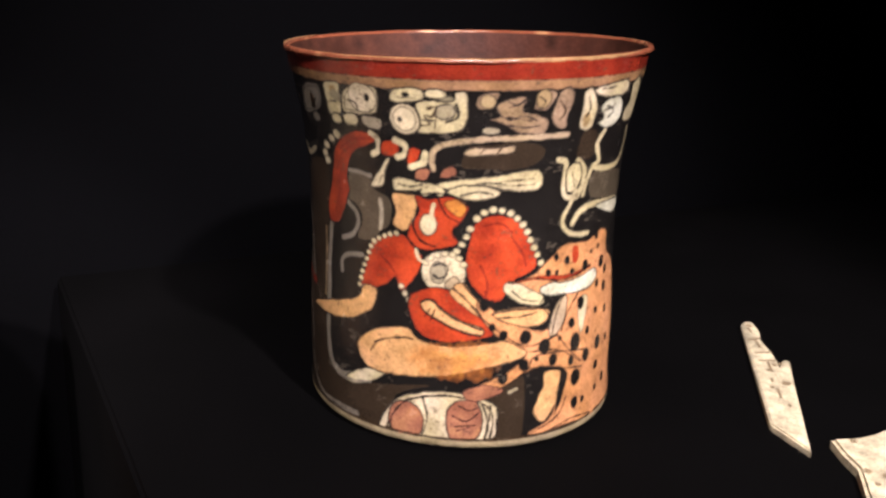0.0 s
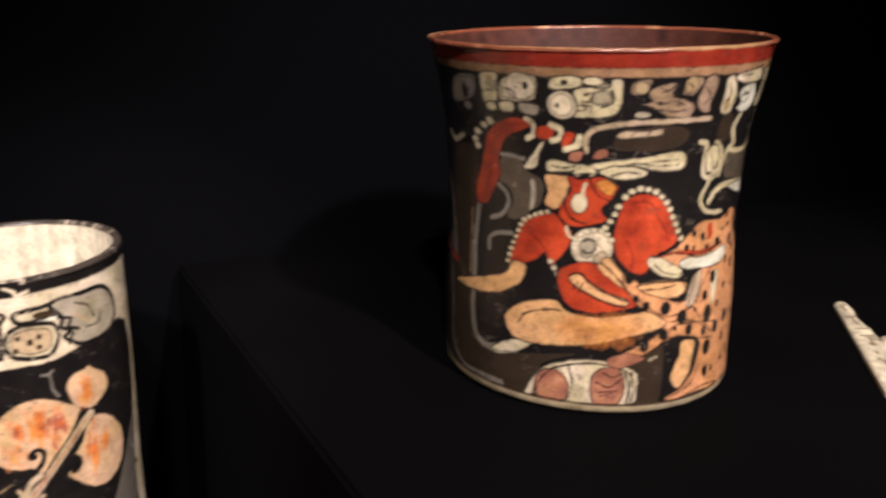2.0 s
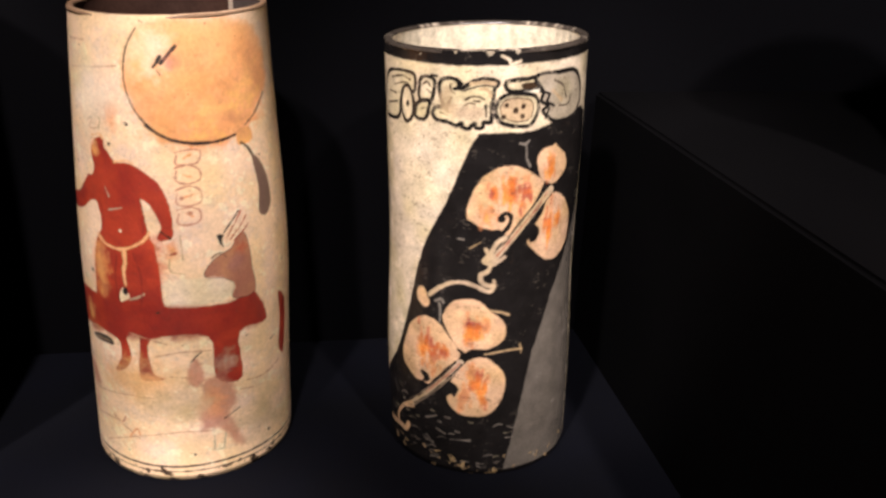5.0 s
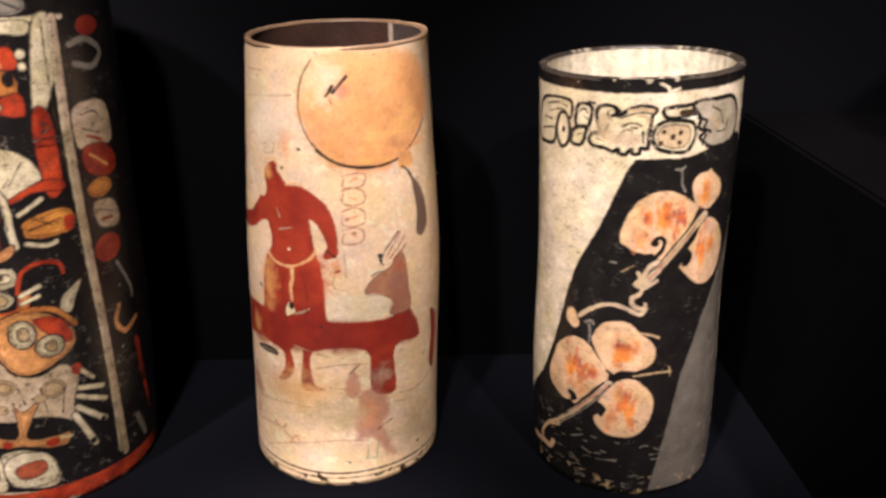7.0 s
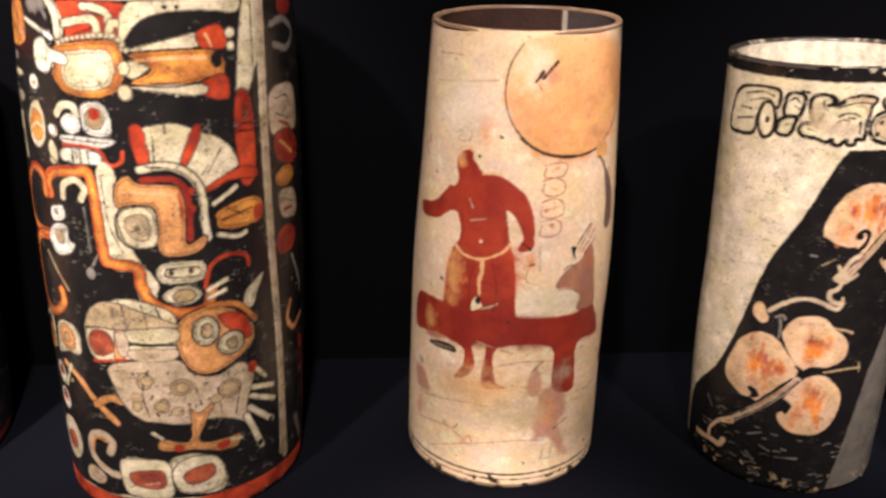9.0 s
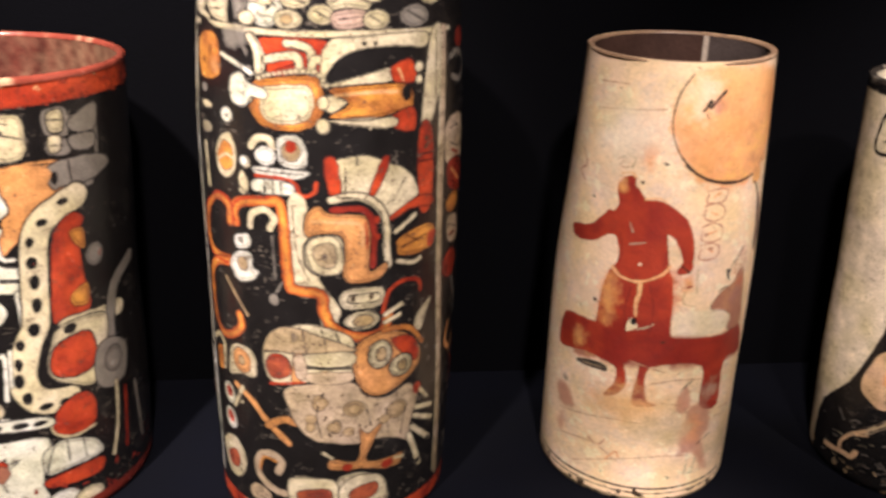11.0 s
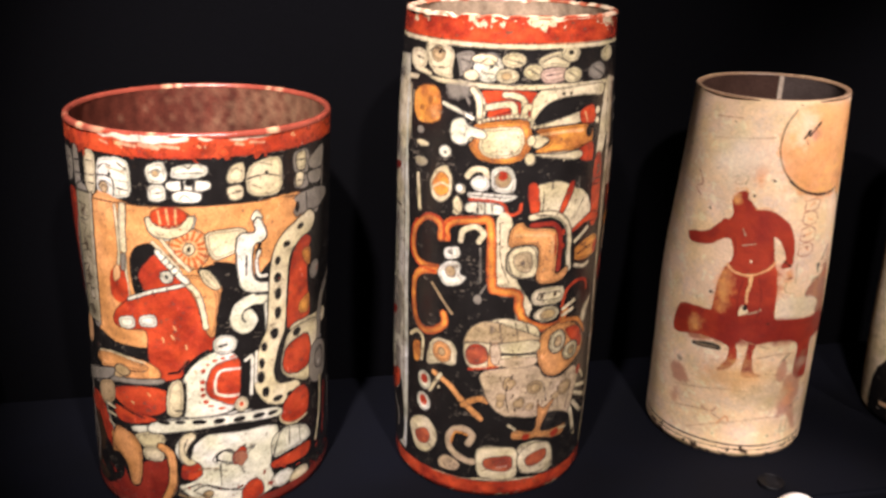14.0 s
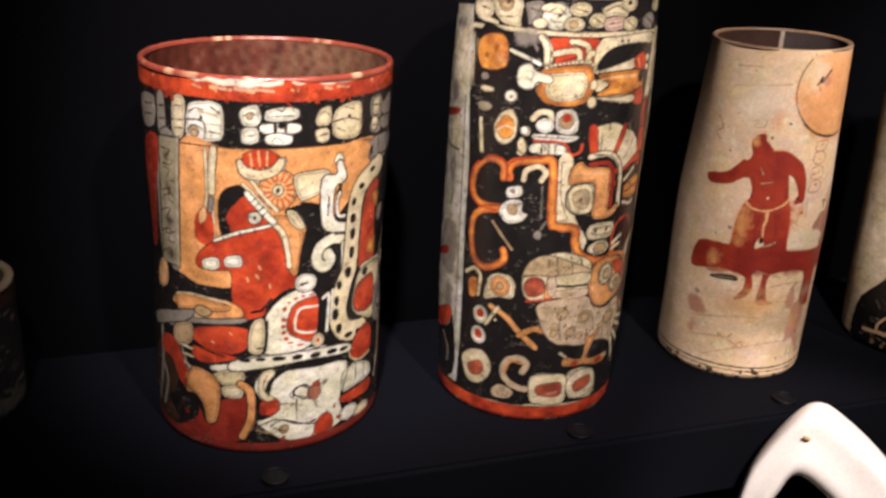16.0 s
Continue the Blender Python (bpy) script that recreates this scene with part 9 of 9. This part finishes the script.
# thick white stone ring, standing on the lower shelf just in front of the upper one
outer = closed([(0.0, 0.028), (0.027, 0.0225), (0.069, -0.014), (0.108, -0.075), (0.105, -0.16), (0.055, -0.235), (0.01, -0.2595), (-0.03, -0.235), (-0.045, -0.15), (-0.034, -0.06), (-0.0255, -0.018)], 132)
inner = closed([(0.0, -0.0246), (0.012, -0.0265), (0.032, -0.043), (0.062, -0.085), (0.062, -0.145), (0.035, -0.19), (0.012, -0.205), (-0.008, -0.19), (-0.016, -0.13), (-0.012, -0.062), (-0.006, -0.038)], 132)
bm = bmesh.new()
loops = []
SIDE = 28
for o, i in zip(outer, inner):
    row = []
    for k in range(SIDE):
        a = 2 * math.pi * k / SIDE
        c, s = math.cos(a), math.sin(a)
        c, s = math.copysign(abs(c) ** 0.8, c), math.copysign(abs(s) ** 0.8, s)
        # a shallow hollow runs along the front face
        hollow = 0.004 * max(0.0, 1 - (c * 1.6 - 0.3) ** 2) if s < -0.8 else 0.0
        q = (o + i) / 2 + (o - i) / 2 * c
        row.append(bm.verts.new((q[0], 0.017 * s + hollow, q[1])))
    loops.append(row)
for a, b in zip(loops, loops[1:] + loops[:1]):
    for k in range(SIDE):
        bm.faces.new((a[k], a[(k + 1) % SIDE], b[(k + 1) % SIDE], b[k]))
bmesh.ops.recalc_face_normals(bm, faces=bm.faces[:])
stone = part("stone_ring", bm, SHELL, None)
stone.matrix_world = pose(-0.3655, 0.2440, 0.0, 0, 0, -20.7)
tagged(stone, "thick polished white stone ring with an oval opening", "stone ring")
for x, z, r in ((0.003, 0.0125, 0.0022), (-0.004, -0.016, 0.0012), (0.041, -0.028, 0.001)):
    bm = bmesh.new()
    bmesh.ops.create_uvsphere(bm, u_segments=10, v_segments=6, radius=r)
    bmesh.ops.scale(bm, verts=bm.verts[:], vec=(1.3, 0.25, 0.8))
    bmesh.ops.translate(bm, verts=bm.verts[:], vec=(x, -0.0150, z))
    part("stain", bm, STAIN, stone, "small ochre stain")


def label_disc():
    """A small round caption disc with a raised rim and printed bars."""
    thing = new("caption_disc")
    tagged(thing, "small smoky round caption disc on the dark shelf", "label", "caption discs")
    bm = bmesh.new()
    bmesh.ops.create_cone(bm, cap_ends=True, segments=40, radius1=0.0088, radius2=0.0084, depth=0.002)
    bmesh.ops.translate(bm, verts=bm.verts[:], vec=(0, 0, 0.001))
    part("disc", bm, DISC, thing, smooth=False)
    bm = bmesh.new()
    rings = [[bm.verts.new((r * math.cos(k * math.pi / 20), r * math.sin(k * math.pi / 20), z)) for k in range(40)] for r, z in ((0.0088, 0.0021), (0.0086, 0.0028), (0.0078, 0.0028), (0.0076, 0.0021))]
    for a, b in zip(rings, rings[1:]):
        for k in range(40):
            bm.faces.new((a[k], a[(k + 1) % 40], b[(k + 1) % 40], b[k]))
    bmesh.ops.recalc_face_normals(bm, faces=bm.faces[:])
    part("rim", bm, DISC, thing)
    for x0, x1, y0, y1 in ((-0.0028, -0.0016, -0.004, 0.004), (-0.0012, 0.0024, 0.0028, 0.004), (-0.0012, 0.0024, -0.0006, 0.0006), (-0.0012, 0.0024, -0.004, -0.0028), (0.0026, 0.0036, -0.0034, 0.0034)):
        part("printed_bar", slab([(x0, y0), (x1, y0), (x1, y1), (x0, y1)], 0.0002, 0.0021, 0), MARK, thing, smooth=False)
    return thing


disc = label_disc()
disc.matrix_world = pose(-0.709, 0.1482, 0.0, 0, 0, YAW)
for x, y, a in ((-0.518, 0.230, 30), (-0.3635, 0.3000, 14)):
    copy_thing(disc, pose(x, y, 0.0, 0, 0, a))
